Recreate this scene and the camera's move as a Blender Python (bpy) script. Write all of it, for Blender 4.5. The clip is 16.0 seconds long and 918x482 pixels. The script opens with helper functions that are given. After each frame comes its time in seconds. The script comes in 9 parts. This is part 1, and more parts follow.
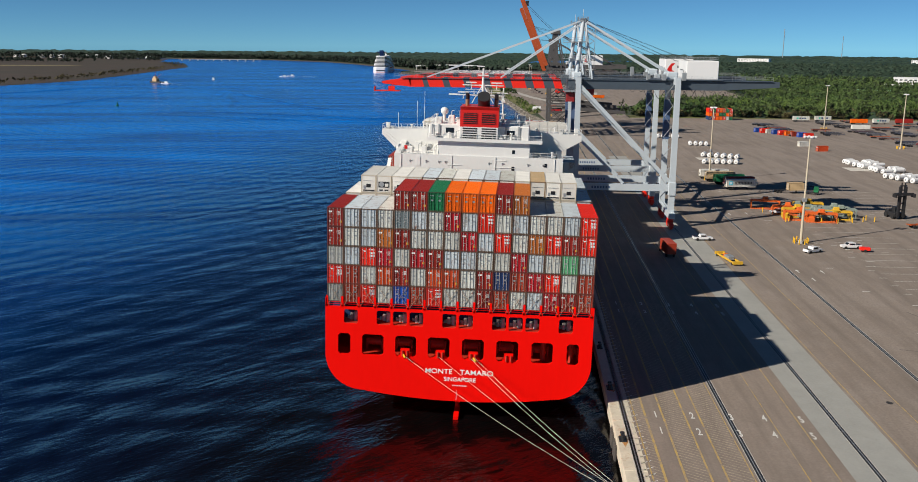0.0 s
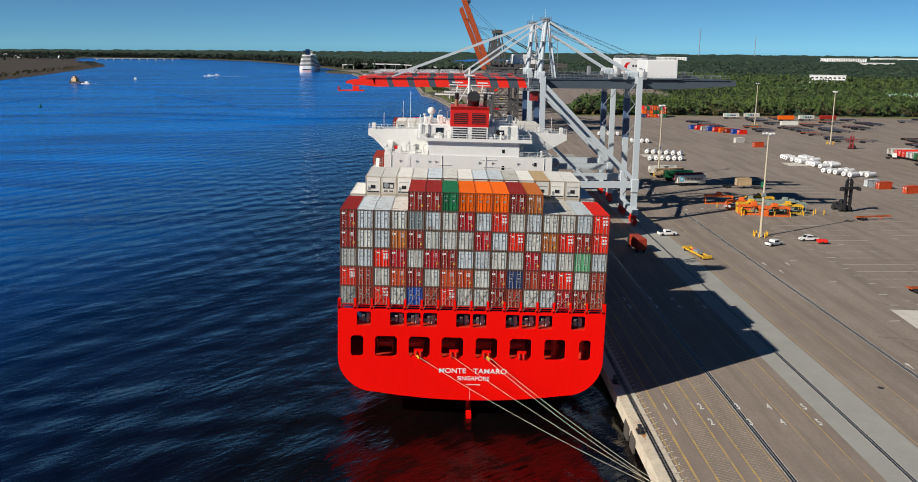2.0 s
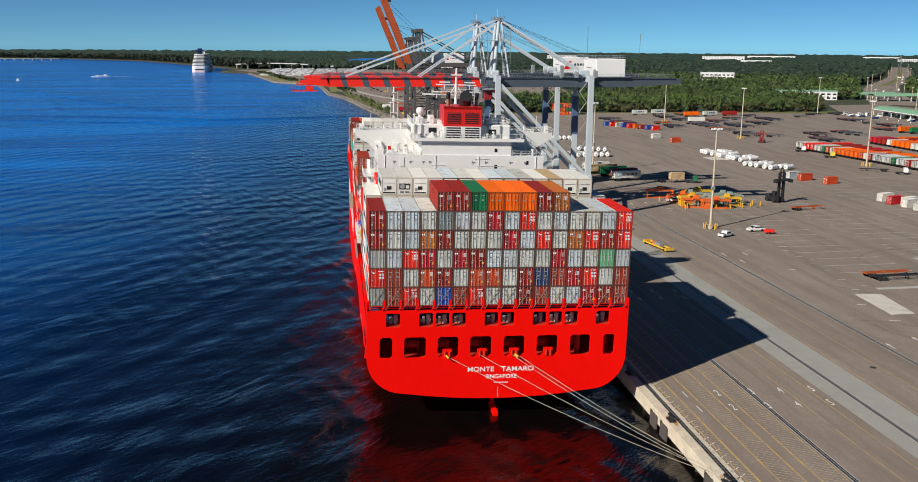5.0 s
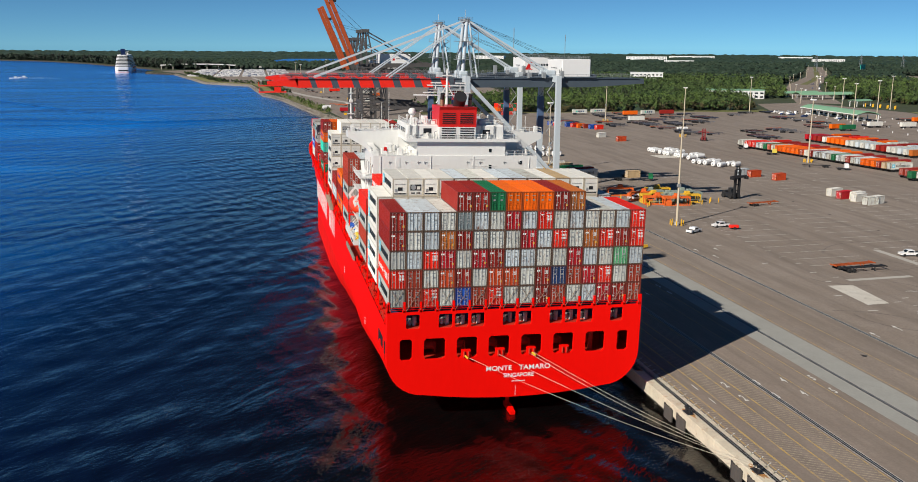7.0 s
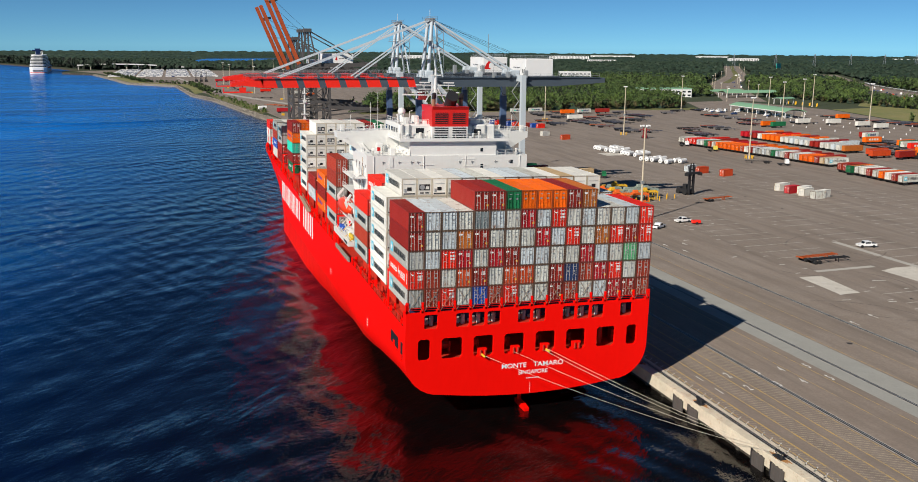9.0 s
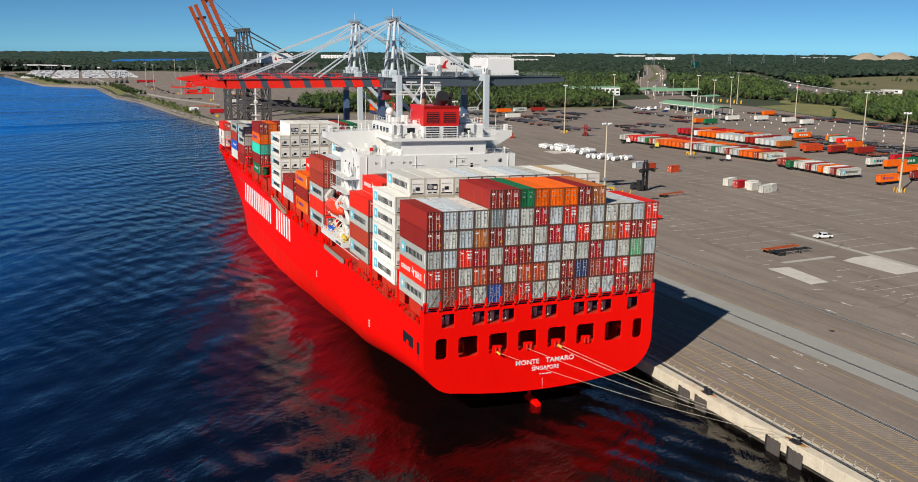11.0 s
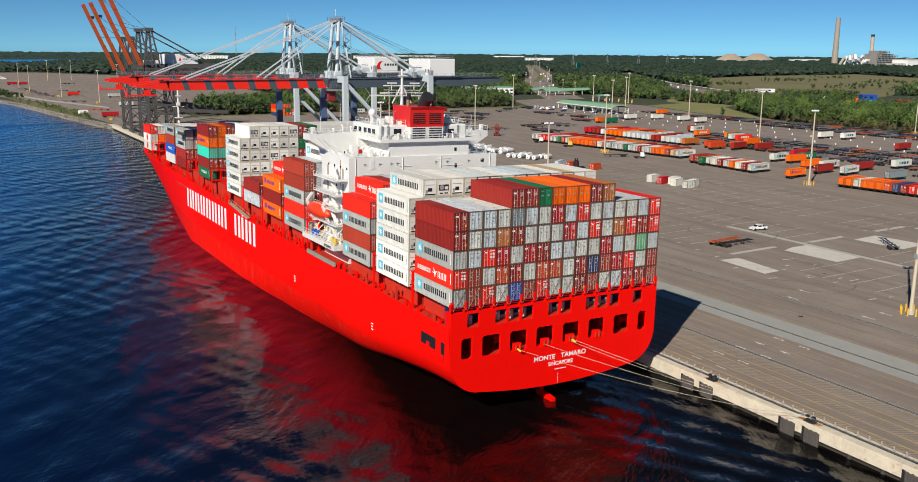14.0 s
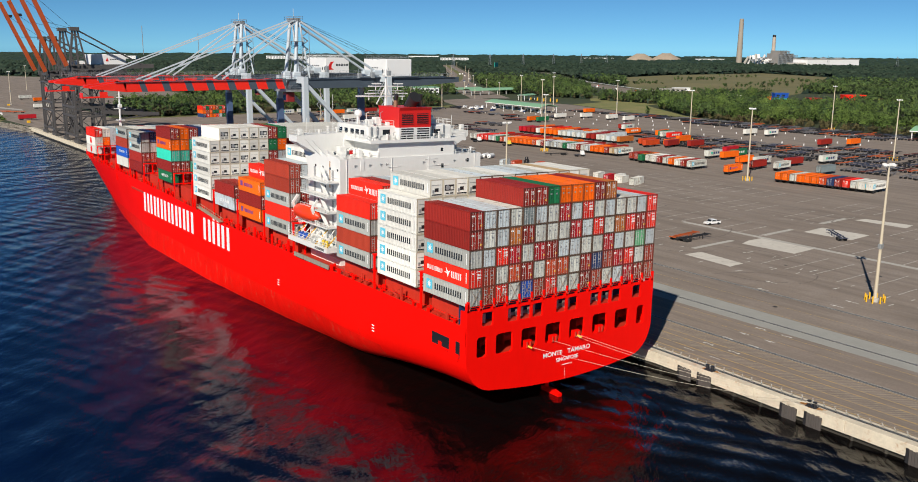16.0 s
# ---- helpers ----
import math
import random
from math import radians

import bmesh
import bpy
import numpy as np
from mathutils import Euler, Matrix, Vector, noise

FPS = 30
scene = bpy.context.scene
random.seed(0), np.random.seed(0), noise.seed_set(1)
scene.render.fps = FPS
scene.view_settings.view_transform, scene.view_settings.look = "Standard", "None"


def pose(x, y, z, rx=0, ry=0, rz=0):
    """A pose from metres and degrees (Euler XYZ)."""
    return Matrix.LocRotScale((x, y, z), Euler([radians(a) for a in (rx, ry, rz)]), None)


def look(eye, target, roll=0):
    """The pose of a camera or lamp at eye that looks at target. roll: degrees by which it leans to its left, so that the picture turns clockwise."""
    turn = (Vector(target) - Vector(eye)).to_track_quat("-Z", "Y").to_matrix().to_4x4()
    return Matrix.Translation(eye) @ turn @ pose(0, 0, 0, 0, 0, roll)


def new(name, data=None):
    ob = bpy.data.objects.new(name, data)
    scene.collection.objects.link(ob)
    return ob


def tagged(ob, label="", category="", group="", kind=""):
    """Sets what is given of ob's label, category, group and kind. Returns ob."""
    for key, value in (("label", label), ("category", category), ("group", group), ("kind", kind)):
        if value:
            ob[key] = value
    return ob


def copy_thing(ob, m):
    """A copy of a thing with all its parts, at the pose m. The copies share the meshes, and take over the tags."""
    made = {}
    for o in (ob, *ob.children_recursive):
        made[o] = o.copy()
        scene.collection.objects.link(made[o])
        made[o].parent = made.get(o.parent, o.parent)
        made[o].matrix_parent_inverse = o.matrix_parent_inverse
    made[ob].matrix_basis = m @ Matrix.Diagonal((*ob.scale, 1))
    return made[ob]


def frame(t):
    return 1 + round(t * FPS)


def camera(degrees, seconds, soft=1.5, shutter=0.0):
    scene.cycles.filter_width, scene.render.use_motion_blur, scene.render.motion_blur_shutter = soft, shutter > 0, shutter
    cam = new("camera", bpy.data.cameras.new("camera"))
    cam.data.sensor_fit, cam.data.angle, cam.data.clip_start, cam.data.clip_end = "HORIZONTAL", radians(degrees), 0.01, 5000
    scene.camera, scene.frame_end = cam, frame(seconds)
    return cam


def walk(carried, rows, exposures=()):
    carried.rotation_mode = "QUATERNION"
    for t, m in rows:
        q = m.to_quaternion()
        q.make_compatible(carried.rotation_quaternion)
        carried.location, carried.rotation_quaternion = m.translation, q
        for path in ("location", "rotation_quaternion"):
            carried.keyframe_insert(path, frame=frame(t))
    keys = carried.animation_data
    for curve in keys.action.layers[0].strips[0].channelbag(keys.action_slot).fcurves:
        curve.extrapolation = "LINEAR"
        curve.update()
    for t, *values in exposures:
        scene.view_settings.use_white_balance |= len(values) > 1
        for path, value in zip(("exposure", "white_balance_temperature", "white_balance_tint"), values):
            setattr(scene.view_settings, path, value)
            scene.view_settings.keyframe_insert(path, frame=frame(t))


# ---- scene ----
cam = camera(54.4, 16.0, soft=0.9)
PATH = [
    (0, (8.787, -128.645, 56.250), (8.649, -126.695, 55.825), 0.5),
    (0.5, (5.49, -129.022, 56.303), (5.396, -127.07, 55.878), 0.5),
    (1, (2.185, -129.305, 56.349), (2.134, -127.351, 55.924), 0.5),
    (1.5, (-1.128, -129.499, 56.388), (-1.137, -127.545, 55.962), 0.5),
    (2, (-4.45, -129.607, 56.420), (-4.419, -127.654, 55.994), 0.5),
    (2.5, (-7.782, -129.633, 56.445), (-7.711, -127.681, 56.019), 0.5),
    (3, (-11.122, -129.58, 56.465), (-11.012, -127.629, 56.039), 0.5),
    (3.5, (-14.471, -129.449, 56.479), (-14.322, -127.501, 56.053), 0.5),
    (4, (-17.827, -129.244, 56.488), (-17.638, -127.299, 56.062), 0.4),
    (4.5, (-21.189, -128.965, 56.492), (-20.961, -127.024, 56.066), 0.4),
    (5, (-24.555, -128.614, 56.492), (-24.287, -126.679, 56.065), 0.4),
    (5.5, (-27.923, -128.193, 56.488), (-27.616, -126.264, 56.061), 0.4),
    (6, (-31.292, -127.703, 56.480), (-30.945, -125.78, 56.054), 0.4),
    (6.5, (-34.659, -127.143, 56.470), (-34.272, -125.228, 56.044), 0.4),
    (7, (-38.022, -126.514, 56.456), (-37.595, -124.608, 56.031), 0.4),
    (7.5, (-41.38, -125.817, 56.441), (-40.912, -123.92, 56.015), 0.4),
    (8, (-44.729, -125.052, 56.424), (-44.221, -123.165, 55.998), 0.4),
    (8.5, (-48.069, -124.217, 56.405), (-47.52, -122.342, 55.980), 0.4),
    (9, (-51.397, -123.313, 56.386), (-50.807, -121.45, 55.961), 0.4),
    (9.5, (-54.712, -122.34, 56.366), (-54.081, -120.49, 55.941), 0.3),
    (10, (-58.013, -121.295, 56.346), (-57.341, -119.46, 55.921), 0.3),
    (10.5, (-61.299, -120.179, 56.326), (-60.586, -118.359, 55.901), 0.3),
    (11, (-64.568, -118.991, 56.307), (-63.816, -117.187, 55.882), 0.3),
    (11.5, (-67.822, -117.729, 56.289), (-67.029, -115.943, 55.865), 0.3),
    (12, (-71.06, -116.393, 56.272), (-70.227, -114.624, 55.848), 0.3),
    (12.5, (-74.283, -114.981, 56.258), (-73.411, -113.231, 55.834), 0.3),
    (13, (-77.493, -113.491, 56.246), (-76.581, -111.762, 55.822), 0.3),
    (13.5, (-80.691, -111.924, 56.236), (-79.741, -110.216, 55.813), 0.4),
    (14, (-83.881, -110.277, 56.230), (-82.892, -108.591, 55.808), 0.4),
    (14.5, (-87.066, -108.55, 56.228), (-86.038, -106.887, 55.805), 0.4),
    (15, (-90.251, -106.741, 56.229), (-89.183, -105.103, 55.807), 0.4),
    (15.5, (-93.439, -104.849, 56.235), (-92.332, -103.237, 55.814), 0.4),
    (16, (-96.638, -102.873, 56.246), (-95.491, -101.29, 55.825), 0.4),
]
walk(cam, [(t, look(eye, target, roll)) for t, eye, target, roll in PATH])

# ---- light: afternoon sun from astern and to port of the ship, clear sky ----
SUN_WAY = Vector((0.829, 0.558, -0.665)).normalized()
world = bpy.data.worlds.new("clear_sky")
scene.world = world
world.use_nodes = True
wn = world.node_tree
wn.nodes.clear()
sky = wn.nodes.new("ShaderNodeTexSky")
sky.sky_type, sky.sun_disc = "NISHITA", False
sky.sun_elevation, sky.sun_rotation = radians(33.6), radians(236.0)
sky.altitude, sky.air_density, sky.dust_density, sky.ozone_density = 0.0, 0.35, 0.0, 3.0
bg = wn.nodes.new("ShaderNodeBackground")
bg.inputs["Strength"].default_value = 0.062
wo = wn.nodes.new("ShaderNodeOutputWorld")
tint = wn.nodes.new("ShaderNodeMix")
tint.data_type, tint.blend_type = "RGBA", "MULTIPLY"
tint.inputs["Factor"].default_value = 1.0
tint.inputs["B"].default_value = (0.54, 0.935, 1.05, 1)
wn.links.new(sky.outputs[0], tint.inputs["A"])
wn.links.new(tint.outputs["Result"], bg.inputs[0])
wn.links.new(bg.outputs[0], wo.inputs[0])
sun = new("sun", bpy.data.lights.new("sun", "SUN"))
sun.data.energy, sun.data.angle, sun.data.color = 5.0, radians(0.53), (1.0, 0.925, 0.82)
sun.rotation_euler = SUN_WAY.to_track_quat("-Z", "Y").to_euler()
scene.view_settings.exposure = 0.17

# ---- mesh tools ----
class Geo:
    """Collects faces with material slots, and becomes one mesh."""

    def __init__(self):
        self.v, self.f, self.m = [], [], []

    def add(self, verts, faces, m=0):
        n = len(self.v)
        self.v.extend(tuple(p) for p in verts)
        self.f.extend(tuple(n + i for i in q) for q in faces)
        self.m.extend([m] * len(faces))
        return self

    def box(self, a, b, m=0):
        (x0, y0, z0), (x1, y1, z1) = a, b
        return self.add([(x0, y0, z0), (x1, y0, z0), (x1, y1, z0), (x0, y1, z0), (x0, y0, z1), (x1, y0, z1), (x1, y1, z1), (x0, y1, z1)],
                        [(3, 2, 1, 0), (4, 5, 6, 7), (0, 1, 5, 4), (1, 2, 6, 5), (2, 3, 7, 6), (3, 0, 4, 7)], m)

    def rbox(self, a, b, r, m=0):
        """A box with its upright edges and its top edges chamfered by r."""
        (x0, y0, z0), (x1, y1, z1) = a, b
        rim = lambda k, z: [(x0 + r, y0 + k, z), (x1 - r, y0 + k, z), (x1 - k, y0 + r, z), (x1 - k, y1 - r, z), (x1 - r, y1 - k, z), (x0 + r, y1 - k, z), (x0 + k, y1 - r, z), (x0 + k, y0 + r, z)]
        v = rim(0, z0) + rim(0, z1 - r) + [(min(max(x, x0 + r), x1 - r), min(max(y, y0 + r), y1 - r), z1) for x, y, _ in rim(0, z1)]
        f = [tuple(range(7, -1, -1)), tuple(range(16, 24))]
        for k in (0, 8):
            f += [(k + i, k + (i + 1) % 8, k + 8 + (i + 1) % 8, k + 8 + i) for i in range(8)]
        return self.add(v, f, m)

    def beam(self, p, q, w, h=None, m=0):
        p, q, h = Vector(p), Vector(q), h or w
        d = (q - p).normalized()
        side = d.cross(Vector((0, 0, 1)))
        side = side.normalized() if side.length > 1e-3 else Vector((1, 0, 0))
        up = side.cross(d)
        v = [e + side * (sx * w / 2) + up * (sz * h / 2) for e in (p, q) for sx, sz in ((-1, -1), (1, -1), (1, 1), (-1, 1))]
        return self.add(v, [(0, 1, 2, 3), (7, 6, 5, 4), (0, 4, 5, 1), (1, 5, 6, 2), (2, 6, 7, 3), (3, 7, 4, 0)], m)

    def tube(self, p, q, r, n=8, m=0, r2=None):
        p, q = Vector(p), Vector(q)
        d = (q - p).normalized()
        a = d.orthogonal().normalized()
        b = d.cross(a)
        r2 = r if r2 is None else r2
        v = [e + (a * math.cos(6.28319 * i / n) + b * math.sin(6.28319 * i / n)) * k for e, k in ((p, r), (q, r2)) for i in range(n)]
        f = [(i, (i + 1) % n, n + (i + 1) % n, n + i) for i in range(n)] + [tuple(range(n - 1, -1, -1)), tuple(range(n, 2 * n))]
        return self.add(v, f, m)

    def prism(self, pts, axis, lo, hi, m=0):
        """A polygon in the two axes other than `axis` (in the order x, y, z), drawn out from lo to hi."""
        put = {"x": lambda u, w, k: (k, u, w), "y": lambda u, w, k: (u, k, w), "z": lambda u, w, k: (u, w, k)}[axis]
        n = len(pts)
        v = [put(u, w, lo) for u, w in pts] + [put(u, w, hi) for u, w in pts]
        f = [(i, (i + 1) % n, n + (i + 1) % n, n + i) for i in range(n)] + [tuple(range(n - 1, -1, -1)), tuple(range(n, 2 * n))]
        return self.add(v, f, m)

    def ball(self, c, r, n=8, m=0, sz=1.0, low=-1.0):
        rows = [low + (1 - low) * i / n for i in range(n + 1)]
        v, f = [], []
        for s in rows:
            k = math.sqrt(max(0, 1 - s * s))
            v += [(c[0] + r * k * math.cos(6.28319 * j / (2 * n)), c[1] + r * k * math.sin(6.28319 * j / (2 * n)), c[2] + r * s * sz) for j in range(2 * n)]
        for i in range(n):
            f += [(i * 2 * n + j, i * 2 * n + (j + 1) % (2 * n), (i + 1) * 2 * n + (j + 1) % (2 * n), (i + 1) * 2 * n + j) for j in range(2 * n)]
        return self.add(v, f, m)

    def mesh(self, name, mats, smooth=False):
        me = bpy.data.meshes.new(name)
        me.from_pydata(self.v, [], self.f)
        for k in mats if isinstance(mats, (list, tuple)) else [mats]:
            me.materials.append(k)
        me.polygons.foreach_set("material_index", self.m)
        bm = bmesh.new()
        bm.from_mesh(me)
        bmesh.ops.recalc_face_normals(bm, faces=bm.faces)
        bm.to_mesh(me)
        bm.free()
        if smooth:
            me.polygons.foreach_set("use_smooth", [True] * len(me.polygons))
            me.set_sharp_from_angle(angle=radians(40))
        me.update()
        return me


def part(name, geo, mats, parent=None, label="", smooth=False):
    """One mesh object under a thing or a part."""
    ob = new(name, geo.mesh(name, mats, smooth) if isinstance(geo, Geo) else geo)
    if parent:
        ob.parent = parent
    return tagged(ob, label)


def thing(name, label, category, group="", m=None, kind=""):
    """The Empty at the base of a thing."""
    ob = tagged(new(name), label, category, group, kind)
    ob.empty_display_size = 0.5
    if m is not None:
        ob.matrix_basis = m
    return ob


def solid(name, geo, mats, label, category, group="", m=None, kind="", smooth=False):
    ob = tagged(part(name, geo, mats, None, "", smooth), label, category, group, kind)
    if m is not None:
        ob.matrix_basis = m
    return ob


# ---- materials ----
def mat(name, col, rough=0.5, metal=0.0, spec=0.5, var=0.18, scale=0.6, fine=9.0, bump=0.0, rand=0.0, dirt=None, amount=0.0, streak=1.0):
    """A painted or raw surface: base colour, broad and fine variation, dirt or rust in patches, light relief."""
    k = bpy.data.materials.new(name)
    k.use_nodes = True
    nt = k.node_tree
    p = nt.nodes["Principled BSDF"]
    p.inputs["Roughness"].default_value, p.inputs["Metallic"].default_value, p.inputs["Specular IOR Level"].default_value = rough, metal, spec
    N, L = nt.nodes.new, nt.links.new
    tc = N("ShaderNodeTexCoord")
    info = N("ShaderNodeObjectInfo")
    off = N("ShaderNodeVectorMath")
    off.operation = "MULTIPLY_ADD"
    L(info.outputs["Random"], off.inputs[0])
    off.inputs[1].default_value = (37, 53, 71)
    L(tc.outputs["Object"], off.inputs[2])
    stretch = N("ShaderNodeMapping")
    stretch.inputs["Scale"].default_value = (1, 1, 1 / streak)
    L(off.outputs[0], stretch.inputs[0])

    def noise_at(size, detail=4.0):
        t = N("ShaderNodeTexNoise")
        t.inputs["Scale"].default_value, t.inputs["Detail"].default_value, t.inputs["Roughness"].default_value = size, detail, 0.6
        L(stretch.outputs[0], t.inputs["Vector"])
        return t.outputs["Fac"]

    def math_of(op, a, b):
        t = N("ShaderNodeMath")
        t.operation = op
        for i, x in enumerate((a, b)):
            if isinstance(x, (int, float)):
                t.inputs[i].default_value = x
            else:
                L(x, t.inputs[i])
        return t.outputs[0]

    broad, small = noise_at(scale), noise_at(fine, 6.0)
    both = math_of("ADD", math_of("MULTIPLY", broad, 1.2), math_of("MULTIPLY", small, 0.8))
    fac = math_of("ADD", 1.0 - var, math_of("MULTIPLY", both, var))
    if rand:
        fac = math_of("MULTIPLY", fac, math_of("ADD", 1.0 - rand, math_of("MULTIPLY", info.outputs["Random"], 2 * rand)))
    tint = N("ShaderNodeMix")
    tint.data_type, tint.blend_type = "RGBA", "MULTIPLY"
    tint.inputs["Factor"].default_value = 1.0
    tint.inputs["A"].default_value = (*col, 1)
    L(fac, tint.inputs["B"])
    out = tint.outputs["Result"]
    if dirt:
        patch = N("ShaderNodeMapRange")
        patch.inputs["From Min"].default_value, patch.inputs["From Max"].default_value = 0.66 - 0.2 * amount, 0.8 - 0.15 * amount
        L(math_of("ADD", math_of("MULTIPLY", noise_at(scale * 1.7), 0.6), math_of("MULTIPLY", small, 0.4)), patch.inputs["Value"])
        mix = N("ShaderNodeMix")
        mix.data_type = "RGBA"
        mix.inputs["B"].default_value = (*dirt, 1)
        L(math_of("MULTIPLY", patch.outputs[0], min(1.0, 0.4 + amount)), mix.inputs["Factor"])
        L(out, mix.inputs["A"])
        out = mix.outputs["Result"]
    L(out, p.inputs["Base Color"])
    if bump:
        b = N("ShaderNodeBump")
        b.inputs["Strength"].default_value, b.inputs["Distance"].default_value = bump, 0.05
        L(small, b.inputs["Height"])
        L(b.outputs[0], p.inputs["Normal"])
    return k


RUST, GRIME = (0.16, 0.055, 0.02), (0.09, 0.075, 0.06)
PAINT = {
    "maroon": (0.28, 0.02, 0.013), "crimson": (0.44, 0.012, 0.02), "red": (0.76, 0.022, 0.008), "brown": (0.35, 0.042, 0.02),
    "orange": (0.78, 0.13, 0.005), "rust": (0.42, 0.12, 0.022), "vermilion": (0.5, 0.06, 0.015), "grey": (0.5, 0.56, 0.59),
    "pale": (0.56, 0.57, 0.52), "steel": (0.17, 0.21, 0.22), "white": (0.67, 0.66, 0.61), "green": (0.014, 0.15, 0.06),
    "mint": (0.12, 0.42, 0.2), "teal": (0.03, 0.5, 0.36), "navy": (0.02, 0.045, 0.13), "blue": (0.015, 0.08, 0.4), "tan": (0.5, 0.36, 0.2), "ash": (0.35, 0.355, 0.33),
}
BOX = {n: mat("container_" + n, c, 0.5, spec=0.3, var=0.3, scale=0.5, fine=5, rand=0.2, dirt=RUST if n in ("grey", "pale", "rust", "tan", "white") else GRIME,
              amount={"white": 0.2, "grey": 0.66, "pale": 0.7, "rust": 0.6}.get(n, 0.28), streak=2.0) for n, c in PAINT.items()}
BOX_FRAME = {n: mat("container_frame_" + n, (0.52, 0.47, 0.37) if n == "white" else (0.105, 0.07, 0.05) if n in ("grey", "pale", "steel", "ash") else tuple(0.36 * x + y for x, y in zip(c, (0.03, 0.012, 0.008))), 0.55, var=0.4, scale=0.8, fine=5, rand=0.2, dirt=RUST, amount=0.45) for n, c in PAINT.items()}
hull_red = mat("hull_red_paint", (0.9, 0.004, 0.0015), 0.5, spec=0.1, var=0.12, scale=0.12, fine=1.5, dirt=(0.4, 0.022, 0.01), amount=0.2, streak=4)
boot_worn = mat("worn_boot_paint", (0.8, 0.007, 0.003), 0.5, spec=0.1, var=0.3, scale=0.5, fine=2.5, dirt=(0.5, 0.1, 0.05), amount=0.5, streak=3.5)
deck_red = mat("deck_red_oxide", (0.5, 0.03, 0.012), 0.55, var=0.35, scale=0.4, fine=3, dirt=RUST, amount=0.35)
ship_white = mat("ship_white_paint", (0.71, 0.71, 0.685), 0.4, var=0.1, scale=0.25, fine=3, dirt=(0.45, 0.3, 0.17), amount=0.05, streak=5)
funnel_red = mat("funnel_red", (0.6, 0.012, 0.008), 0.4, var=0.12, scale=0.4)
dark = mat("dark_opening", (0.012, 0.013, 0.016), 0.5, var=0.3)
glass_dark = mat("tinted_window", (0.012, 0.018, 0.025), 0.08, var=0.1)
steel_grey = mat("galvanised_steel", (0.34, 0.36, 0.37), 0.45, 0.4, var=0.25, scale=0.8)
white_mark = mat("white_marking", (0.82, 0.82, 0.8), 0.5, var=0.08)
black_mark = mat("dark_lettering", (0.02, 0.025, 0.03), 0.5, var=0.1)
sky_mark = mat("light_blue_marking", (0.12, 0.55, 0.72), 0.5, var=0.08)
yellow_paint = mat("yellow_paint", (0.75, 0.42, 0.02), 0.5, var=0.2, scale=0.7)
rope_mat = mat("pale_rope", (0.62, 0.56, 0.44), 0.8, var=0.2, scale=2)
crane_pale = mat("pale_blue_grey_paint", (0.5, 0.56, 0.6), 0.42, var=0.14, scale=0.2, dirt=(0.3, 0.26, 0.2), amount=0.12, streak=5)
crane_blue = mat("slate_blue_paint", (0.08, 0.13, 0.24), 0.45, var=0.15, scale=0.3)
boom_red = mat("boom_signal_red", (0.82, 0.022, 0.008), 0.42, var=0.12, scale=0.3)
boom_grey = mat("boom_dark_grey", (0.062, 0.083, 0.106), 0.5, var=0.2, scale=0.4)
old_crane = mat("old_crane_dark_steel", (0.075, 0.07, 0.068), 0.6, var=0.35, scale=0.3, dirt=RUST, amount=0.3)
old_boom = mat("old_boom_orange", (0.4, 0.07, 0.014), 0.5, var=0.25, scale=0.3, dirt=RUST, amount=0.25)
house_white = mat("white_cladding", (0.77, 0.77, 0.76), 0.45, var=0.06, scale=0.3, dirt=GRIME, amount=0.02, streak=5)
tyre = mat("tyre_rubber", (0.015, 0.015, 0.016), 0.85, var=0.3)
black_metal = mat("black_machine_paint", (0.02, 0.02, 0.022), 0.5, var=0.3)
patch_concrete = mat("pale_patch_concrete", (0.56, 0.53, 0.47), 0.85, var=0.35, scale=0.3, fine=1.4, bump=0.3, dirt=(0.3, 0.26, 0.22), amount=0.55)
concrete = mat("weathered_concrete", (0.42, 0.4, 0.36), 0.85, var=0.3, scale=0.12, fine=3, bump=0.3, dirt=(0.24, 0.21, 0.18), amount=0.3)
cap_concrete = mat("quay_cap_concrete", (0.6, 0.54, 0.42), 0.85, var=0.45, scale=0.35, fine=2.0, bump=0.4, dirt=(0.36, 0.2, 0.09), amount=0.55)
strip_concrete = mat("strip_concrete", (0.31, 0.31, 0.285), 0.85, var=0.3, scale=0.2, fine=2.5, bump=0.3, dirt=(0.2, 0.19, 0.17), amount=0.35)
# dark base colour puts in the shade of the recess below the cap
shaded_wall = mat("shaded_quay_wall", (0.05, 0.045, 0.035), 0.6, var=0.5, scale=0.4, fine=3, dirt=(0.02, 0.022, 0.015), amount=0.4)
timber = mat("grey_fender_timber", (0.075, 0.066, 0.06), 0.85, var=0.4, scale=0.8, fine=6, bump=0.4, streak=6)
green_roof = mat("green_metal_roof", (0.22, 0.42, 0.26), 0.5, var=0.12, scale=0.1)
brick_tan = mat("tan_masonry", (0.42, 0.35, 0.29), 0.8, var=0.2, scale=0.02, fine=0.2)
paint_line = mat("worn_white_road_paint", (0.62, 0.61, 0.57), 0.7, var=0.35, scale=0.7, fine=4, dirt=(0.2, 0.18, 0.16), amount=0.35)
paint_faded = mat("faded_cream_paint", (0.45, 0.38, 0.27), 0.8, var=0.4, scale=0.5, fine=3, dirt=(0.26, 0.215, 0.175), amount=1.3)
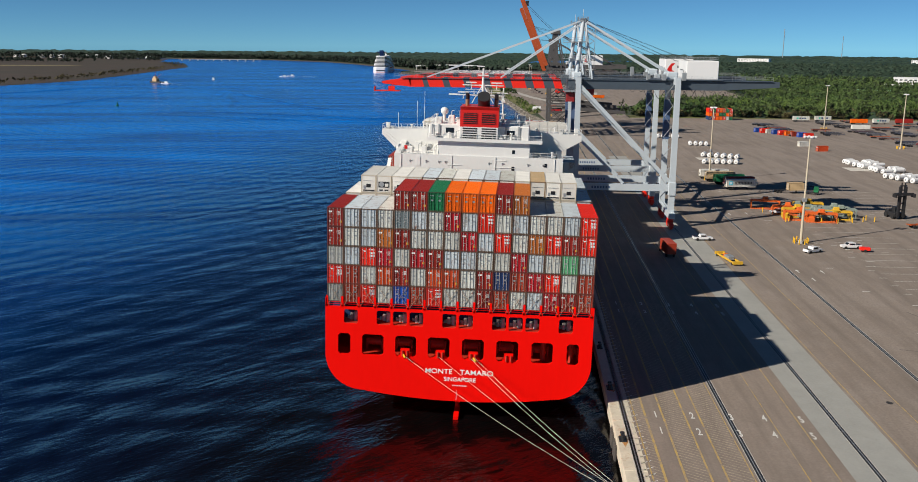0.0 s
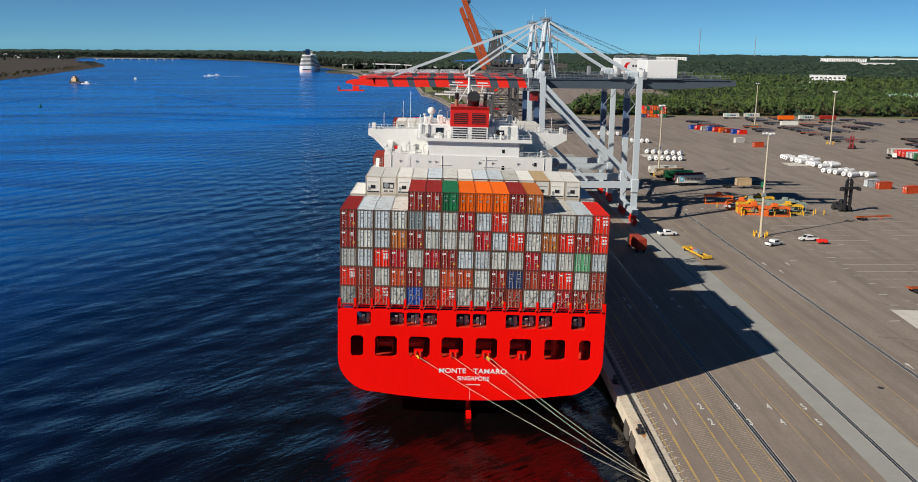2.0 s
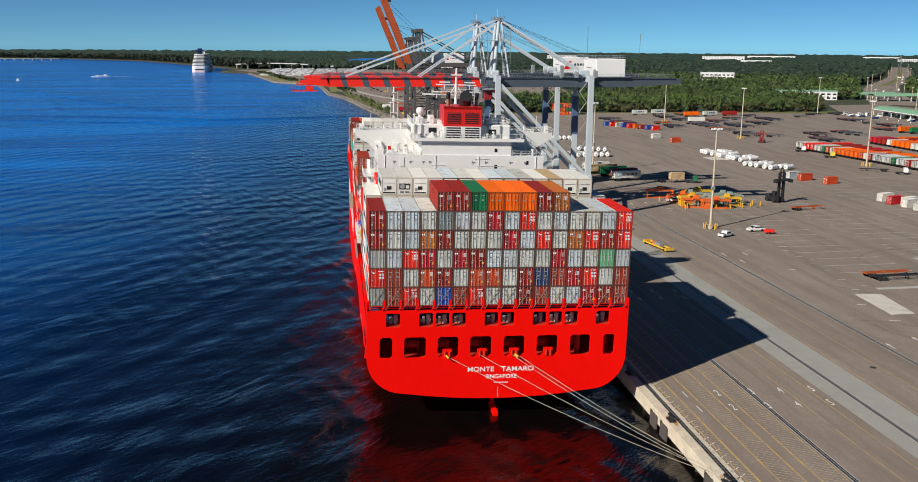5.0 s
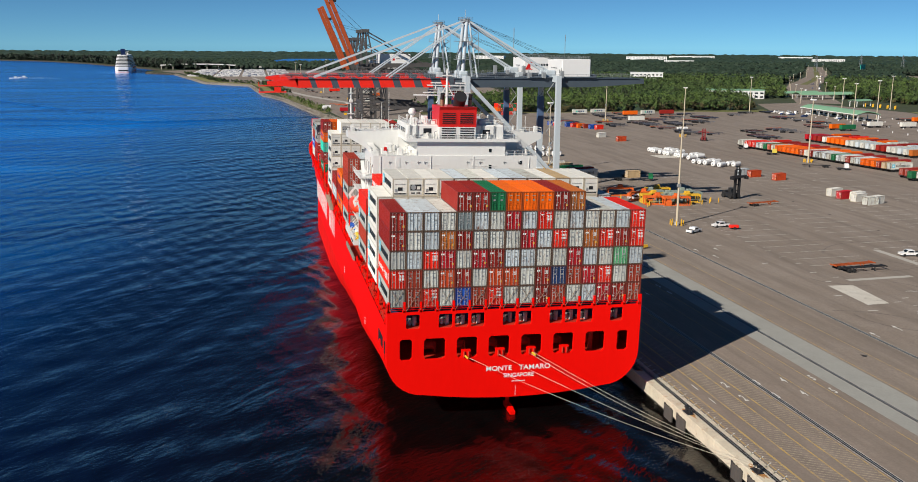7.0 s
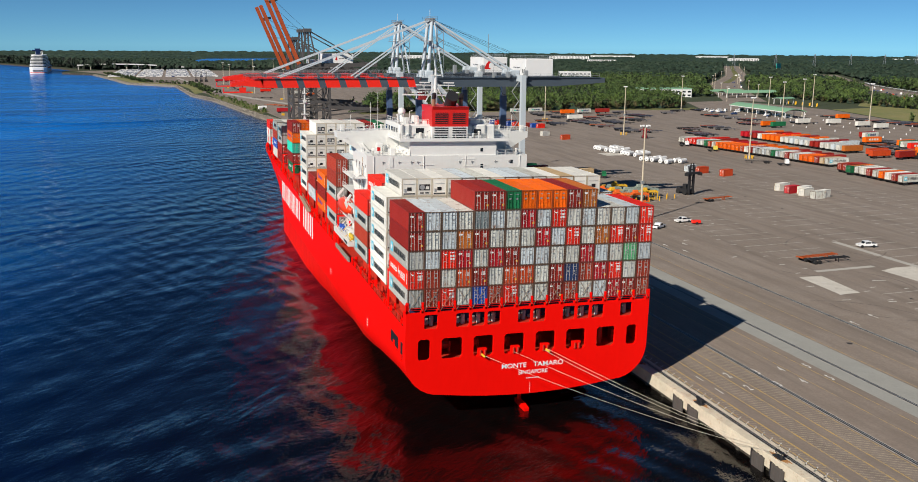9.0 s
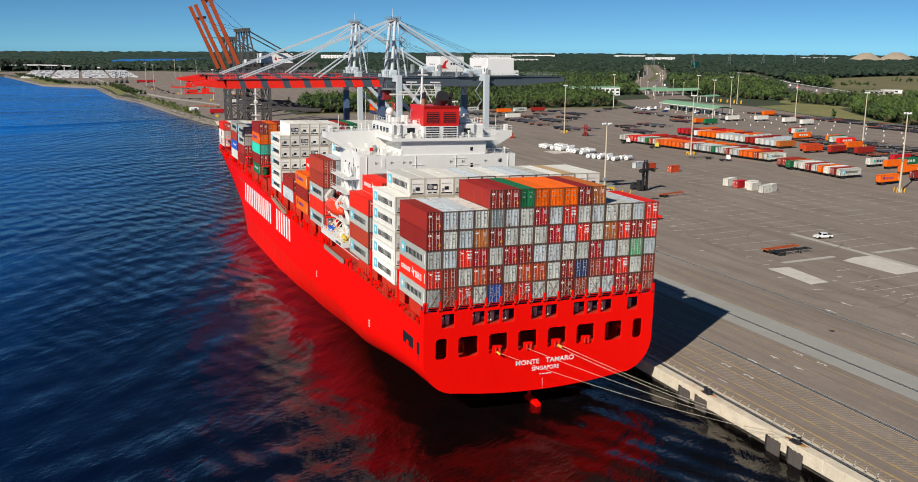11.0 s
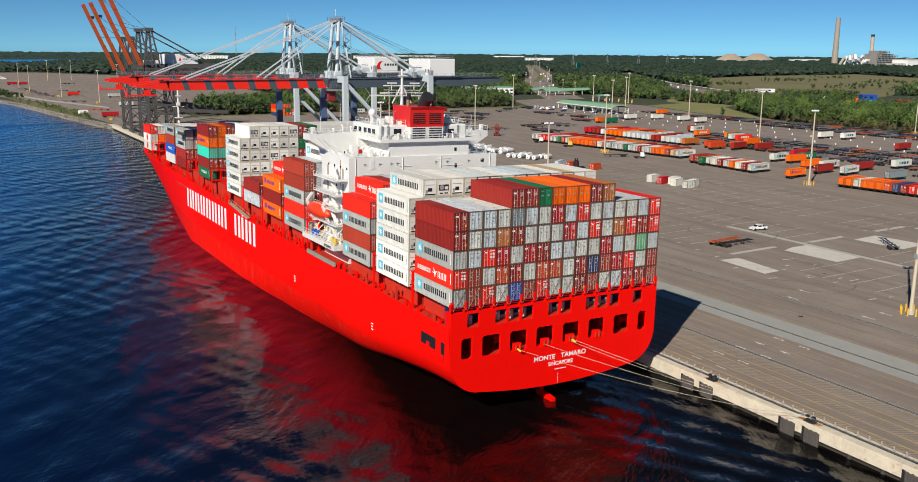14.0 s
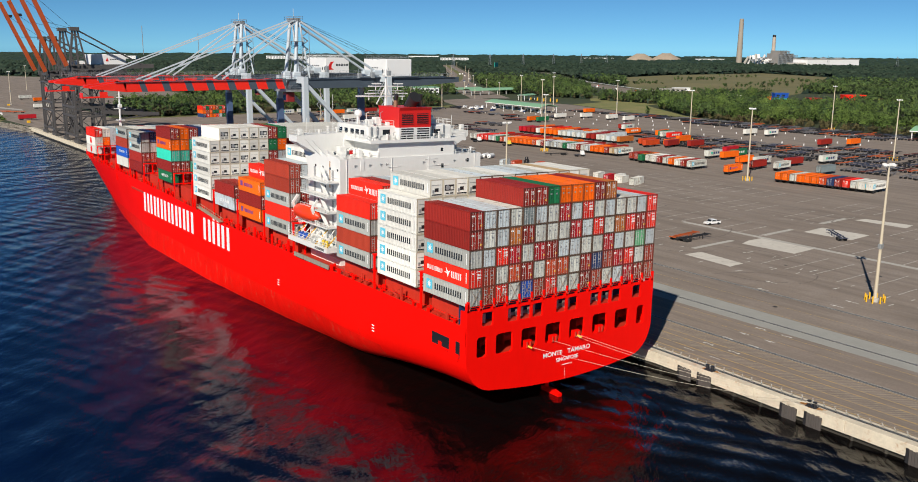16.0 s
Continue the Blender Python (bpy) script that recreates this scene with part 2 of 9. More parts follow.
bay_paint = mat("broken_white_bay_paint", (0.52, 0.5, 0.46), 0.75, var=0.4, scale=0.5, fine=3, dirt=(0.24, 0.2, 0.17), amount=0.75)
paint_gold = mat("worn_yellow_road_paint", (0.5, 0.34, 0.1), 0.75, var=0.4, scale=0.35, fine=3, dirt=(0.26, 0.215, 0.175), amount=1.2)


def ground_mat(name, col, second, third, big=0.012, mid=0.15, lines=0.0, rough=0.9, bump=0.25):
    """Broad ground: three colours mixed by noise at three scales in world metres, with tracks along the quay."""
    k = bpy.data.materials.new(name)
    k.use_nodes = True
    nt = k.node_tree
    N, L = nt.nodes.new, nt.links.new
    p = nt.nodes["Principled BSDF"]
    p.inputs["Roughness"].default_value = rough
    g = N("ShaderNodeNewGeometry")

    def tex(scale, detail=5.0, sx=1.0):
        mp = N("ShaderNodeMapping")
        mp.inputs["Scale"].default_value = (scale * sx, scale, scale)
        L(g.outputs["Position"], mp.inputs[0])
        t = N("ShaderNodeTexNoise")
        t.inputs["Scale"].default_value, t.inputs["Detail"].default_value, t.inputs["Roughness"].default_value = 1.0, detail, 0.62
        L(mp.outputs[0], t.inputs["Vector"])
        return t.outputs["Fac"]

    def ramp(src, lo, hi):
        r = N("ShaderNodeMapRange")
        r.inputs["From Min"].default_value, r.inputs["From Max"].default_value = lo, hi
        L(src, r.inputs["Value"])
        return r.outputs[0]

    def mix(fac, a, b):
        m = N("ShaderNodeMix")
        m.data_type = "RGBA"
        L(fac, m.inputs["Factor"])
        for key, x in (("A", a), ("B", b)):
            if isinstance(x, tuple):
                m.inputs[key].default_value = (*x, 1)
            else:
                L(x, m.inputs[key])
        return m.outputs["Result"]

    c = mix(ramp(tex(big), 0.35, 0.65), col, second)
    c = mix(ramp(tex(mid, 8.0), 0.45, 0.85), c, third)
    if lines:
        c = mix(ramp(tex(lines / 12, 6.0, 12.0), 0.42, 0.75), c, tuple(x * 0.68 for x in col))
    c = mix(ramp(tex(2.5, 6.0), 0.4, 1.0), c, tuple(x * 0.6 for x in col))
    L(c, p.inputs["Base Color"])
    b = N("ShaderNodeBump")
    b.inputs["Strength"].default_value, b.inputs["Distance"].default_value = bump, 0.05
    L(tex(6.0, 6.0), b.inputs["Height"])
    L(b.outputs[0], p.inputs["Normal"])
    return k


asphalt = ground_mat("worn_asphalt", (0.24, 0.196, 0.16), (0.285, 0.238, 0.2), (0.31, 0.266, 0.23), lines=0.25)
apron_asphalt = ground_mat("apron_asphalt", (0.27, 0.22, 0.18), (0.225, 0.185, 0.155), (0.31, 0.26, 0.22), lines=0.6)
grass_mat = ground_mat("rough_grass", (0.15, 0.16, 0.045), (0.18, 0.16, 0.07), (0.09, 0.12, 0.03))
riprap_mat = mat("weathered_riprap", (0.22, 0.195, 0.16), 0.9, var=0.4, scale=0.3, fine=2, dirt=(0.09, 0.08, 0.06), amount=0.5)
marsh_mat = ground_mat("brown_marsh", (0.05, 0.033, 0.022), (0.032, 0.03, 0.016), (0.075, 0.05, 0.032), big=0.006, mid=0.03)
olive_marsh = ground_mat("olive_marsh_grass", (0.19, 0.165, 0.07), (0.125, 0.13, 0.05), (0.23, 0.19, 0.09), big=0.008, mid=0.04)
field_mat = ground_mat("dry_marsh_grass", (0.3, 0.24, 0.11), (0.2, 0.18, 0.07), (0.34, 0.27, 0.14), big=0.006, mid=0.04)
woodland_floor = ground_mat("woodland_floor", (0.045, 0.06, 0.022), (0.035, 0.05, 0.02), (0.06, 0.07, 0.03), big=0.004, mid=0.02)

verge_mat = ground_mat("dry_verge_grass", (0.24, 0.22, 0.08), (0.15, 0.18, 0.05), (0.3, 0.26, 0.12), big=0.03, mid=0.2)


def water_mat():
    """River water: brown body, wave trains that cross one another, chop and ripples; the open river ruffled by wind,
    reflected sky painted in blue.
    """
    k = bpy.data.materials.new("river_water")
    k.use_nodes = True
    nt = k.node_tree
    N, L = nt.nodes.new, nt.links.new
    p = nt.nodes["Principled BSDF"]
    p.inputs["IOR"].default_value = 1.333
    g = N("ShaderNodeNewGeometry")

    def turned(along, across, turn):
        mp = N("ShaderNodeMapping")
        mp.vector_type = "TEXTURE"
        mp.inputs["Rotation"].default_value = (0, 0, radians(turn))
        mp.inputs["Scale"].default_value = (along, across, 1)
        L(g.outputs["Position"], mp.inputs[0])
        return mp.outputs[0]

    def tex(along, across, turn, detail, warp=0.0, rough=0.55):
        """Noise drawn out: metres along and across the crests, which run at turn degrees from x."""
        t = N("ShaderNodeTexNoise")
        for key, val in (("Scale", 1.0), ("Detail", detail), ("Roughness", rough), ("Distortion", warp)):
            t.inputs[key].default_value = val
        L(turned(along, across, turn), t.inputs["Vector"])
        return t.outputs["Fac"]

    def train(length, turn, bend, reach):
        """Parallel crests length metres apart, bent over a reach of so many metres."""
        t = N("ShaderNodeTexWave")
        t.wave_type, t.bands_direction, t.wave_profile = "BANDS", "Y", "SIN"
        size = 0.31416 / length
        for key, val in (("Scale", size), ("Distortion", bend), ("Detail", 2.0), ("Detail Scale", 1 / (reach * size)), ("Detail Roughness", 0.5)):
            t.inputs[key].default_value = val
        L(turned(1.6, 1, turn), t.inputs["Vector"])
        return t.outputs["Fac"]

    def calc(op, a, b):
        t = N("ShaderNodeMath")
        t.operation = op
        for i, x in enumerate((a, b)):
            if isinstance(x, (int, float)):
                t.inputs[i].default_value = x
            else:
                L(x, t.inputs[i])
        return t.outputs[0]

    def ramp(src, lo, hi, a=0.0, b=1.0):
        r = N("ShaderNodeMapRange")
        for key, val in (("From Min", lo), ("From Max", hi), ("To Min", a), ("To Max", b)):
            r.inputs[key].default_value = val
        L(src, r.inputs["Value"])
        return r.outputs[0]

    def blend(fac, a, b):
        m = N("ShaderNodeMix")
        m.data_type = "RGBA"
        L(fac, m.inputs["Factor"])
        for key, x in (("A", a), ("B", b)):
            if isinstance(x, tuple):
                m.inputs[key].default_value = (*x, 1)
            else:
                L(x, m.inputs[key])
        return m.outputs["Result"]

    def patchy(wave, high, size, turn, lo=0.15):
        return calc("MULTIPLY", calc("MULTIPLY", wave, high), ramp(tex(size, size * 0.5, turn, 2.0, 0.5), 0.38, 0.62, lo, 1.0))

    swell = calc("MULTIPLY", tex(22, 9, 48, 2.0, 0.6), 0.85)
    a = patchy(train(9.5, 62, 7.0, 55), 0.34, 70, 40, 0.3)
    b = patchy(train(5.2, 115, 5.0, 45), 0.16, 60, 100)
    c = patchy(train(13.0, 10, 6.0, 60), 0.30, 90, 0)
    chop = calc("MULTIPLY", tex(5.5, 1.9, 52, 3.0, 0.4), 0.22)
    ripple = calc("MULTIPLY", tex(1.3, 0.5, 30, 3.0, 0.3), 0.085)
    calm = ramp(tex(260, 90, 12, 4.0, 1.0), 0.35, 0.65, 0.5, 1.15)
    height = calc("MULTIPLY", calc("ADD", calc("ADD", calc("ADD", swell, a), calc("ADD", b, c)), calc("ADD", chop, ripple)), calm)
    bump = N("ShaderNodeBump")
    bump.inputs["Strength"].default_value, bump.inputs["Distance"].default_value = 0.95, 1.0
    L(height, bump.inputs["Height"])
    L(bump.outputs[0], p.inputs["Normal"])
    # beyond the ship wind ruffles the river; its blue paints the reflected sky
    sep = N("ShaderNodeSeparateXYZ")
    L(g.outputs["Position"], sep.inputs[0])
    aside = calc("ADD", calc("MULTIPLY", sep.outputs["X"], -2.7), calc("MULTIPLY", sep.outputs["Y"], 0.5))
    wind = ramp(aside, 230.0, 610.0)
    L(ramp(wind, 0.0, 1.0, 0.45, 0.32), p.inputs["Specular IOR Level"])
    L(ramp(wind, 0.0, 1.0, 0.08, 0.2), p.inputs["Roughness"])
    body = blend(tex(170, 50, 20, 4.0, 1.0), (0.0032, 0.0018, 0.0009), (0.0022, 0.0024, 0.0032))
    # sky reflection put into the base colour: navy off the hull, blue far out
    sky_sheen = blend(ramp(tex(420, 80, 10, 4.0, 1.8), 0.36, 0.6), (0.0001, 0.062, 0.3), (0.0003, 0.16, 0.6))
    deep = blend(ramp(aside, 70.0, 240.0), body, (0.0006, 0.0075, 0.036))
    L(blend(wind, deep, sky_sheen), p.inputs["Base Color"])
    return k


WATER, QUAY, FACE = -0.35, 2.5, 22.9
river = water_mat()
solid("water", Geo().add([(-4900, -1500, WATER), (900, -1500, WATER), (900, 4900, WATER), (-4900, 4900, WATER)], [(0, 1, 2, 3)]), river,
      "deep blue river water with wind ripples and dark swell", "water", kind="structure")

# ---- land: one sheet from the quay to the horizon ----
COAST = [(26, -1400), (26, 545), (14, 615), (4, 706), (-12, 850), (-30, 930), (-46, 1180), (-112, 1270), (-150, 1480), (-190, 1690), (-250, 1760), (-262, 1870), (-240, 1960),
         (-300, 2150), (-520, 2700), (-700, 3050), (-1000, 3350), (-1700, 3500), (-2600, 3500), (-4900, 3700)]
land = Geo()
land.add([(x, y, QUAY - 0.006) for x, y in COAST] + [(-4900, 4950, QUAY - 0.006), (4950, 4950, QUAY - 0.006), (4950, -1400, QUAY - 0.006)], [tuple(range(len(COAST) + 3))])
solid("ground", land, woodland_floor, "wooded flat land reaching to the horizon", "ground", kind="structure")
def bank_strip(line):
    g, n = Geo(), len(line)
    return g.add([(x, y, QUAY - 0.01) for x, y in line] + [(x - 4, y - 1.5, WATER - 0.5) for x, y in line], [(i, i + 1, n + i + 1, n + i) for i in range(n - 1)])


solid("riverbank", bank_strip(COAST[1:10]), riprap_mat, "pale riprap bank sloping into the river", "riverbank", kind="structure")
solid("far_riverbank", bank_strip(COAST[9:]), marsh_mat, "low dark muddy bank of the far river", "riverbank", kind="structure")
west = [(-4900, 650), (-1500, 820), (-720, 1000), (-700, 1055), (-687, 1235), (-722, 1450), (-758, 1637), (-806, 1880), (-856, 2143), (-932, 2330), (-1010, 2480), (-1100, 2620), (-1240, 2900), (-1350, 3250), (-1700, 3490), (-4900, 3690)]
solid("marsh_bank", Geo().add([(x, y, 0.4) for x, y in west] + [(x + 12, y - 3, WATER - 0.6) for x, y in west],
      [tuple(range(len(west)))] + [(i, i + 1, len(west) + i + 1, len(west) + i) for i in range(len(west) - 1)]), marsh_mat,
      "brown marsh bank across the river", "marsh", kind="structure")


def sheet(name, pts, z, material, label, category="pavement"):
    return solid(name, Geo().add([(x, y, z) for x, y in pts], [tuple(range(len(pts)))]), material, label, category, kind="structure")


yard = sheet("terminal_yard", [(26, -1390), (26, 545), (60, 585), (120, 596), (300, 600), (400, 580), (450, 690), (510, 700), (520, 560), (470, 400), (472, 200), (474, 80), (480, -1390)], QUAY - 0.001, asphalt,
             "worn brown-grey asphalt of a container yard")
apron = sheet("apron_pavement", [(26, -900), (52.2, -900), (52.2, 420), (26, 420)], QUAY + 0.003, apron_asphalt, "tan-grey asphalt apron streaked by tyres beside the quay edge")
sheet("concrete_strip", [(52.2, -900), (61.2, -900), (61.2, 330), (52.2, 330)], QUAY + 0.002, strip_concrete, "pale grey concrete strip along the apron")
for pts in ([(90.2, 51.5), (96.4, 50.8), (94.5, 35.7), (89, 35.6)], [(114.6, 51.2), (120, 52.9), (126.8, 52.7), (126.9, 35.6), (115.6, 35.0)], [(144.4, 51.2), (155.1, 51.9), (156.3, 37.0), (145.1, 36.2)], [(175.6, 53.2), (180.5, 52.4), (182.9, 37.7), (176.3, 36.5)],
            [(158, 300), (170, 300), (170, 288), (158, 288)], [(96, 320), (108, 320), (108, 330), (96, 330)]):
    part("concrete_patch", Geo().add([(x, y, QUAY + 0.006) for x, y in pts], [tuple(range(len(pts)))]), patch_concrete, yard, "pale concrete repair patch")
sheet("marsh_sand", [(-1900, 1880), (-1480, 2010), (-1240, 2095), (-1130, 2150), (-1180, 2172), (-1400, 2110), (-1900, 1960)], 0.43, field_mat, "pale sand flat on the marsh", "sand")
LAKE = [(-10, 2480), (60, 2440), (150, 2500), (230, 2700), (330, 2900), (430, 3250), (490, 3600), (470, 3820), (300, 3780), (90, 3720), (30, 3330), (2, 2760)]
solid("lake", Geo().add([(x, y, QUAY + 0.05) for x, y in LAKE], [tuple(range(len(LAKE)))]), river, "blue lake beyond the woods", "water", kind="structure")
sheet("grass_verge", [(93, 592), (120, 596.5), (300, 600.5), (400, 580.5), (410, 612), (300, 622), (94, 620)], QUAY + 0.0, grass_mat, "rough green grass verge along the yard", "grass")
sheet("shore_grass", [(15, 616), (24, 640), (18, 720), (3, 850), (-16, 950), (-11, 850), (5, 706)], QUAY + 0.003, grass_mat, "weedy green grass along the river shore", "grass")
sheet("bank_grass", [(-20, 962), (-14, 1060), (-26, 1190), (-88, 1280), (-128, 1480), (-150, 1560), (-165, 1560), (-148, 1478), (-110, 1272), (-44, 1182), (-32, 1060), (-29, 935)], QUAY + 0.006, verge_mat, "dry weedy grass on the river bank", "grass")
sheet("far_terminal", [(26, 546), (60, 586), (92, 592), (96, 742), (250, 760), (300, 1500), (100, 1900), (-180, 1930), (-240, 1870), (-180, 1700), (-100, 1275), (-38, 1185), (-20, 960), (6, 850)], QUAY + 0.002, asphalt, "far paved vehicle terminal beside the river")
sheet("dry_field", [(720, 610), (810, 530), (1100, 650), (1640, 960), (1800, 1260), (1430, 1240), (1180, 1150), (900, 850)], QUAY + 0.004, olive_marsh, "golden dry marsh field between woods", "field")
sheet("sand_flat", [(2600, 2300), (3300, 1900), (3600, 2100), (2900, 2600)], QUAY + 0.004, field_mat, "pale sandy ground far off", "field")

sheet("grass_strip", [(471, 330), (500, 400), (575, 510), (585, 575), (524, 562), (474, 400)], QUAY + 0.003, verge_mat, "yellow-green rough grass beside the yard", "grass")
sheet("roadside_grass", [(576, 512), (690, 545), (712, 640), (650, 668), (586, 600)], QUAY + 0.004, verge_mat, "dry grass between the yard and the road", "grass")

# ---- quay wall with cap, rails, fenders and bollards ----
quay = thing("quay_wall", "cream concrete quay wall with a rust-stained cap", "quay", kind="structure")
y = -420.0
while y < 545:
    part("cap_block", Geo().rbox((FACE, y + 0.02, 0.55), (26.02, y + 15.98, QUAY + 0.012), 0.06), cap_concrete, quay)
    y += 16
part("lower_wall", Geo().box((FACE + 0.7, -420, -4), (26, 545, 0.56)), shaded_wall, quay, "dark recessed wall below the cap")
pile_mesh = Geo().tube((0, 0, -4), (0, 0, 0.56), 0.4, 8).mesh("pile", shaded_wall)
for i in range(60):
    o = part("pile", pile_mesh, None, quay)
    o.location = (FACE + 0.75, -90 + i * 5.3, 0)


def rail(name, x, y0, y1, label):
    g = Geo().box((x - 0.32, y0, QUAY + 0.003), (x + 0.32, y1, QUAY + 0.012), 0).box((x - 0.05, y0, QUAY + 0.01), (x + 0.05, y1, QUAY + 0.05), 1)
    g.box((x - 0.46, y0, QUAY + 0.004), (x - 0.34, y1, QUAY + 0.014), 2).box((x + 0.34, y0, QUAY + 0.004), (x + 0.46, y1, QUAY + 0.014), 2)
    return solid(name, g, [black_metal, steel_grey, concrete], label, "rail", kind="structure")


rail("crane_rail_waterside", 24.9, -400, 500, "steel crane rail in a dark slot near the quay edge")
rail("crane_rail_old", 40.3, -400, 540, "old crane rail in a dark slot with pale concrete borders")
rail("crane_rail_landside", 55.8, -400, 500, "steel crane rail in a thin slot beside the concrete strip")
rail("railway_track", 75.5, -400, 560, "embedded rail in the yard asphalt")

fender = thing("timber_fender", "grey timber fender panel hung on the quay face", "fender", "fenders on the quay")
for i in range(6):
    part("plank", Geo().rbox((-0.35, i * 0.42, -2.4), (0.0, i * 0.42 + 0.39, -0.05 + 0.1 * (i % 2)), 0.04), timber, fender)
part("black_pile", Geo().rbox((-0.1, 2.6, -3), (0.5, 3.1, 0.1), 0.05), black_metal, fender, "black rubber-clad pile")
fender.matrix_basis = pose(FACE - 0.02, -7.3, 1.75)
FENDERS = [-11.6, -28.1, -32.4, -48.5, -52.7, -69, -73.2]
for y in FENDERS:
    copy_thing(fender, pose(FACE - 0.02, y, 1.75))
bollard = thing("mooring_bollard", "black double mooring bollard on a rust-stained quay cap", "bollard", "bollards on the quay")
part("base", Geo().rbox((-0.5, -0.9, 0), (0.5, 0.9, 0.15), 0.05), black_metal, bollard)
for s in (-0.5, 0.5):
    part("post", Geo().tube((0, s, 0.1), (0, s, 0.75), 0.22, 10).tube((0, s, 0.7), (0, s, 0.9), 0.34, 10), black_metal, bollard)
rust_stain = mat("orange_rust_stain", (0.42, 0.19, 0.05), 0.85, var=0.5, scale=0.9, fine=4, dirt=(0.5, 0.42, 0.3), amount=0.8)
stain_rng = random.Random(8)
for y in (-10.5, -30.0, -49.5, 9.0):
    pts = [(23.9 + 0.8 * stain_rng.uniform(0.5, 1.2) * math.cos(a * 0.524), y + 2.3 * stain_rng.uniform(0.5, 1.25) * math.sin(a * 0.524)) for a in range(12)]
    part("rust_stain", Geo().add([(px_, py_, QUAY + 0.018) for px_, py_ in pts], [tuple(range(12))]), rust_stain, quay, "orange rust stain on the quay cap")
bollard.matrix_basis = pose(23.7, -10.5, QUAY + 0.02)
for y in (-30.0, -49.5, -69, 9, 29, 49, 300, 330, 360):
    copy_thing(bollard, pose(23.7, y, QUAY + 0.012))

# ---- the ship: frame of its own, leaning a little towards the quay ----
SHIP = pose(-0.655, 0, 0, 0, 1.16, 0)
ship = thing("container_ship", "bright red container ship moored alongside, white accommodation block aft", "ship", m=SHIP)
LEN = 268.0


def half_breadth(y):
    """At the deck edge."""
    if y < 195:
        return 20.25
    u = (y - 195) / (LEN - 195)
    return 20.25 * max(0.0, 1 - u ** 2.6) ** 0.75


def hull_top(y):
    return float(np.interp(y, [0, 90, 100, 138, 190, 215, LEN], [14.9, 15.2, 15.5, 16.9, 18.2, 18.5, 18.7]))


def section(y):
    """Half section from the deck edge down to the keel: (x, z) with the material of the strip below each point."""
    top = hull_top(y)
    keel = float(np.interp(y, [0, 10, 22, 36, 52, 70, 90, 240, LEN - 12, LEN], [3.0, 2.5, 1.1, -1.4, -4.2, -7.2, -9, -9, -8, -2]))
    camber = float(np.interp(y, [0, 25, 52], [1.1, 0.9, 0.0]))
    r = float(np.interp(y, [0, 20, 36, 52, 68, 82, 100, 120, 200, LEN], [5.6, 5.9, 7.4, 12.0, 13.5, 13.5, 11.0, 5.0, 4, 1]))
    b = half_breadth(y)
    fl = max(0.0, (y - 155) / (LEN - 155))

    def width(z):
        drop = min(1.0, max(0.0, (top - z) / (top + 9)))
        return b * max(0.05, 1 - 1.12 * fl * drop)

    lim = keel + camber + r
    out = [(max(0.05, width(z)), z) for z in (top + (lim - top) * i / 7 for i in range(7))]
    for k in range(9):
        a = k / 8 * math.pi / 2
        z = lim - r * math.sin(a)
        w = width(z)
        out.append((max(0.05, w - min(r, w) * (1 - math.cos(a))), z))
    edge = out[-1][0]
    out += [(edge * u, keel + camber * u * u) for u in (0.75, 0.5, 0.25)]
    out.append((0.0, keel))
    return out


stations = [0, 1.5, 4, 8, 13, 19, 26, 31, 38, 46, 52, 60, 70, 80, 90, 100, 110, 120, 138, 155, 170, 185, 195, 205, 213, 221, 229, 236, 243, 249, 254, 258, 261.5, 264.5, 266.5, LEN]
rings = []
for y in stations:
    half = section(y)
    rings.append([(-x, y, z) for x, z in half] + [(x, y, z) for x, z in half[-2::-1]])
n = len(rings[0])
shell = Geo()
verts = [p for ring in rings for p in ring]
faces = [(i * n + j, i * n + j + 1, (i + 1) * n + j + 1, (i + 1) * n + j) for i in range(len(rings) - 1) for j in range(n - 1)]
shell.add(verts, faces)
hull_me = shell.mesh("hull", [hull_red, boot_worn])
bm = bmesh.new()
bm.from_mesh(hull_me)
for z in (5.0,):
    bmesh.ops.bisect_plane(bm, geom=bm.verts[:] + bm.edges[:] + bm.faces[:], plane_co=(0, 0, z), plane_no=(0, 0, 1))
for q in bm.faces:
    c = q.calc_center_median()
    q.material_index, q.smooth = 1 if c.z < 5.0 and c.y > 26 else 0, True
bm.to_mesh(hull_me)
bm.free()
hull_me.set_sharp_from_angle(angle=radians(40))
part("hull", hull_me, None, ship, "bright red steel hull with a worn waterline band")

# transom: rounded plate below, pierced plate above
b = 20.25
low = [(-x, z) for x, z in section(0) if z < 9.4]
low = [(-b, 9.4)] + low + [(-x, z) for x, z in low[-2::-1]] + [(b, 9.4)]
plate = Geo().prism(low, "y", -0.12, 0.02)
WIN_LOW = [(-18.3, -16.4), (-14.6, -11.3), (-9.5, -6.3), (-4.5, -1.2), (0.7, 4.0), (5.9, 9.2), (11.2, 14.4), (16.5, 18.3)]
UP_COLS = [2, 4, 5, 6, 8, 9, 11, 12, 13, 15]
WIN_UP = [(-20 + 2.5 * (c - 1) + 0.12, -20 + 2.5 * c - 0.28) for c in UP_COLS]


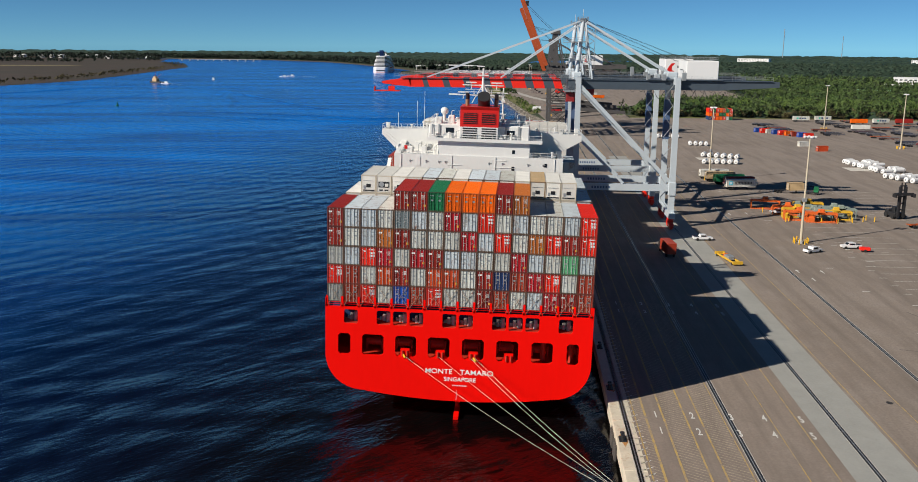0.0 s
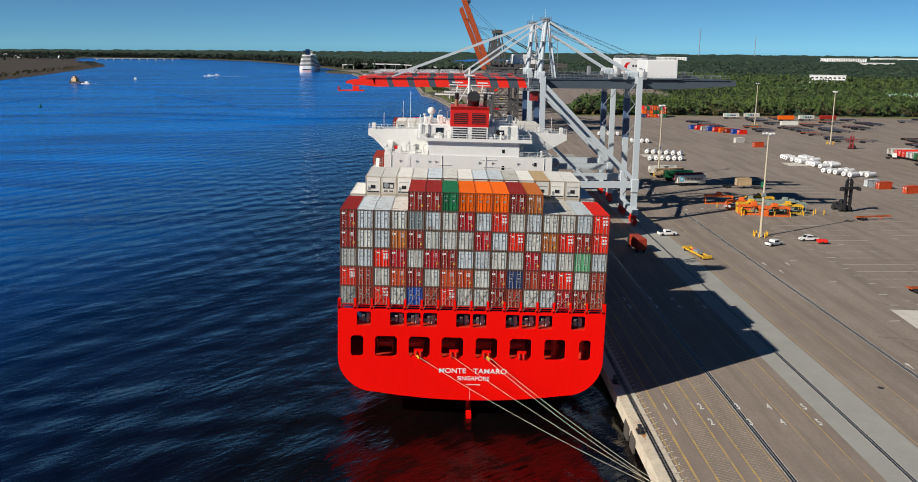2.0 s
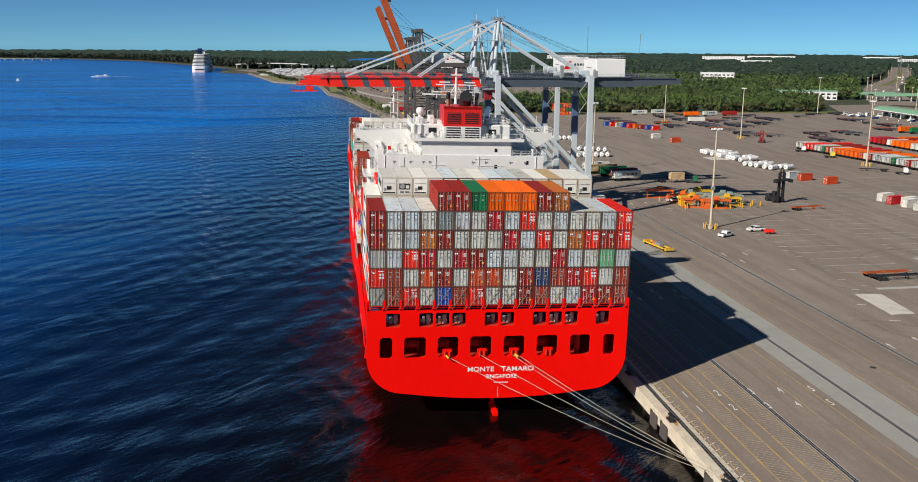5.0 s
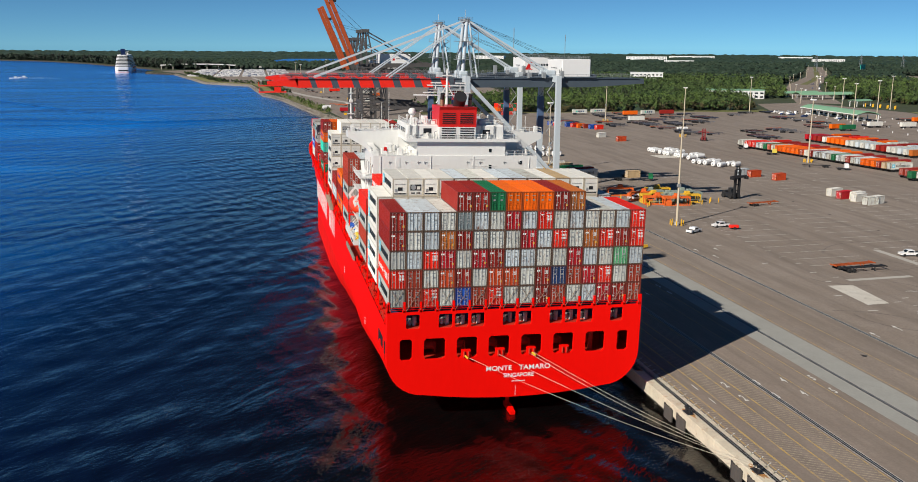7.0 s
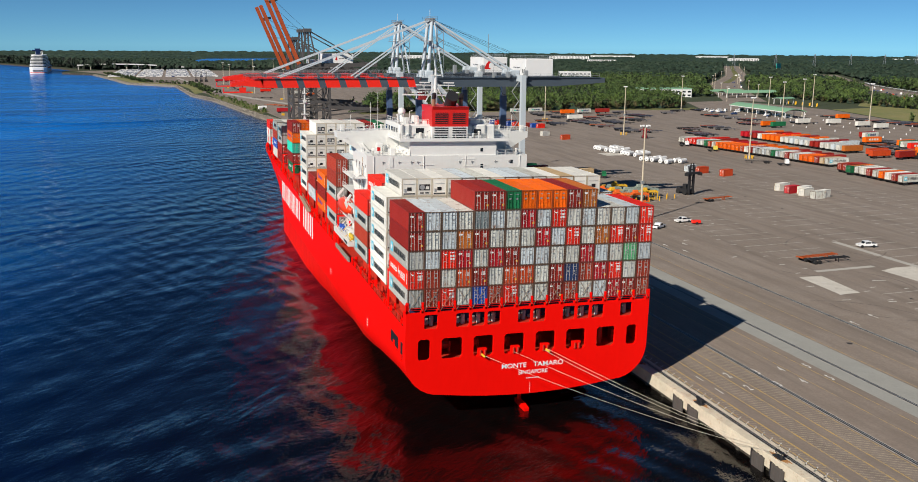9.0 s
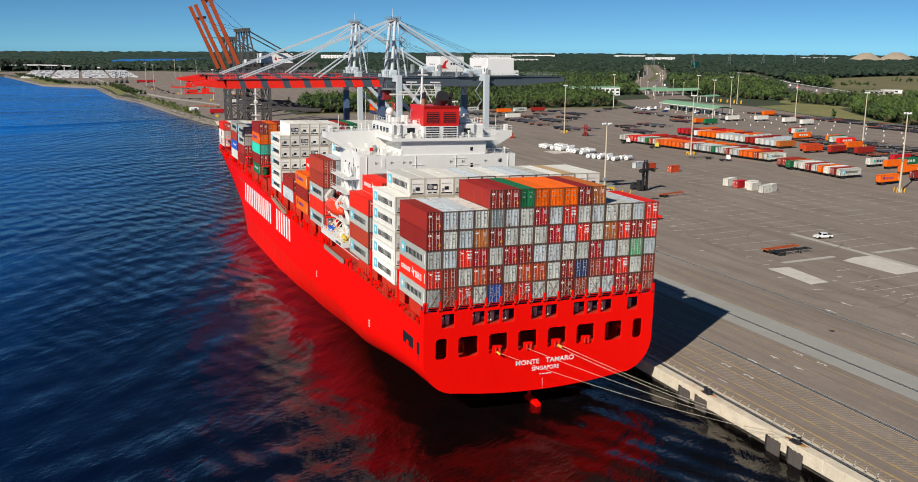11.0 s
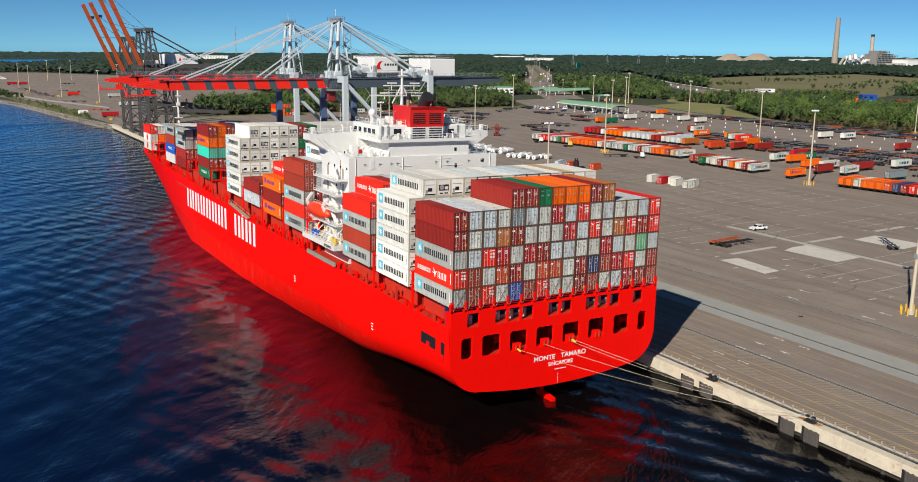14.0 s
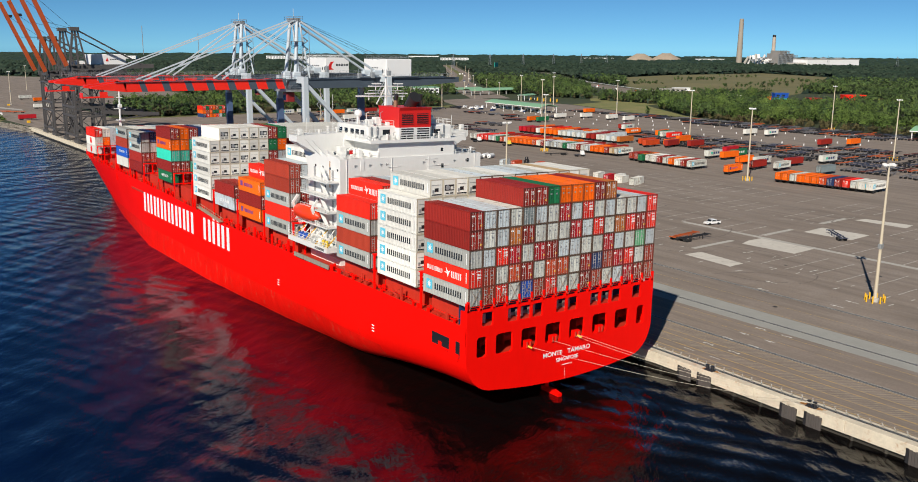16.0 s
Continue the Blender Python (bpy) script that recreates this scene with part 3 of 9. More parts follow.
def pierced(g, wins, z0, z1, w0, w1, c=0.35):
    """A band of plate from z0 to z1 with openings w0..w1, corners cut by c."""
    g.box((-b, -0.12, z0), (b, 0.25, w0)).box((-b, -0.12, w1), (b, 0.25, z1))
    xs = [-b] + [x for w in wins for x in w] + [b]
    for a0, a1 in zip(xs[::2], xs[1::2]):
        g.box((a0, -0.12, w0), (a1, 0.25, w1))
    for x0, x1 in wins:
        for x, s in ((x0, 1), (x1, -1)):
            for z, t in ((w0, 1), (w1, -1)):
                g.prism([(x, z), (x + s * c, z), (x, z + t * c)], "y", -0.12, 0.25)


pierced(plate, WIN_LOW, 9.4, 13.6, 9.8, 13.1)
pierced(plate, WIN_UP, 13.6, 17.3, 14.7, 16.9, 0.2)
part("transom", plate, hull_red, ship, "flat red transom plate pierced by two rows of openings")
# bulwarks returning along the sides at the stern
for s, h in ((-1, 18.6), (1, 18.9)):
    part("stern_bulwark", Geo().prism([(0.25, 14.9), (1.6, 14.9), (1.6, 17.3), (0.5, 17.3), (0.5, h), (-0.1, h), (-0.1, 17.3), (0.25, 17.3)], "x", s * 20.25, s * 20.0), hull_red, ship)
part("mooring_deck", Geo().box((-20, 0.3, 9.2), (20, 12, 9.4)).box((-20, 0.3, 13.7), (20, 12, 13.9)).box((-20, 11.8, 9.4), (20, 12, 13.7)), deck_red, ship, "red oxide mooring deck inside the stern")
part("upper_deck", Geo().prism([(-half_breadth(y) + 0.05, y) for y in stations if y < 172] + [(half_breadth(y) - 0.05, y) for y in stations[::-1] if y < 172], "z", 14.2, 14.75), deck_red, ship, "red oxide main deck")
fore = [y for y in stations if y >= 195]
part("forecastle_deck", Geo().prism([(-half_breadth(y) * 0.9 + 0.3, y) for y in fore] + [(half_breadth(y) * 0.9 - 0.3, y) for y in fore[::-1]], "z", 16.2, 16.7), deck_red, ship)
part("rudder", Geo().prism([(0.6, -6), (5.0, -6), (5.0, 0.3), (2.4, 0.5), (0.6, 0.2)], "x", -0.4, 0.4).tube((0, 4.0, 0), (0, 4.0, 3.2), 0.35), hull_red, ship, "bright red rudder head above the water")
# winches and rollers behind the lower openings
for x in (-8.0, -2.6, 2.4, 7.8):
    g = Geo().box((x - 0.7, -0.1, 9.85), (x + 0.7, 0.5, 11.0)).box((x - 1.0, 0.1, 9.5), (x + 1.0, 1.1, 9.9))
    g.tube((x - 0.35, -0.22, 9.9), (x - 0.35, -0.22, 10.8), 0.14, 8, 1).tube((x + 0.35, -0.22, 9.9), (x + 0.35, -0.22, 10.8), 0.14, 8, 1)
    part("fairlead", g, [hull_red, deck_red], ship, "red roller fairlead in a stern opening")
for x in (-13.3, -8.6, -3.4, 2.0, 7.2, 12.6, 17.2):
    g = Geo().tube((x - 1.0, 4.5, 10.6), (x + 1.0, 4.5, 10.6), 0.7, 12).box((x - 1.3, 3.8, 9.4), (x - 1.1, 5.2, 11.2)).box((x + 1.1, 3.8, 9.4), (x + 1.3, 5.2, 11.2))
    part("mooring_winch", g, deck_red, ship)
for x in (13.0, 17.3):
    part("ventilator", Geo().tube((x, 2.5, 9.4), (x, 2.5, 12.4), 0.4, 10).tube((x, 2.5, 12.3), (x, 2.5, 12.7), 0.6, 10), deck_red, ship)
# posts, rail and gear between the container stacks at the stern
for c in range(17):
    x = -20 + 2.5 * c - (0.15 if c else 0)
    part("lashing_post", Geo().box((x - 0.16, -0.1, 17.3), (x + 0.16, 0.3, 18.9)).box((x - 0.3, -0.1, 17.3), (x + 0.3, 0.5, 17.6)), hull_red, ship)
part("stern_rail", Geo().beam((-20, 0.0, 18.0), (20, 0.0, 18.0), 0.07).beam((-20, 0.0, 17.7), (20, 0.0, 17.7), 0.05), hull_red, ship)
# side recess near the stern with dark openings
for y0, y1, z0, z1 in ((4.4, 9.0, 10.4, 12.2), (1.6, 2.6, 9.6, 12.2)):
    part("side_opening", Geo().box((-20.32, y0, z0), (-20.2, y1, z1)), dark, ship, "dark mooring opening in the hull side")
    part("side_roller", Geo().box((-20.5, y0 + 0.2, z0 - 0.3), (-20.25, y1 - 0.2, z0)).box((-20.45, (y0 + y1) / 2 - 0.4, z0), (-20.25, (y0 + y1) / 2 + 0.4, z0 + 0.7)), hull_red, ship)
# hull markings: company lettering as plain bars, small marks
def bars(g, x, y0, y1, z0, z1, count, gaps=(), face=-1, stroke=0.3):
    """Corner pairs of upright bars of letter size on a side face, running forward to aft."""
    step = (y1 - y0) / count
    for i in range(count):
        if i in gaps:
            continue
        for a in (y0 + step * (i + 0.1), y0 + step * (i + 0.9 - stroke)):
            g.append(((x, a, z0), (x + face * 0.012, a + step * stroke, z1)))


g = []
bars(g, -20.26, 92.5, 158.5, 9.2, 14.7, 11, gaps=(3,), stroke=0.27)
for a, b in g + [((-20.26, 99.6, 15.0), (-20.275, 100.8, 15.6)), ((-20.26, 102.2, 15.0), (-20.275, 103.4, 15.6))]:
    part("company_lettering", Geo().box(a, b), white_mark, ship, "tall white bar painted on the hull side")
g = Geo()
for y, z in ((27.0, 7.2), (66, 7.0)):
    for k in range(3):
        g.box((-20.26, y, z + k * 0.5), (-20.28, y + 0.8, z + k * 0.5 + 0.2))
part("draught_mark", g, white_mark, ship)


def writing(words, size, wide, x, z, material, label, tall=1.0):
    c = bpy.data.curves.new("name_lettering", "FONT")
    c.body, c.size, c.extrude, c.align_x, c.align_y = words, size, 0.02, "CENTER", "CENTER"
    c.offset = 0.01 * size
    c.materials.append(material)
    o = new("name_lettering", c)
    o.matrix_basis = pose(x, -0.135, z, 90, 0, 0)
    dg = bpy.context.evaluated_depsgraph_get()
    me = bpy.data.meshes.new_from_object(o.evaluated_get(dg))
    bpy.data.objects.remove(o)
    ob = part("name_lettering", me, None, ship, label)
    k = wide / max(ob.dimensions.x, 0.1)
    ob.matrix_basis = pose(x, -0.135, z, 90, 0, 0) @ Matrix.Diagonal((k, k * tall, 1, 1))
    return ob


writing("MONTE", 1.4, 4.1, -2.75, 7.75, white_mark, "first word of the ship's name in white capitals", 0.9)
writing("TAMARO", 1.4, 5.1, 3.05, 7.75, white_mark, "second word of the ship's name in white capitals", 0.9)
writing("SINGAPORE", 1.0, 4.9, 0.5, 6.55, white_mark, "home port in white capitals")
g = Geo()
for i in range(9):
    g.box((-0.6 + i * 0.25, -0.125, 5.5), (-0.45 + i * 0.25, -0.135, 5.68))
for i in range(7):
    g.box((0.0, -0.125, 3.2 + i * 0.25), (0.1, -0.135, 3.3 + i * 0.25))
part("number_bars", g, white_mark, ship)

# lashing bridges and hatch gear between the bays
BAYS = {0: (0.0, 18.0), 1: (14.3, 18.0), 2: (29.0, 18.05), 3: (61.0, 18.4), 4: (75.3, 18.8), 5: (90.0, 19.2), 6: (104.6, 19.5), 7: (119.5, 19.8), 8: (133.0, 20.2), 9: (146.2, 19.9), 10: (159.2, 20.0), 11: (173.1, 20.0), 12: (188.0, 20.0), 13: (220.0, 19.4)}
for k, (y, z) in BAYS.items():
    w = half_breadth(y + 12) - 0.4
    part("hatch_cover", Geo().box((-w + 1.6, y + (3.0 if k == 0 else 0.1), 14.7), (w - 1.6, y + 12.1, z - 0.05)), deck_red, ship)
    if k in (0,):
        continue
    lb = Geo()
    xs = np.linspace(-w, w, 17)
    for x in xs:
        lb.box((x - 0.14, y - 1.5, 14.7), (x + 0.14, y - 1.1, z + 2.9))
    for zz in (z - 0.1, z + 2.7):
        lb.box((-w, y - 1.7, zz), (w, y - 0.5, zz + 0.18))
    lb.beam((-w, y - 1.6, z + 3.8), (w, y - 1.6, z + 3.8), 0.08)
    part("lashing_bridge", lb, hull_red, ship, "red lashing bridge between container bays")
def base_at(y):
    return float(np.interp(y, [v[0] for v in BAYS.values()], [v[1] for v in BAYS.values()]))


# pedestals, vents and pipes along the port and starboard deck edges
rnd = random.Random(4)
for s in (-1, 1):
    for y in np.arange(3, 248, 2.45):
        if 43 < y < 60:
            continue
        w, t = half_breadth(y) - 0.25, hull_top(y)
        room = max(0.4, base_at(y) - t - 0.3)
        high, wide = min(room, rnd.choice([0.35, 0.5, 0.6, 0.8, 1.0, 2.2])), rnd.uniform(0.2, 0.7)
        at = y + rnd.uniform(-0.7, 0.7)
        g = Geo().box((s * w - 0.16, at, t - 0.6), (s * w + 0.16, at + wide, t + high))
        if rnd.random() < 0.5:
            g.tube((s * (w - 0.9), at + 0.9, t - 0.5), (s * (w - 0.9), at + 0.9, t + rnd.uniform(0.3, 1.3)), rnd.uniform(0.14, 0.34), 8)
        if rnd.random() < 0.45:
            g.beam((s * (w - 0.3), at, t + 0.3), (s * (w - 0.3), at + 2.4, t + min(room, rnd.uniform(0.3, 1.6))), 0.14)
        if rnd.random() < 0.35:
            g.tube((s * (w - 0.5), at + 0.3, t + 0.15), (s * (w - 0.5), at + 2.6, t + 0.15), 0.13, 6)
        if rnd.random() < 0.25:
            g.ball((s * (w - 0.4), at + 1.4, t + 0.5), 0.38, 4)
        part("deck_pedestal", g, hull_red if rnd.random() < 0.7 else deck_red, ship)
    part("deck_rail", Geo().beam((s * 20.1, 2, 15.9), (s * 20.1, 43, 15.9), 0.06).beam((s * 20.1, 60, 16.1), (s * 20.1, 95, 16.2), 0.06), hull_red, ship)

# stowed gangway on the port side
gang = Geo().beam((-20.6, 97, 15.6), (-20.6, 112, 17.0), 0.9, 0.15)
for k in (-0.4, 0.4):
    gang.beam((-20.6 + k, 97, 16.4), (-20.6 + k, 112, 17.8), 0.07)
    for i in range(11):
        gang.beam((-20.6 + k, 97 + 1.5 * i, 15.6 + 0.14 * i), (-20.6 + k, 97 + 1.5 * i, 16.4 + 0.14 * i), 0.06)
part("stowed_gangway", gang, mat("gangway_alloy", (0.42, 0.36, 0.26), 0.5, 0.2), ship, "tan aluminium gangway stowed along the side")

# ---- accommodation block ----
house = part("accommodation_block", Geo().box((-15.4, 46, 14.7), (15.4, 58.5, 35.3)), ship_white, ship, "white accommodation block")
part("upper_house", Geo().box((-8.0, 46.3, 35.3), (10.0, 58, 38.1)), ship_white, ship)
part("wing_root", Geo().box((-10.4, 55.8, 35.28), (-7.95, 59.3, 38.2)), ship_white, ship)
part("wing_root", Geo().box((9.95, 55.8, 35.28), (10.4, 59.3, 38.2)), ship_white, ship)
part("overhang_deck", Geo().box((-10.2, 45.5, 38.1), (12.4, 59, 38.55)).box((-10.2, 45.5, 38.55), (12.4, 45.6, 38.75)), ship_white, ship, "white deck overhanging the block")
part("bridge_house", Geo().rbox((-10.0, 47.2, 38.55), (9.9, 59.5, 41.3), 0.25), ship_white, ship)
part("casing", Geo().box((-3.65, 45.8, 38.5), (3.65, 53, 41.0)), ship_white, ship)
for x0 in (-3.2, 0.5):
    g = Geo()
    for i in range(5):
        g.box((x0, 45.72, 38.75 + i * 0.46), (x0 + 2.8, 45.85, 38.98 + i * 0.46))
    part("louvre", g, dark, ship, "dark louvre grille")
fun = Geo().prism([(45.8, 41.0), (53.4, 41.0), (53.4, 44.3), (53.7, 44.9), (45.4, 44.9), (45.8, 44.3)], "x", -3.75, 3.75)
funnel = part("funnel", fun, funnel_red, ship, "red funnel with black exhaust pipes")
for x0 in (-3.1, 0.45):
    part("grille_backing", Geo().box((x0, 45.73, 41.6), (x0 + 2.65, 45.8, 43.7)), dark, funnel, "black louvred grille")
    for i in range(5):
        part("grille_slat", Geo().box((x0, 45.62, 41.75 + i * 0.42), (x0 + 2.65, 45.76, 41.86 + i * 0.42)), funnel_red, funnel)
part("main_exhaust", Geo().tube((0.7, 49, 44.8), (0.7, 47.6, 46.3), 1.2, 16).tube((0.7, 47.6, 46.3), (0.7, 46.9, 46.9), 1.25, 16), black_metal, funnel, "fat black exhaust pipe", smooth=True)
for x in (-2.6, 3.1):
    part("small_exhaust", Geo().tube((x, 49, 44.8), (x, 49, 46.2), 0.42, 12, 0).tube((x, 49, 46.2), (x, 48.6, 47.3), 0.42, 12, 1), [mat("copper_pipe", (0.35, 0.2, 0.12), 0.5, 0.5), black_metal], funnel, smooth=True)
# windows on the aft faces
for x, z, w, h in ((-6.6, 39.6, 1.6, 1.0), (5.0, 39.3, 1.9, 1.1), (6.6, 36.0, 0.55, 0.7), (6.6, 32.7, 0.55, 0.8), (13.0, 33.6, 0.5, 0.7)):
    y = 47.14 if z > 38 else (46.24 if z > 35.3 else 45.94)
    part("window", Geo().box((x, y, z), (x + w, y + 0.08, z + h)), glass_dark, house, "dark framed window")
for x in (-13.6, -10.4, -7.9, -6.6, 2.0, 4.6, 9.6, 12.6):
    part("wall_fitting", Geo().box((x, 45.9, 33.95), (x + 0.6, 46.02, 34.08)).box((x + 0.1, 45.86, 33.75), (x + 0.2, 45.98, 34.2)), steel_grey, house)
for x0, x1, z in ((-6.0, -3.2, 33.4), (2.6, 5.6, 34.6), (3.0, 8.4, 33.2), (-13.8, -9.5, 32.0), (9.0, 14.0, 31.4)):
    part("wall_pipe", Geo().tube((x0, 45.93, z), (x1, 45.93, z), 0.045, 6), ship_white, house)
for x in (-15.2, -5.2, 3.4, 15.0):
    part("down_pipe", Geo().tube((x, 45.92, 28.0), (x, 45.92, 35.2), 0.07, 6), ship_white, house)
part("door", Geo().box((-12.2, 45.92, 33.0), (-11.4, 46.01, 34.9)), ship_white, house)
# bridge wings
wing = [(-20.6, 37.9), (-20.6, 39.1), (-9.9, 39.5), (-9.9, 35.3), (-15.6, 35.3), (-16.4, 35.5)]
for s, nm in ((1, "port"), (-1, "starboard")):
    pts = [(x * s, z) for x, z in wing]
    part("bridge_wing", Geo().prism(pts, "y", 56.0, 59.6), ship_white, ship, "white bridge wing with a sloping underside")
    r = Geo()
    for z in (39.6, 40.1):
        r.beam((s * -20.5, 56.0, z), (s * -10, 56.0, z + 0.3), 0.06).beam((s * -20.5, 56, z), (s * -20.5, 59.5, z), 0.06)
    for i in range(9):
        r.beam((s * (-20.5 + i * 1.3), 56, 39.0), (s * (-20.5 + i * 1.3), 56, 40.2 + i * 0.03), 0.06)
    part("wing_rail", r, ship_white, ship)
    part("wing_equipment", Geo().rbox((s * -19.5 - 0.4, 56.6, 39.1), (s * -19.5 + 0.4, 57.4, 40.4), 0.08).tube((s * -17.5, 58, 39.2), (s * -17.5, 58, 42.4), 0.05, 6), ship_white, ship)
part("bridge_window_band", Geo().box((-9.6, 59.5, 39.6), (9.6, 59.56, 40.8)), glass_dark, house)
part("side_tower", Geo().prism([(46, 14.7), (58.5, 14.7), (59.6, 33.0), (61.5, 36.2), (59.6, 37.4), (46, 35.3)], "x", -16.6, -15.4), ship_white, ship, "white side plating under the bridge wing")
part("side_tower_starboard", Geo().prism([(46, 14.7), (58.5, 14.7), (60, 36), (46, 35.3)], "x", 15.4, 16.6), ship_white, ship)
# port side galleries, stairs and rails
for z in (19.2, 22.1, 25.0, 27.9, 30.8):
    part("gallery", Geo().box((-19.3, 46.3, z), (-16.5, 57.5, z + 0.18)), ship_white, ship)
    r = Geo()
    for h in (0.5, 1.0):
        r.beam((-19.25, 46.3, z + h), (-19.25, 57.5, z + h), 0.06).beam((-19.25, 46.3, z + h), (-16.6, 46.3, z + h), 0.06)
    for i in range(8):
        r.beam((-19.25, 46.3 + i * 1.6, z), (-19.25, 46.3 + i * 1.6, z + 1.0), 0.06)
    part("gallery_rail", r, ship_white, ship)
    part("stair", Geo().beam((-18.2, 48, z), (-18.2, 51, z + 2.9), 0.7, 0.15), ship_white, ship)
    for y in (48.5, 53, 56):
        part("side_door", Geo().box((-16.66, y, z + 0.2), (-16.58, y + 0.8, z + 2.2)), mat("door_grey_%d" % int(z), (0.3, 0.3, 0.3), 0.5), ship)
# rails round the decks
def railing(pts, z, h=1.0, step=1.5):
    r = Geo()
    for (x0, y0), (x1, y1) in zip(pts, pts[1:]):
        for k in (0.5 * h, h):
            r.beam((x0, y0, z + k), (x1, y1, z + k), 0.06)
        m = max(1, int(math.hypot(x1 - x0, y1 - y0) / step))
        for i in range(m + 1):
            r.beam((x0 + (x1 - x0) * i / m, y0 + (y1 - y0) * i / m, z), (x0 + (x1 - x0) * i / m, y0 + (y1 - y0) * i / m, z + h), 0.06)
    return r


part("deck_railing", railing([(-15.3, 58), (-15.3, 46.1), (-8.2, 46.1)], 35.3), ship_white, ship)
part("deck_railing", railing([(10.2, 46.1), (15.3, 46.1), (15.3, 58)], 35.3), ship_white, ship)
part("deck_railing", railing([(-10.1, 58), (-10.1, 45.6), (12.3, 45.6), (12.3, 58)], 38.6), ship_white, ship)
part("deck_railing", railing([(-9.9, 58), (-9.9, 47.3), (-4, 47.3)], 41.3), ship_white, ship)
part("deck_railing", railing([(4, 47.3), (9.8, 47.3), (9.8, 58)], 41.3), ship_white, ship)
for x, y, z, w, d, h in ((-14, 50, 35.3, 1.2, 1.5, 1.1), (-11, 48.5, 35.3, 1.0, 1.0, 1.3), (-12.6, 53, 35.3, 1.4, 1.5, 1.8), (-8.2, 49.5, 41.3, 1.5, 1.5, 1.2), (-5.8, 51, 41.3, 1.2, 1.6, 1.5), (6.2, 50, 41.3, 2.2, 2.2, 1.0), (8.4, 53, 41.3, 1.2, 1.2, 1.6)):
    part("deck_locker", Geo().rbox((x - w / 2, y - d / 2, z), (x + w / 2, y + d / 2, z + h), 0.12), ship_white, ship)
part("lifebuoy_box", Geo().box((-14.6, 45.8, 36.3), (-14.0, 46.05, 37.0)), funnel_red, ship, "small red box on the rail")
part("satellite_dome", Geo().tube((-7.6, 55, 41.3), (-7.6, 55, 42.6), 0.35, 10).ball((-7.6, 55, 43.3), 0.8, 10), ship_white, ship, "white satellite dome", smooth=True)
# signal mast
mast = part("signal_mast", Geo().tube((0, 57, 41.3), (0, 57, 52.0), 0.4, 10, 0, 0.2).beam((-7, 57, 46.6), (4.6, 57, 46.6), 0.3).beam((-4.2, 57, 48.6), (4.2, 57, 48.6), 0.22).beam((0, 57, 48.8), (-2.2, 57, 45.0), 0.2).beam((0, 57, 48.8), (2.2, 57, 45.0), 0.2), ship_white, ship, "white signal mast with radar bars")
for x, z in ((-2.4, 49), (2.8, 49), (-4, 47), (4, 47), (0, 50.5)):
    part("radar_bar", Geo().box((x - 1.1, 56.6, z), (x + 1.1, 56.8, z + 0.25)).tube((x, 57, z - 1.2), (x, 57, z), 0.1, 6), ship_white, mast)
part("mast_rail", railing([(-3.6, 56), (3.6, 56), (3.6, 58), (-3.6, 58), (-3.6, 56)], 46.7), ship_white, mast)
part("antenna", Geo().tube((-12, 57.5, 41), (-12, 57.5, 47), 0.04, 5).tube((-13.5, 57.5, 39.5), (-13.5, 57.5, 45), 0.04, 5), ship_white, ship)
# lifeboat station on the port side
part("boat_platform", Geo().box((-20.6, 44.0, 18.0), (-16.6, 60.6, 18.9)).prism([(-20.6, 18.0), (-20.2, 18.0), (-17.0, 16.0), (-16.6, 16.0), (-16.6, 18.0)], "y", 46, 46.4).prism([(-20.6, 18.0), (-16.6, 18.0), (-16.6, 16.0)], "y", 53, 53.4).prism([(-20.6, 18.0), (-16.6, 18.0), (-16.6, 16.0)], "y", 59, 59.4), ship_white, ship, "white platform at the ship's side")
part("platform_rail", railing([(-20.5, 44.1), (-20.5, 60.5)], 18.9), ship_white, ship)
g = Geo()
for i in range(9):
    g.box((-20.62, 45.2 + i * 0.42, 18.2), (-20.6, 45.5 + i * 0.42, 18.7))
part("platform_lettering", g, black_mark, ship)
ladder_alloy = mat("weathered_alloy", (0.3, 0.27, 0.22), 0.6)
for i in range(10):
    part("ladder_section", Geo().box((-20.75, 43.4 + i * 1.45, 15.1), (-20.45, 44.7 + i * 1.45, 15.9)), ladder_alloy, ship, "weathered alloy ladder section along the hull")
boat = Geo()
prof = [(0, 0.05), (0.06, 0.55), (0.2, 0.9), (0.5, 1.0), (0.8, 0.9), (0.94, 0.55), (1, 0.05)]
ring_n = 12
for i, (u, k) in enumerate(prof):
    for j in range(ring_n):
        a = 6.28319 * j / ring_n
        boat.v.append((-18.7 + 1.6 * k * math.cos(a), 50.5 + u * 10.5, 23.9 + 1.5 * k * math.sin(a) * (1.15 if math.sin(a) > 0 else 0.95)))
    if i:
        for j in range(ring_n):
            boat.f.append(((i - 1) * ring_n + j, (i - 1) * ring_n + (j + 1) % ring_n, i * ring_n + (j + 1) % ring_n, i * ring_n + j))
            boat.m.append(0)
part("lifeboat", boat, mat("lifeboat_orange_red", (0.85, 0.05, 0.01), 0.35, var=0.1), ship, "enclosed orange-red lifeboat on davits", smooth=True)
for y in (51.5, 60):
    part("davit", Geo().beam((-17.4, y, 18.9), (-19.8, y, 25.5), 0.45, 0.5).beam((-19.8, y, 25.5), (-18.6, y, 27.0), 0.4).beam((-16.8, y, 22), (-19.2, y, 22.2), 0.35), ship_white, ship, "white lifeboat davit")
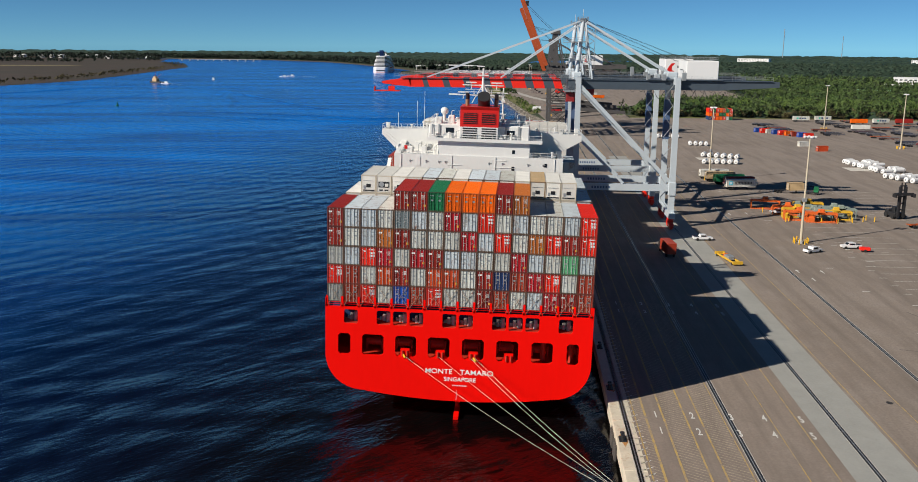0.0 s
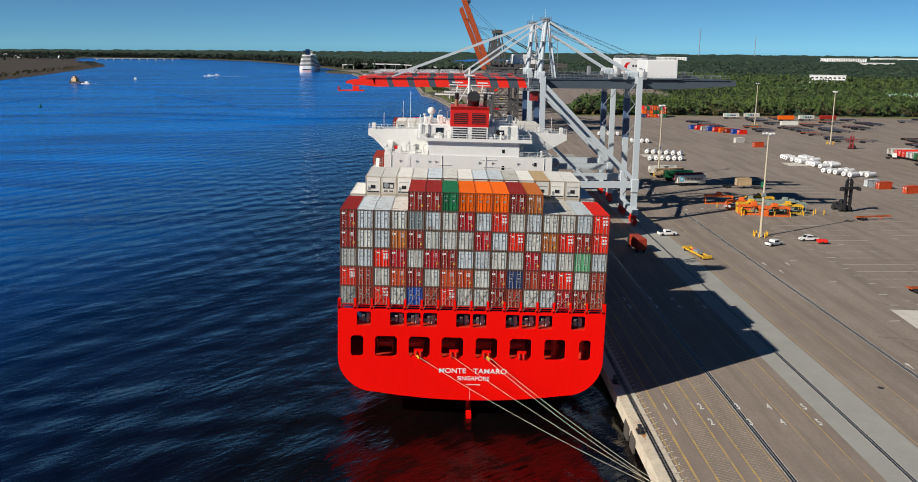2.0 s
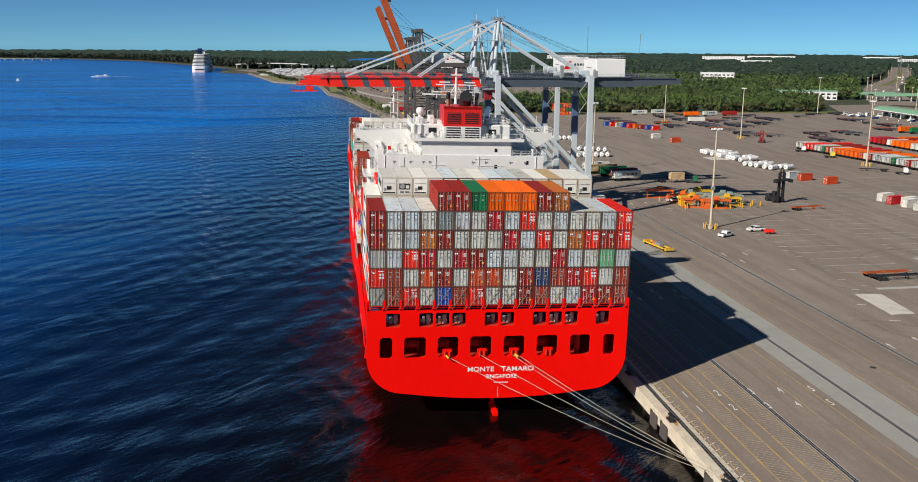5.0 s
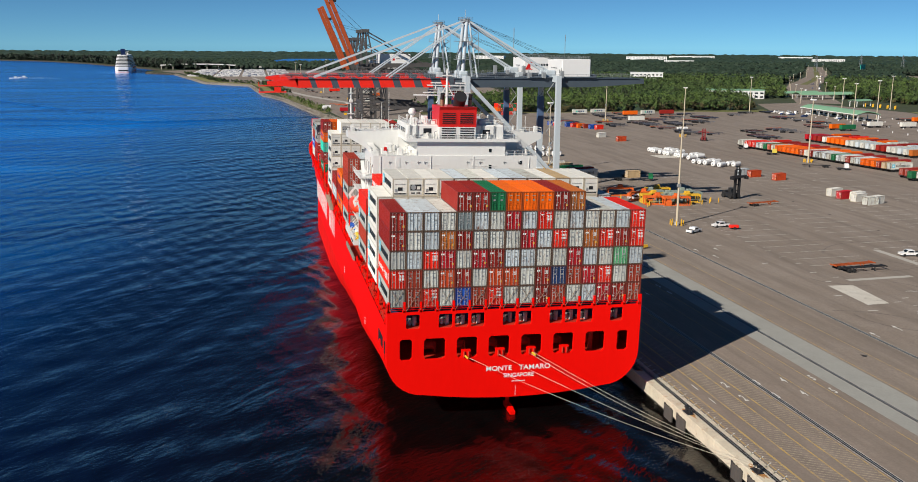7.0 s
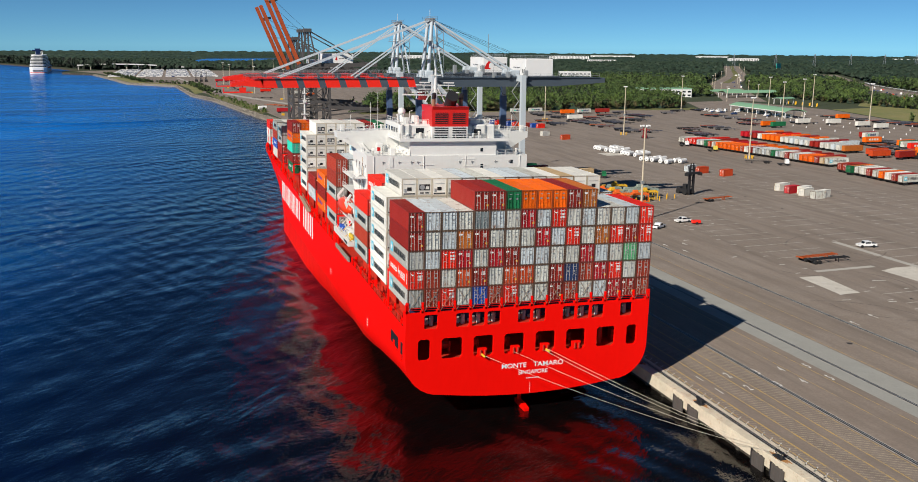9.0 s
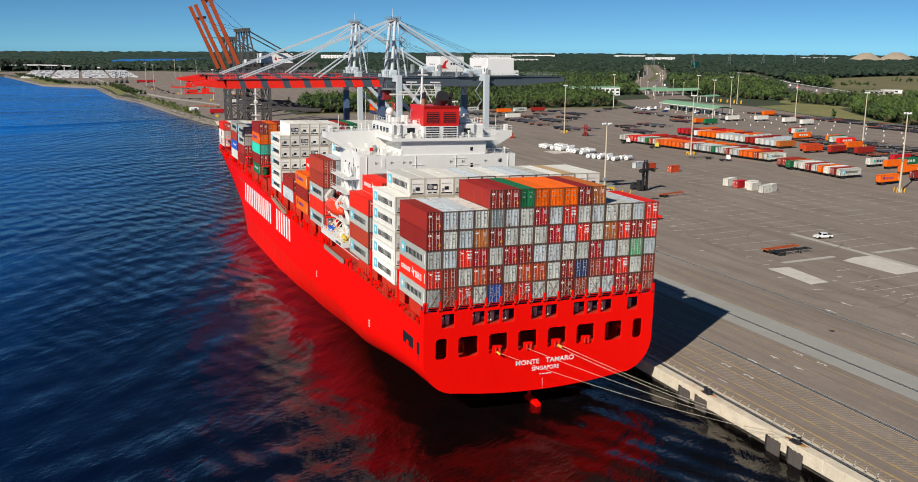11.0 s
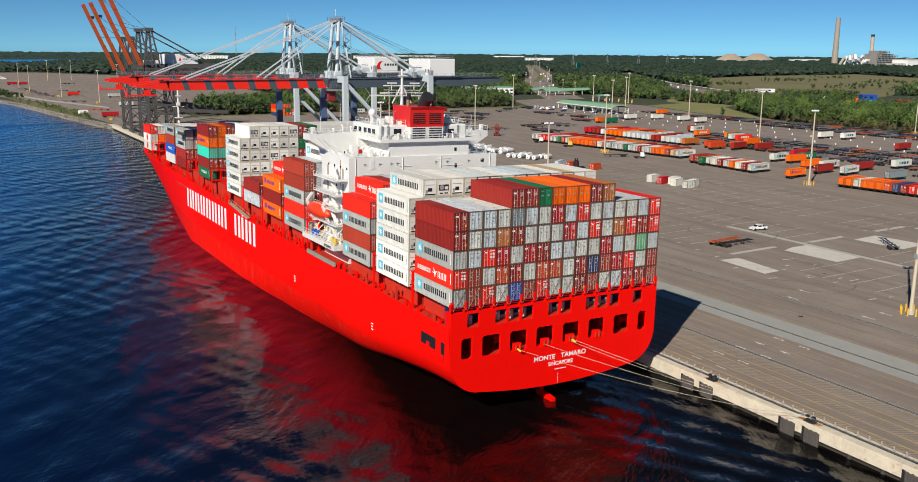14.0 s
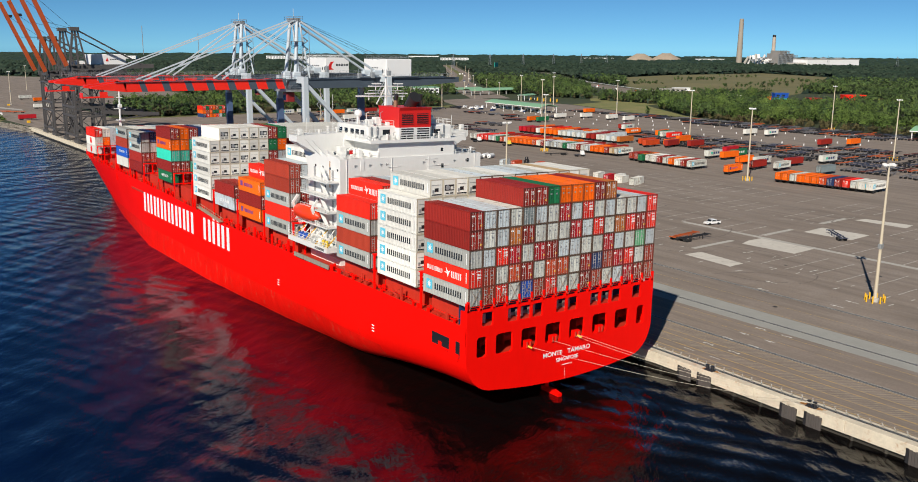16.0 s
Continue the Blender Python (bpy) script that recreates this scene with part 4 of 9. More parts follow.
for x, y, z, w, m_ in ((-19.4, 57, 18.9, 1.0, PAINT["blue"]), (-19.2, 55.3, 18.9, 0.8, PAINT["blue"]), (-19.6, 47.2, 18.9, 0.5, (0.7, 0.5, 0.05)), (-19.5, 46, 18.9, 0.5, (0.7, 0.5, 0.05)), (-19.4, 49.0, 18.9, 0.6, (0.8, 0.8, 0.75)), (-18.4, 46.5, 18.9, 0.6, (0.8, 0.8, 0.75))):
    part("deck_drum", Geo().tube((x, y, z), (x, y, z + 1.1), w / 1.6, 12), mat("drum_paint_%d" % int(y * 10), m_, 0.45), ship)
for i in range(11):
    part("platform_stanchion", Geo().beam((-20.3, 44.6 + i * 1.55, 18.9), (-17.4, 45.2 + i * 1.45, 21.4 + 0.5 * (i % 3)), 0.14), ship_white if i % 3 else yellow_paint, ship)
for i in range(5):
    part("deck_frame", Geo().beam((-17.2, 45 + i * 1.2, 18.9), (-19.6, 45.8 + i * 1.2, 20.4 + 0.3 * (i % 2)), 0.2).beam((-18.2, 45 + i * 1.2, 18.9), (-18.2, 45 + i * 1.2, 21.0), 0.15), ship_white, ship)
# foremast
part("foremast", Geo().tube((0, 252, 16.4), (0, 252, 41), 0.55, 10, 0, 0.3).beam((-2.2, 252, 33), (2.2, 252, 33), 0.3).box((-1.4, 251, 28.5), (1.4, 253, 28.8)).box((-0.9, 251.3, 37), (0.9, 252.7, 37.3)).beam((-1.6, 250.5, 16.4), (0, 252, 29), 0.35).beam((1.6, 250.5, 16.4), (0, 252, 29), 0.35).rbox((-0.7, 251.2, 33.4), (0.7, 252.4, 34.6), 0.1), ship_white, ship, "white foremast")

# drums and gear seen through the upper stern openings
for x0, x1 in WIN_UP:
    part("deck_gear", Geo().tube((x1 - 0.55, 1.6, 14.75), (x1 - 0.55, 1.6, 16.2), 0.32, 10).tube((x1 - 1.25, 1.9, 14.75), (x1 - 1.25, 1.9, 15.8), 0.25, 10).box((x0 + 0.1, 2.3, 14.75), (x1 - 0.1, 2.6, 15.2)), BOX["pale"], ship)
part("stern_back_wall", Geo().box((-19.6, 2.8, 14.76), (19.6, 2.95, 17.9)), BOX["navy"], ship)

# small fittings of the upper decks: vents, pipes, ladders, floodlights
clut = random.Random(21)
for i in range(70):
    deck = clut.choice([(35.3, -15, -8.4, 46.5, 57), (41.3, -9.6, -4.2, 47.5, 58.5), (41.3, 4.2, 9.6, 47.5, 58.5), (38.55, -9.9, -4, 45.9, 47), (38.55, 4, 12, 45.9, 47), (39.2, -20, -10.5, 56.4, 59.2), (39.2, 10.5, 20, 56.4, 59.2), (35.3, 10.4, 15, 46.5, 57)])
    z, x0, x1, y0, y1 = deck
    x, y, h = clut.uniform(x0, x1), clut.uniform(y0, y1), clut.uniform(0.4, 1.5)
    kind = clut.random()
    if kind < 0.4:
        part("deck_vent", Geo().tube((x, y, z), (x, y, z + h), 0.16, 8).tube((x, y, z + h), (x, y, z + h + 0.25), 0.3, 8), ship_white, ship)
    elif kind < 0.7:
        part("deck_box", Geo().rbox((x - 0.4, y - 0.3, z), (x + 0.4, y + 0.3, z + h * 0.7), 0.06), ship_white if clut.random() < 0.7 else steel_grey, ship)
    else:
        part("deck_pipe", Geo().beam((x, y, z), (x, y, z + h * 1.6), 0.1).beam((x, y, z + h * 1.6), (x + 0.6, y, z + h * 1.6 + 0.2), 0.1), ship_white if clut.random() < 0.6 else steel_grey, ship)
for y in (48.5, 50.5, 52.5, 55.0, 57.2):
    part("window", Geo().box((-10.06, y, 39.5), (-9.98, y + 1.3, 40.5)), glass_dark, house, "dark framed window")
for x in (-9.2, -7.9, 5.2, 7.8):
    part("ladder", Geo().beam((x, 47.05, 38.6), (x, 47.05, 41.2), 0.35, 0.08), steel_grey, house)
for y, z in ((47, 33.2), (50, 33.2), (53, 33.2), (56, 33.2), (48, 36.3), (52, 29.5), (55, 26.5), (49, 24)):
    part("porthole", Geo().tube((-16.64, y, z), (-16.58, y, z), 0.28, 10), glass_dark, house)
part("rust_streak", Geo().box((-16.62, 49.9, 29.5), (-16.6, 50.3, 34.6)), mat("rust_streak", (0.42, 0.25, 0.13), 0.6, var=0.5, scale=0.8), house, "rust streak running down the side plating")
for y in (51.0, 54.0, 57.0):
    part("support_bracket", Geo().prism([(-16.5, 35.2), (-19.9, 38.6), (-19.2, 38.6), (-16.5, 36.4)], "y", y - 0.1, y + 0.1), ship_white, ship)

# ---- shipping containers ----
CW, CH, L40, L20 = 2.438, 2.87, 12.19, 6.06


def corrugated(g, a, b, z0, z1, x, depth, pitch, m=0):
    """A trapezoid-ribbed wall in the plane of x, from y = a to b."""
    y, pts = a, []
    while y < b - pitch:
        pts += [(x, y), (x, y + pitch * 0.3), (x + depth, y + pitch * 0.5), (x + depth, y + pitch * 0.8)]
        y += pitch
    pts += [(x, y), (x, b)]
    n = len(pts)
    g.add([(px, py, z0) for px, py in pts] + [(px, py, z1) for px, py in pts], [(i, i + 1, n + i + 1, n + i) for i in range(n - 1)], m)


def shell_meshes(length, material):
    """Side walls, roof and base with front wall, as shared meshes."""
    w, out = CW / 2, []
    for s in (-1, 1):
        g = Geo()
        corrugated(g, 0.12, length - 0.12, 0.16, CH - 0.1, s * (w - 0.03), -s * 0.05, 0.42)
        g.box((s * w - 0.08 * (s > 0), 0.1, 0), (s * w + 0.08 * (s < 0), length, 0.17))
        g.box((s * w - 0.08 * (s > 0), 0.1, CH - 0.11), (s * w + 0.08 * (s < 0), length, CH))
        g.box((s * w - 0.1 * (s > 0), length - 0.14, 0.1), (s * w + 0.1 * (s < 0), length, CH - 0.05))
        out.append(("side_wall", g.mesh("side_wall", material)))
    n, v = int(length / 0.55), []
    for i in range(n):
        y = 0.1 + (length - 0.2) * i / n
        d = (length - 0.2) / n
        v += [(sx * (w - 0.06), y + d * k, CH - 0.01 - 0.03 * (k in (0.5, 0.9))) for k in (0, 0.4, 0.5, 0.9) for sx in (-1, 1)]
    g = Geo().add(v, [(2 * i, 2 * i + 1, 2 * i + 3, 2 * i + 2) for i in range(len(v) // 2 - 1)])
    out.append(("roof", g.mesh("roof", material)))
    out.append(("base_and_front", Geo().box((-w + 0.1, length - 0.1, 0.0), (w - 0.1, length - 0.03, CH - 0.03)).box((-w + 0.1, 0.1, 0.02), (w - 0.1, length - 0.09, 0.1)).mesh("base_and_front", material)))
    return out


def end_frame_mesh(material):
    """Corner posts, header, sill and castings round the door end."""
    g, w = Geo(), CW / 2
    for s in (-1, 1):
        g.box((s * (w + 0.002) - 0.14 * (s > 0), 0, 0), (s * (w + 0.002) + 0.14 * (s < 0), 0.13, CH + 0.005))
        for z in (0, CH - 0.11):
            g.box((s * (w + 0.008) - 0.18 * (s > 0), -0.008, z), (s * (w + 0.008) + 0.18 * (s < 0), 0.18, z + 0.118))
    g.box((-w + 0.13, 0.0, CH - 0.13), (w - 0.13, 0.12, CH)).box((-w + 0.13, 0.0, 0), (w - 0.13, 0.12, 0.15))
    return g.mesh("end_frame", material)


def door_mesh(material, rods, side, style, name):
    """One door leaf with ribs, two locking rods, cams and stickers; side -1 or 1."""
    g, w = Geo(), CW / 2 - 0.14
    x0, x1 = (-w, -0.02) if side < 0 else (0.02, w)
    g.box((x0, 0.09, 0.16), (x1, 0.13, CH - 0.14))
    for i in range(5):
        z = 0.32 + i * 0.48
        g.prism([(0.09, z), (0.072, z + 0.06), (0.072, z + 0.3), (0.09, z + 0.36)], "x", x0 + 0.06, x1 - 0.06)
    for k in (0.27, 0.73):
        x = x0 + (x1 - x0) * k
        g.tube((x, 0.02, 0.1), (x, 0.02, CH - 0.08), 0.035, 6, 1)
        for z in (0.2, 1.0, 1.9, CH - 0.22):
            g.box((x - 0.06, 0.0, z), (x + 0.06, 0.06, z + 0.1), 1)
    xm = (x0 + x1) / 2
    g.box((xm - 0.25, -0.01, 1.15), (xm + 0.05, 0.03, 1.21), 1)
    if style == "company":
        if side > 0:
            for a in (0, 1):
                for c in (0, 1):
                    g.box((x0 + 0.2 + a * 0.42, 0.035, 1.35 + c * 0.45), (x0 + 0.52 + a * 0.42, 0.049, 1.68 + c * 0.45), 2)
            g.box((x0 + 0.1, 0.035, CH - 0.45), (x1 - 0.12, 0.049, CH - 0.33), 2)
        else:
            g.prism([(x0 + 0.1, CH - 0.35), (x0 + 0.5, CH - 0.75), (x1 - 0.15, CH - 0.6), (x0 + 0.5, CH - 0.55)], "y", 0.035, 0.049, 2)
    elif style == "stickers":
        if side > 0:
            g.box((x1 - 0.42, 0.035, 0.62), (x1 - 0.12, 0.049, 0.92), 3)
            for k in range(4):
                g.box((x0 + 0.2, 0.035, 1.75 + 0.16 * k), (x1 - 0.25, 0.049, 1.81 + 0.16 * k), 2)
        else:
            g.box((x0 + 0.12, 0.035, CH - 0.75), (x1 - 0.45, 0.049, CH - 0.5), 2)
            g.box((x0 + 0.2, 0.035, 0.7), (x0 + 0.4, 0.049, 0.9), 2)
    else:
        g.box((x0 + 0.2, 0.035, CH - 0.62), (x1 - 0.3, 0.049, CH - 0.52), 2)
        g.box((x0 + 0.25, 0.035, 1.5), (x1 - 0.4, 0.049, 1.75), 2)
    return g.mesh(name, [material, rods, white_mark if style != "plain" else steel_grey, yellow_paint])


def reefer_end_mesh(variant):
    g, w = Geo(), CW / 2 - 0.14
    g.box((-w, 0.04, 0.17), (w, 0.1, CH - 0.13), 0)
    g.box((-w + 0.1, -0.005, 0.25), (w - 0.1, 0.05, 0.6), 0)
    if variant:
        g.box((-w + 0.2, -0.01, 0.95), (w - 0.2, 0.05, 1.9), 1)
        g.box((-w + 0.35, -0.012, 0.4), (-w + 0.95, 0.0, 0.62), 1).box((w - 0.95, -0.012, 0.4), (w - 0.3, 0.0, 0.62), 1)
        g.tube((-0.35, -0.03, 1.45), (-0.35, 0.03, 1.45), 0.42, 12, 2)
        g.box((0.2, -0.03, 1.1), (0.75, 0.0, 1.6), 0)
    else:
        g.box((-0.35, -0.012, 0.9), (0.35, 0.05, 1.45), 1)
        g.box((-w + 0.12, -0.012, 0.3), (w - 0.12, 0.0, 0.5), 1)
        g.box((-w + 0.2, -0.015, 1.95), (w - 0.2, 0.04, 2.0), 2).box((-w + 0.25, -0.02, 0.65), (-w + 0.6, 0.0, 1.2), 2)
    return g.mesh("cooling_unit", [BOX["white"], dark, steel_grey])


def side_marks(style, length, s):
    """Company mark and lettering as plain shapes on one long side: name, mesh and label of each."""
    x, out = s * (CW / 2 + 0.006), []

    def put(name, shape, material, lift=0.0, label=""):
        g = Geo()
        g.prism([((length - y) if s < 0 else y, z) for y, z in shape], "x", x - 0.01 - lift, x + 0.01 + lift)
        out.append((name, g.mesh(name, material), label))

    def square(y0, y1, z0, z1):
        return [(y0, z0), (y1, z0), (y1, z1), (y0, z1)]

    def comb(y0, count, pitch, wide, z0, z1):
        """A row of letter blocks standing on one thin base line."""
        top = []
        for i in range(count):
            for k, w in ((y0 + i * pitch, wide * 0.3), (y0 + i * pitch + wide * 0.62, wide * 0.3)):
                top += [(k, z0 + 0.03), (k, z1), (k + w, z1), (k + w, z0 + 0.03)]
        return [(y0, z0)] + top[1:-1] + [(y0 + (count - 1) * pitch + wide * 0.92, z0)]

    if style == "star":
        put("mark_square", square(0.9, 2.5, 0.75, 2.3), sky_mark, 0, "sky blue square mark")
        put("mark_star", [(1.7 + (0.62 if i % 2 else 0.26) * math.cos(i * 0.4488), 1.52 + (0.62 if i % 2 else 0.26) * math.sin(i * 0.4488)) for i in range(14)], white_mark, 0.008, "white star")
        put("lettering_bar", comb(3.2, 6, 1.22, 1.02, 1.0, 1.95), black_mark, 0, "dark lettering as plain blocks")
    elif style == "swoosh":
        put("lettering_bar", comb(1.0, 7, 0.62, 0.46, 1.05, 1.75), white_mark, 0, "white lettering as plain blocks")
        put("mark_cross", [(5.6, 1.45), (6.3, 1.5), (6.1, 2.2), (6.7, 1.6), (7.3, 1.9), (6.9, 1.3), (6.6, 0.7), (6.4, 1.25)], white_mark, 0, "white winged mark")
        put("lettering_bar", comb(7.5, 3, 0.95, 0.72, 0.85, 1.85), white_mark, 0, "white lettering as plain blocks")
    elif style == "label":
        put("mark_square", square(1.2, 2.4, 1.1, 2.2), mat_violet, 0, "violet square mark")
        put("lettering_bar", comb(3.2, 6, 0.8, 0.6, 1.2, 1.9), mat_violet, 0, "violet lettering as plain blocks")
    elif style == "disc":
        put("mark_disc", [(length * 0.5 + 1.1 * math.cos(i * 0.3927), 1.45 + 1.1 * math.sin(i * 0.3927)) for i in range(16)], BOX["red"], 0, "red round mark")
    elif style == "four":
        put("lettering_bar", comb(length * 0.3, 4, 1.4, 0.95, 1.2, 1.9), white_mark, 0, "white lettering as plain blocks")
    put("edge_code", square(length - 0.9, length - 0.72, 0.7, 2.3), white_mark)
    return out


mat_violet = mat("violet_marking", (0.16, 0.05, 0.3), 0.5)
rod_mat = mat("zinc_rod", (0.42, 0.38, 0.36), 0.5, 0.3, var=0.2)
rod_dark = mat("dirty_rod", (0.46, 0.47, 0.46), 0.55, 0.2, var=0.3)
MARKS = {}
REEFER_END = [reefer_end_mesh(0), reefer_end_mesh(1)]
WORDS = {"maroon": "dark red", "crimson": "crimson", "red": "bright red", "brown": "brown-red", "orange": "orange", "rust": "rusty orange-brown", "vermilion": "orange-red", "grey": "light grey", "pale": "pale grey",
         "steel": "slate grey", "white": "white", "green": "dark green", "mint": "mint green", "teal": "turquoise", "navy": "navy blue", "blue": "blue", "tan": "tan", "ash": "mid-grey"}
MADE = {}


def container(kind, colour, m, mark="", where="stacked on the ship", group="containers on the ship", length=L40):
    """kind: dry or reefer. The door or cooling end faces -y of its frame."""
    style = {"red": "company", "crimson": "stickers", "maroon": "stickers", "orange": "plain", "rust": "stickers", "vermilion": "stickers", "blue": "plain"}.get(colour, "plain")
    key = (kind, colour, mark, length, where)
    if key in MADE:
        return copy_thing(MADE[key], m)
    long = "forty-foot" if length == L40 else "twenty-foot"
    what = f"{WORDS[colour]} {long} {'refrigerated ' if kind.startswith('reefer') else ''}steel container {where}"
    ob = thing("refrigerated_container" if kind.startswith("reefer") else "shipping_container", what, "container", group, m)
    for nm, me in shell_meshes(length, BOX[colour]):
        part(nm, me, None, ob)
    part("end_frame", end_frame_mesh(BOX_FRAME[colour]), None, ob)
    if kind == "dry":
        rods = BOX[colour] if colour in ("orange", "green") else (rod_dark if colour in ("grey", "pale", "white", "steel", "tan", "mint", "ash") else rod_mat)
        part("door", door_mesh(BOX[colour], rods, -1, style, "door"), None, ob)
        part("door", door_mesh(BOX[colour], rods, 1, style, "door"), None, ob)
    else:
        part("cooling_unit", REEFER_END[kind == "reefer2"], None, ob, "refrigeration unit with dark grilles")
    if mark:
        face = 1 if "yard" in group else -1
        if (mark, length, face) not in MARKS:
            MARKS[mark, length, face] = side_marks(mark, length, face)
        for nm, me, word in MARKS[mark, length, face]:
            part(nm, me, None, ob, word)
    MADE[key] = ob
    return ob


inner_boxes, INNER_SLOT = Geo(), sorted(PAINT)


def stow(bay, col, tier, colour, mark="", kind="dry"):
    if mark == "star" and kind == "dry":
        colour = "ash"
    y, z = BAYS[bay]
    x = -20 + 2.5 * (col - 0.5)
    if col > (16 if bay < 2 else 8 if bay == 2 else 4 if bay < 5 else 3) and not (bay == 6 and col < 9):
        z0 = z + (tier - 1) * (CH + 0.03)
        inner_boxes.box((x - CW / 2, y, z0), (x + CW / 2, y + L40, z0 + CH - 0.03), INNER_SLOT.index(colour))
        for i in range(22):
            inner_boxes.box((x - 1.15, y + 0.1 + i * 0.55, z0 + CH - 0.03), (x + 1.15, y + 0.32 + i * 0.55, z0 + CH), INNER_SLOT.index(colour))
        return None
    jig = random.Random(bay * 1000 + col * 20 + tier)
    return container(kind, colour, SHIP @ pose(x + jig.uniform(-0.02, 0.02), y + jig.uniform(-0.03, 0.03), z + (tier - 1) * (CH + 0.03)), mark)


C = {"M": "maroon", "C": "crimson", "R": "red", "B": "brown", "O": "orange", "U": "rust", "V": "vermilion", "G": "grey", "P": "pale", "S": "steel", "W": "white", "E": "green", "I": "mint", "T": "teal", "N": "navy", "L": "blue", "A": "tan"}
STERN = {6: "    MMEOOOMU    ", 5: "MGGPSGPCGRPGPPGR", 4: "MPGUMPPPCGRPURMR", 3: "GGRCPCMGGPPCGPIG", 2: "RBPVMPVVPMNBCRPB", 1: "PBRPLBRPPMBPGCMB"}
for tier, row in STERN.items():
    for c, k in enumerate(row, 1):
        if k == " ":
            continue
        mark = ""
        if c == 1:
            mark = {3: "star", 2: "swoosh", 1: "star"}.get(tier, "")
        stow(0, c, tier, C[k], mark)
# second bay: refrigerated boxes over the stern rows
for t in range(1, 6):
    stow(1, 1, t, "white", "star", "reefer")
    stow(1, 16, t, "grey")
for c, k in enumerate("WWWWGPWGGPWAWW", 2):
    stow(1, c, 6, C[k], "star" if c == 2 else "", "reefer2" if c in (3, 7) else "reefer")
for c in range(2, 16):
    stow(1, c, 5, "white", "", "reefer")
# third bay, before the accommodation
for t, k, mk in ((1, "grey", "star"), (2, "brown", ""), (3, "grey", "star"), (4, "red", "")):
    stow(2, 1, t, k, mk)
    stow(2, 16, t, k)
for c, k in enumerate("RMGGMGMGGMGGMGG", 2):
    stow(2, c, 5, C[k], "swoosh" if c == 2 else "")
    stow(2, c, 4, "maroon" if c % 2 else "grey")
# bays forward of the accommodation
for t, k, mk in ((1, "grey", "star"), (2, "red", ""), (3, "grey", "star"), (4, "brown", ""), (5, "brown", "")):
    stow(3, 1, t, k, mk)
for t, row in ((1, "BMGMMGMGMGGMGGM"), (2, "MBMGMGMGMBGMGGM"), (3, "MGMMGMGGMGBMGGM"), (4, "GGMGGMGGMGGBGGM"), (5, "GGGMGGMMGGMGMGG")):
    for c, k in enumerate(row, 2):
        if c < 5 or t == 5 or c == 16:
            stow(3, c, t, C[k])
for c in (3, 4):
    stow(3, c, 6, "white", "star" if c == 3 else "", "reefer")
for t, k, mk in ((1, "orange", "label"), (2, "maroon", ""), (3, "orange", "label")):
    stow(4, 1, t, k, mk)
for t, row in ((3, "RGWGMGWGGMGGMGG"), (4, "R  G  MG  W  G ")):
    for c, k in enumerate(row, 2):
        if k != " ":
            stow(4, c, t, C[k], "swoosh" if c == 2 else "")
for t, row in ((1, "GGMGMGMGMGMGMGMG"), (2, "MMGPGMGPMGPGMGPM")):
    for c, k in enumerate(row, 1):
        if t == 2 or c in (1, 16):
            stow(5, c, t, C[k], "four" if (c, t) == (1, 1) else "")
for t in range(1, 6):
    stow(6, 1, t, "white", "star", "reefer")
for t in range(1, 7):
    for c in range(2, 17):
        if t < 6 and 8 < c < 16:
            continue
        k = "white" if c < 7 else {7: "MMMMEM", 8: "GEOGOE"}.get(c, "WWWWWW")[t - 1]
        stow(6, c, t, C.get(k, k), "", ("reefer2" if (c * 7 + t * 3) % 4 == 0 else "reefer") if c < 7 else "dry")
for t, row in ((1, "MGMGMEMGMOMGMGME"), (2, "GMEMGMOMEMGMOMGM")):
    for c, k in enumerate(row, 1):
        if c > 2 and (t == 2 or c == 16):
            stow(7, c, t, C[k])
for t, row in ((1, "EBGMOGMEGMOMGMGM"), (2, "MMTMOGMOMEMGMOMG"), (3, "TTMGMOMEMGMOMGMG"), (4, "OOTMGMOMEMGMOMGM"), (5, "MOMNGMOMEUGMOMGW")):
    for c, k in enumerate(row, 1):
        if c < 5 or t == 5 or c == 16:
            stow(8, c, t, C[k], {(1, 1): "four", (1, 4): "label"}.get((c, t), ""))
for t, row in ((1, "  BGMMGMGMGMGMM "), (2, "  MRGMMGMGMMGMG "), (3, "  RMMGMGMGMGGMG "), (4, "    GMUMWAWGMGM ")):
    for c, k in enumerate(row, 1):
        if k != " " and (c < 5 or t == 4 or c == 15):
            stow(9, c, t, C[k])
for t, row in ((1, "MMMGMMGMGMGMGMMG"), (2, "MBGMGMMGMGMMGMGM"), (3, "PPMMGMGMGMGGMGGM"), (4, "PNMGMUMWAWGMGMGU")):
    for c, k in enumerate(row, 1):
        if c < 4 or t == 4 or c == 16:
            stow(10, c, t, C[k], "star" if (c, t) in ((1, 3), (1, 4)) else "")
for t, row in ((1, "WPGMGMGMGMGMGMGM"), (2, "LLMGMGMGMGMGMGMG"), (3, "BBMMGMGMGMGMGGMM"), (4, "PPWWGMGAWGWMGMGA")):
    for c, k in enumerate(row, 1):
        if c < 4 or t == 4 or c == 16:
            stow(11, c, t, C[k], {(1, 4): "star", (1, 2): "four"}.get((c, t), ""))
for t, row in ((1, "   MGMGMGMGMGM  "), (2, "   WGAWGMOWGMG  "), (3, "     AAWG       ")):
    for c, k in enumerate(row, 1):
        if k != " ":
            stow(12, c, t, C[k])
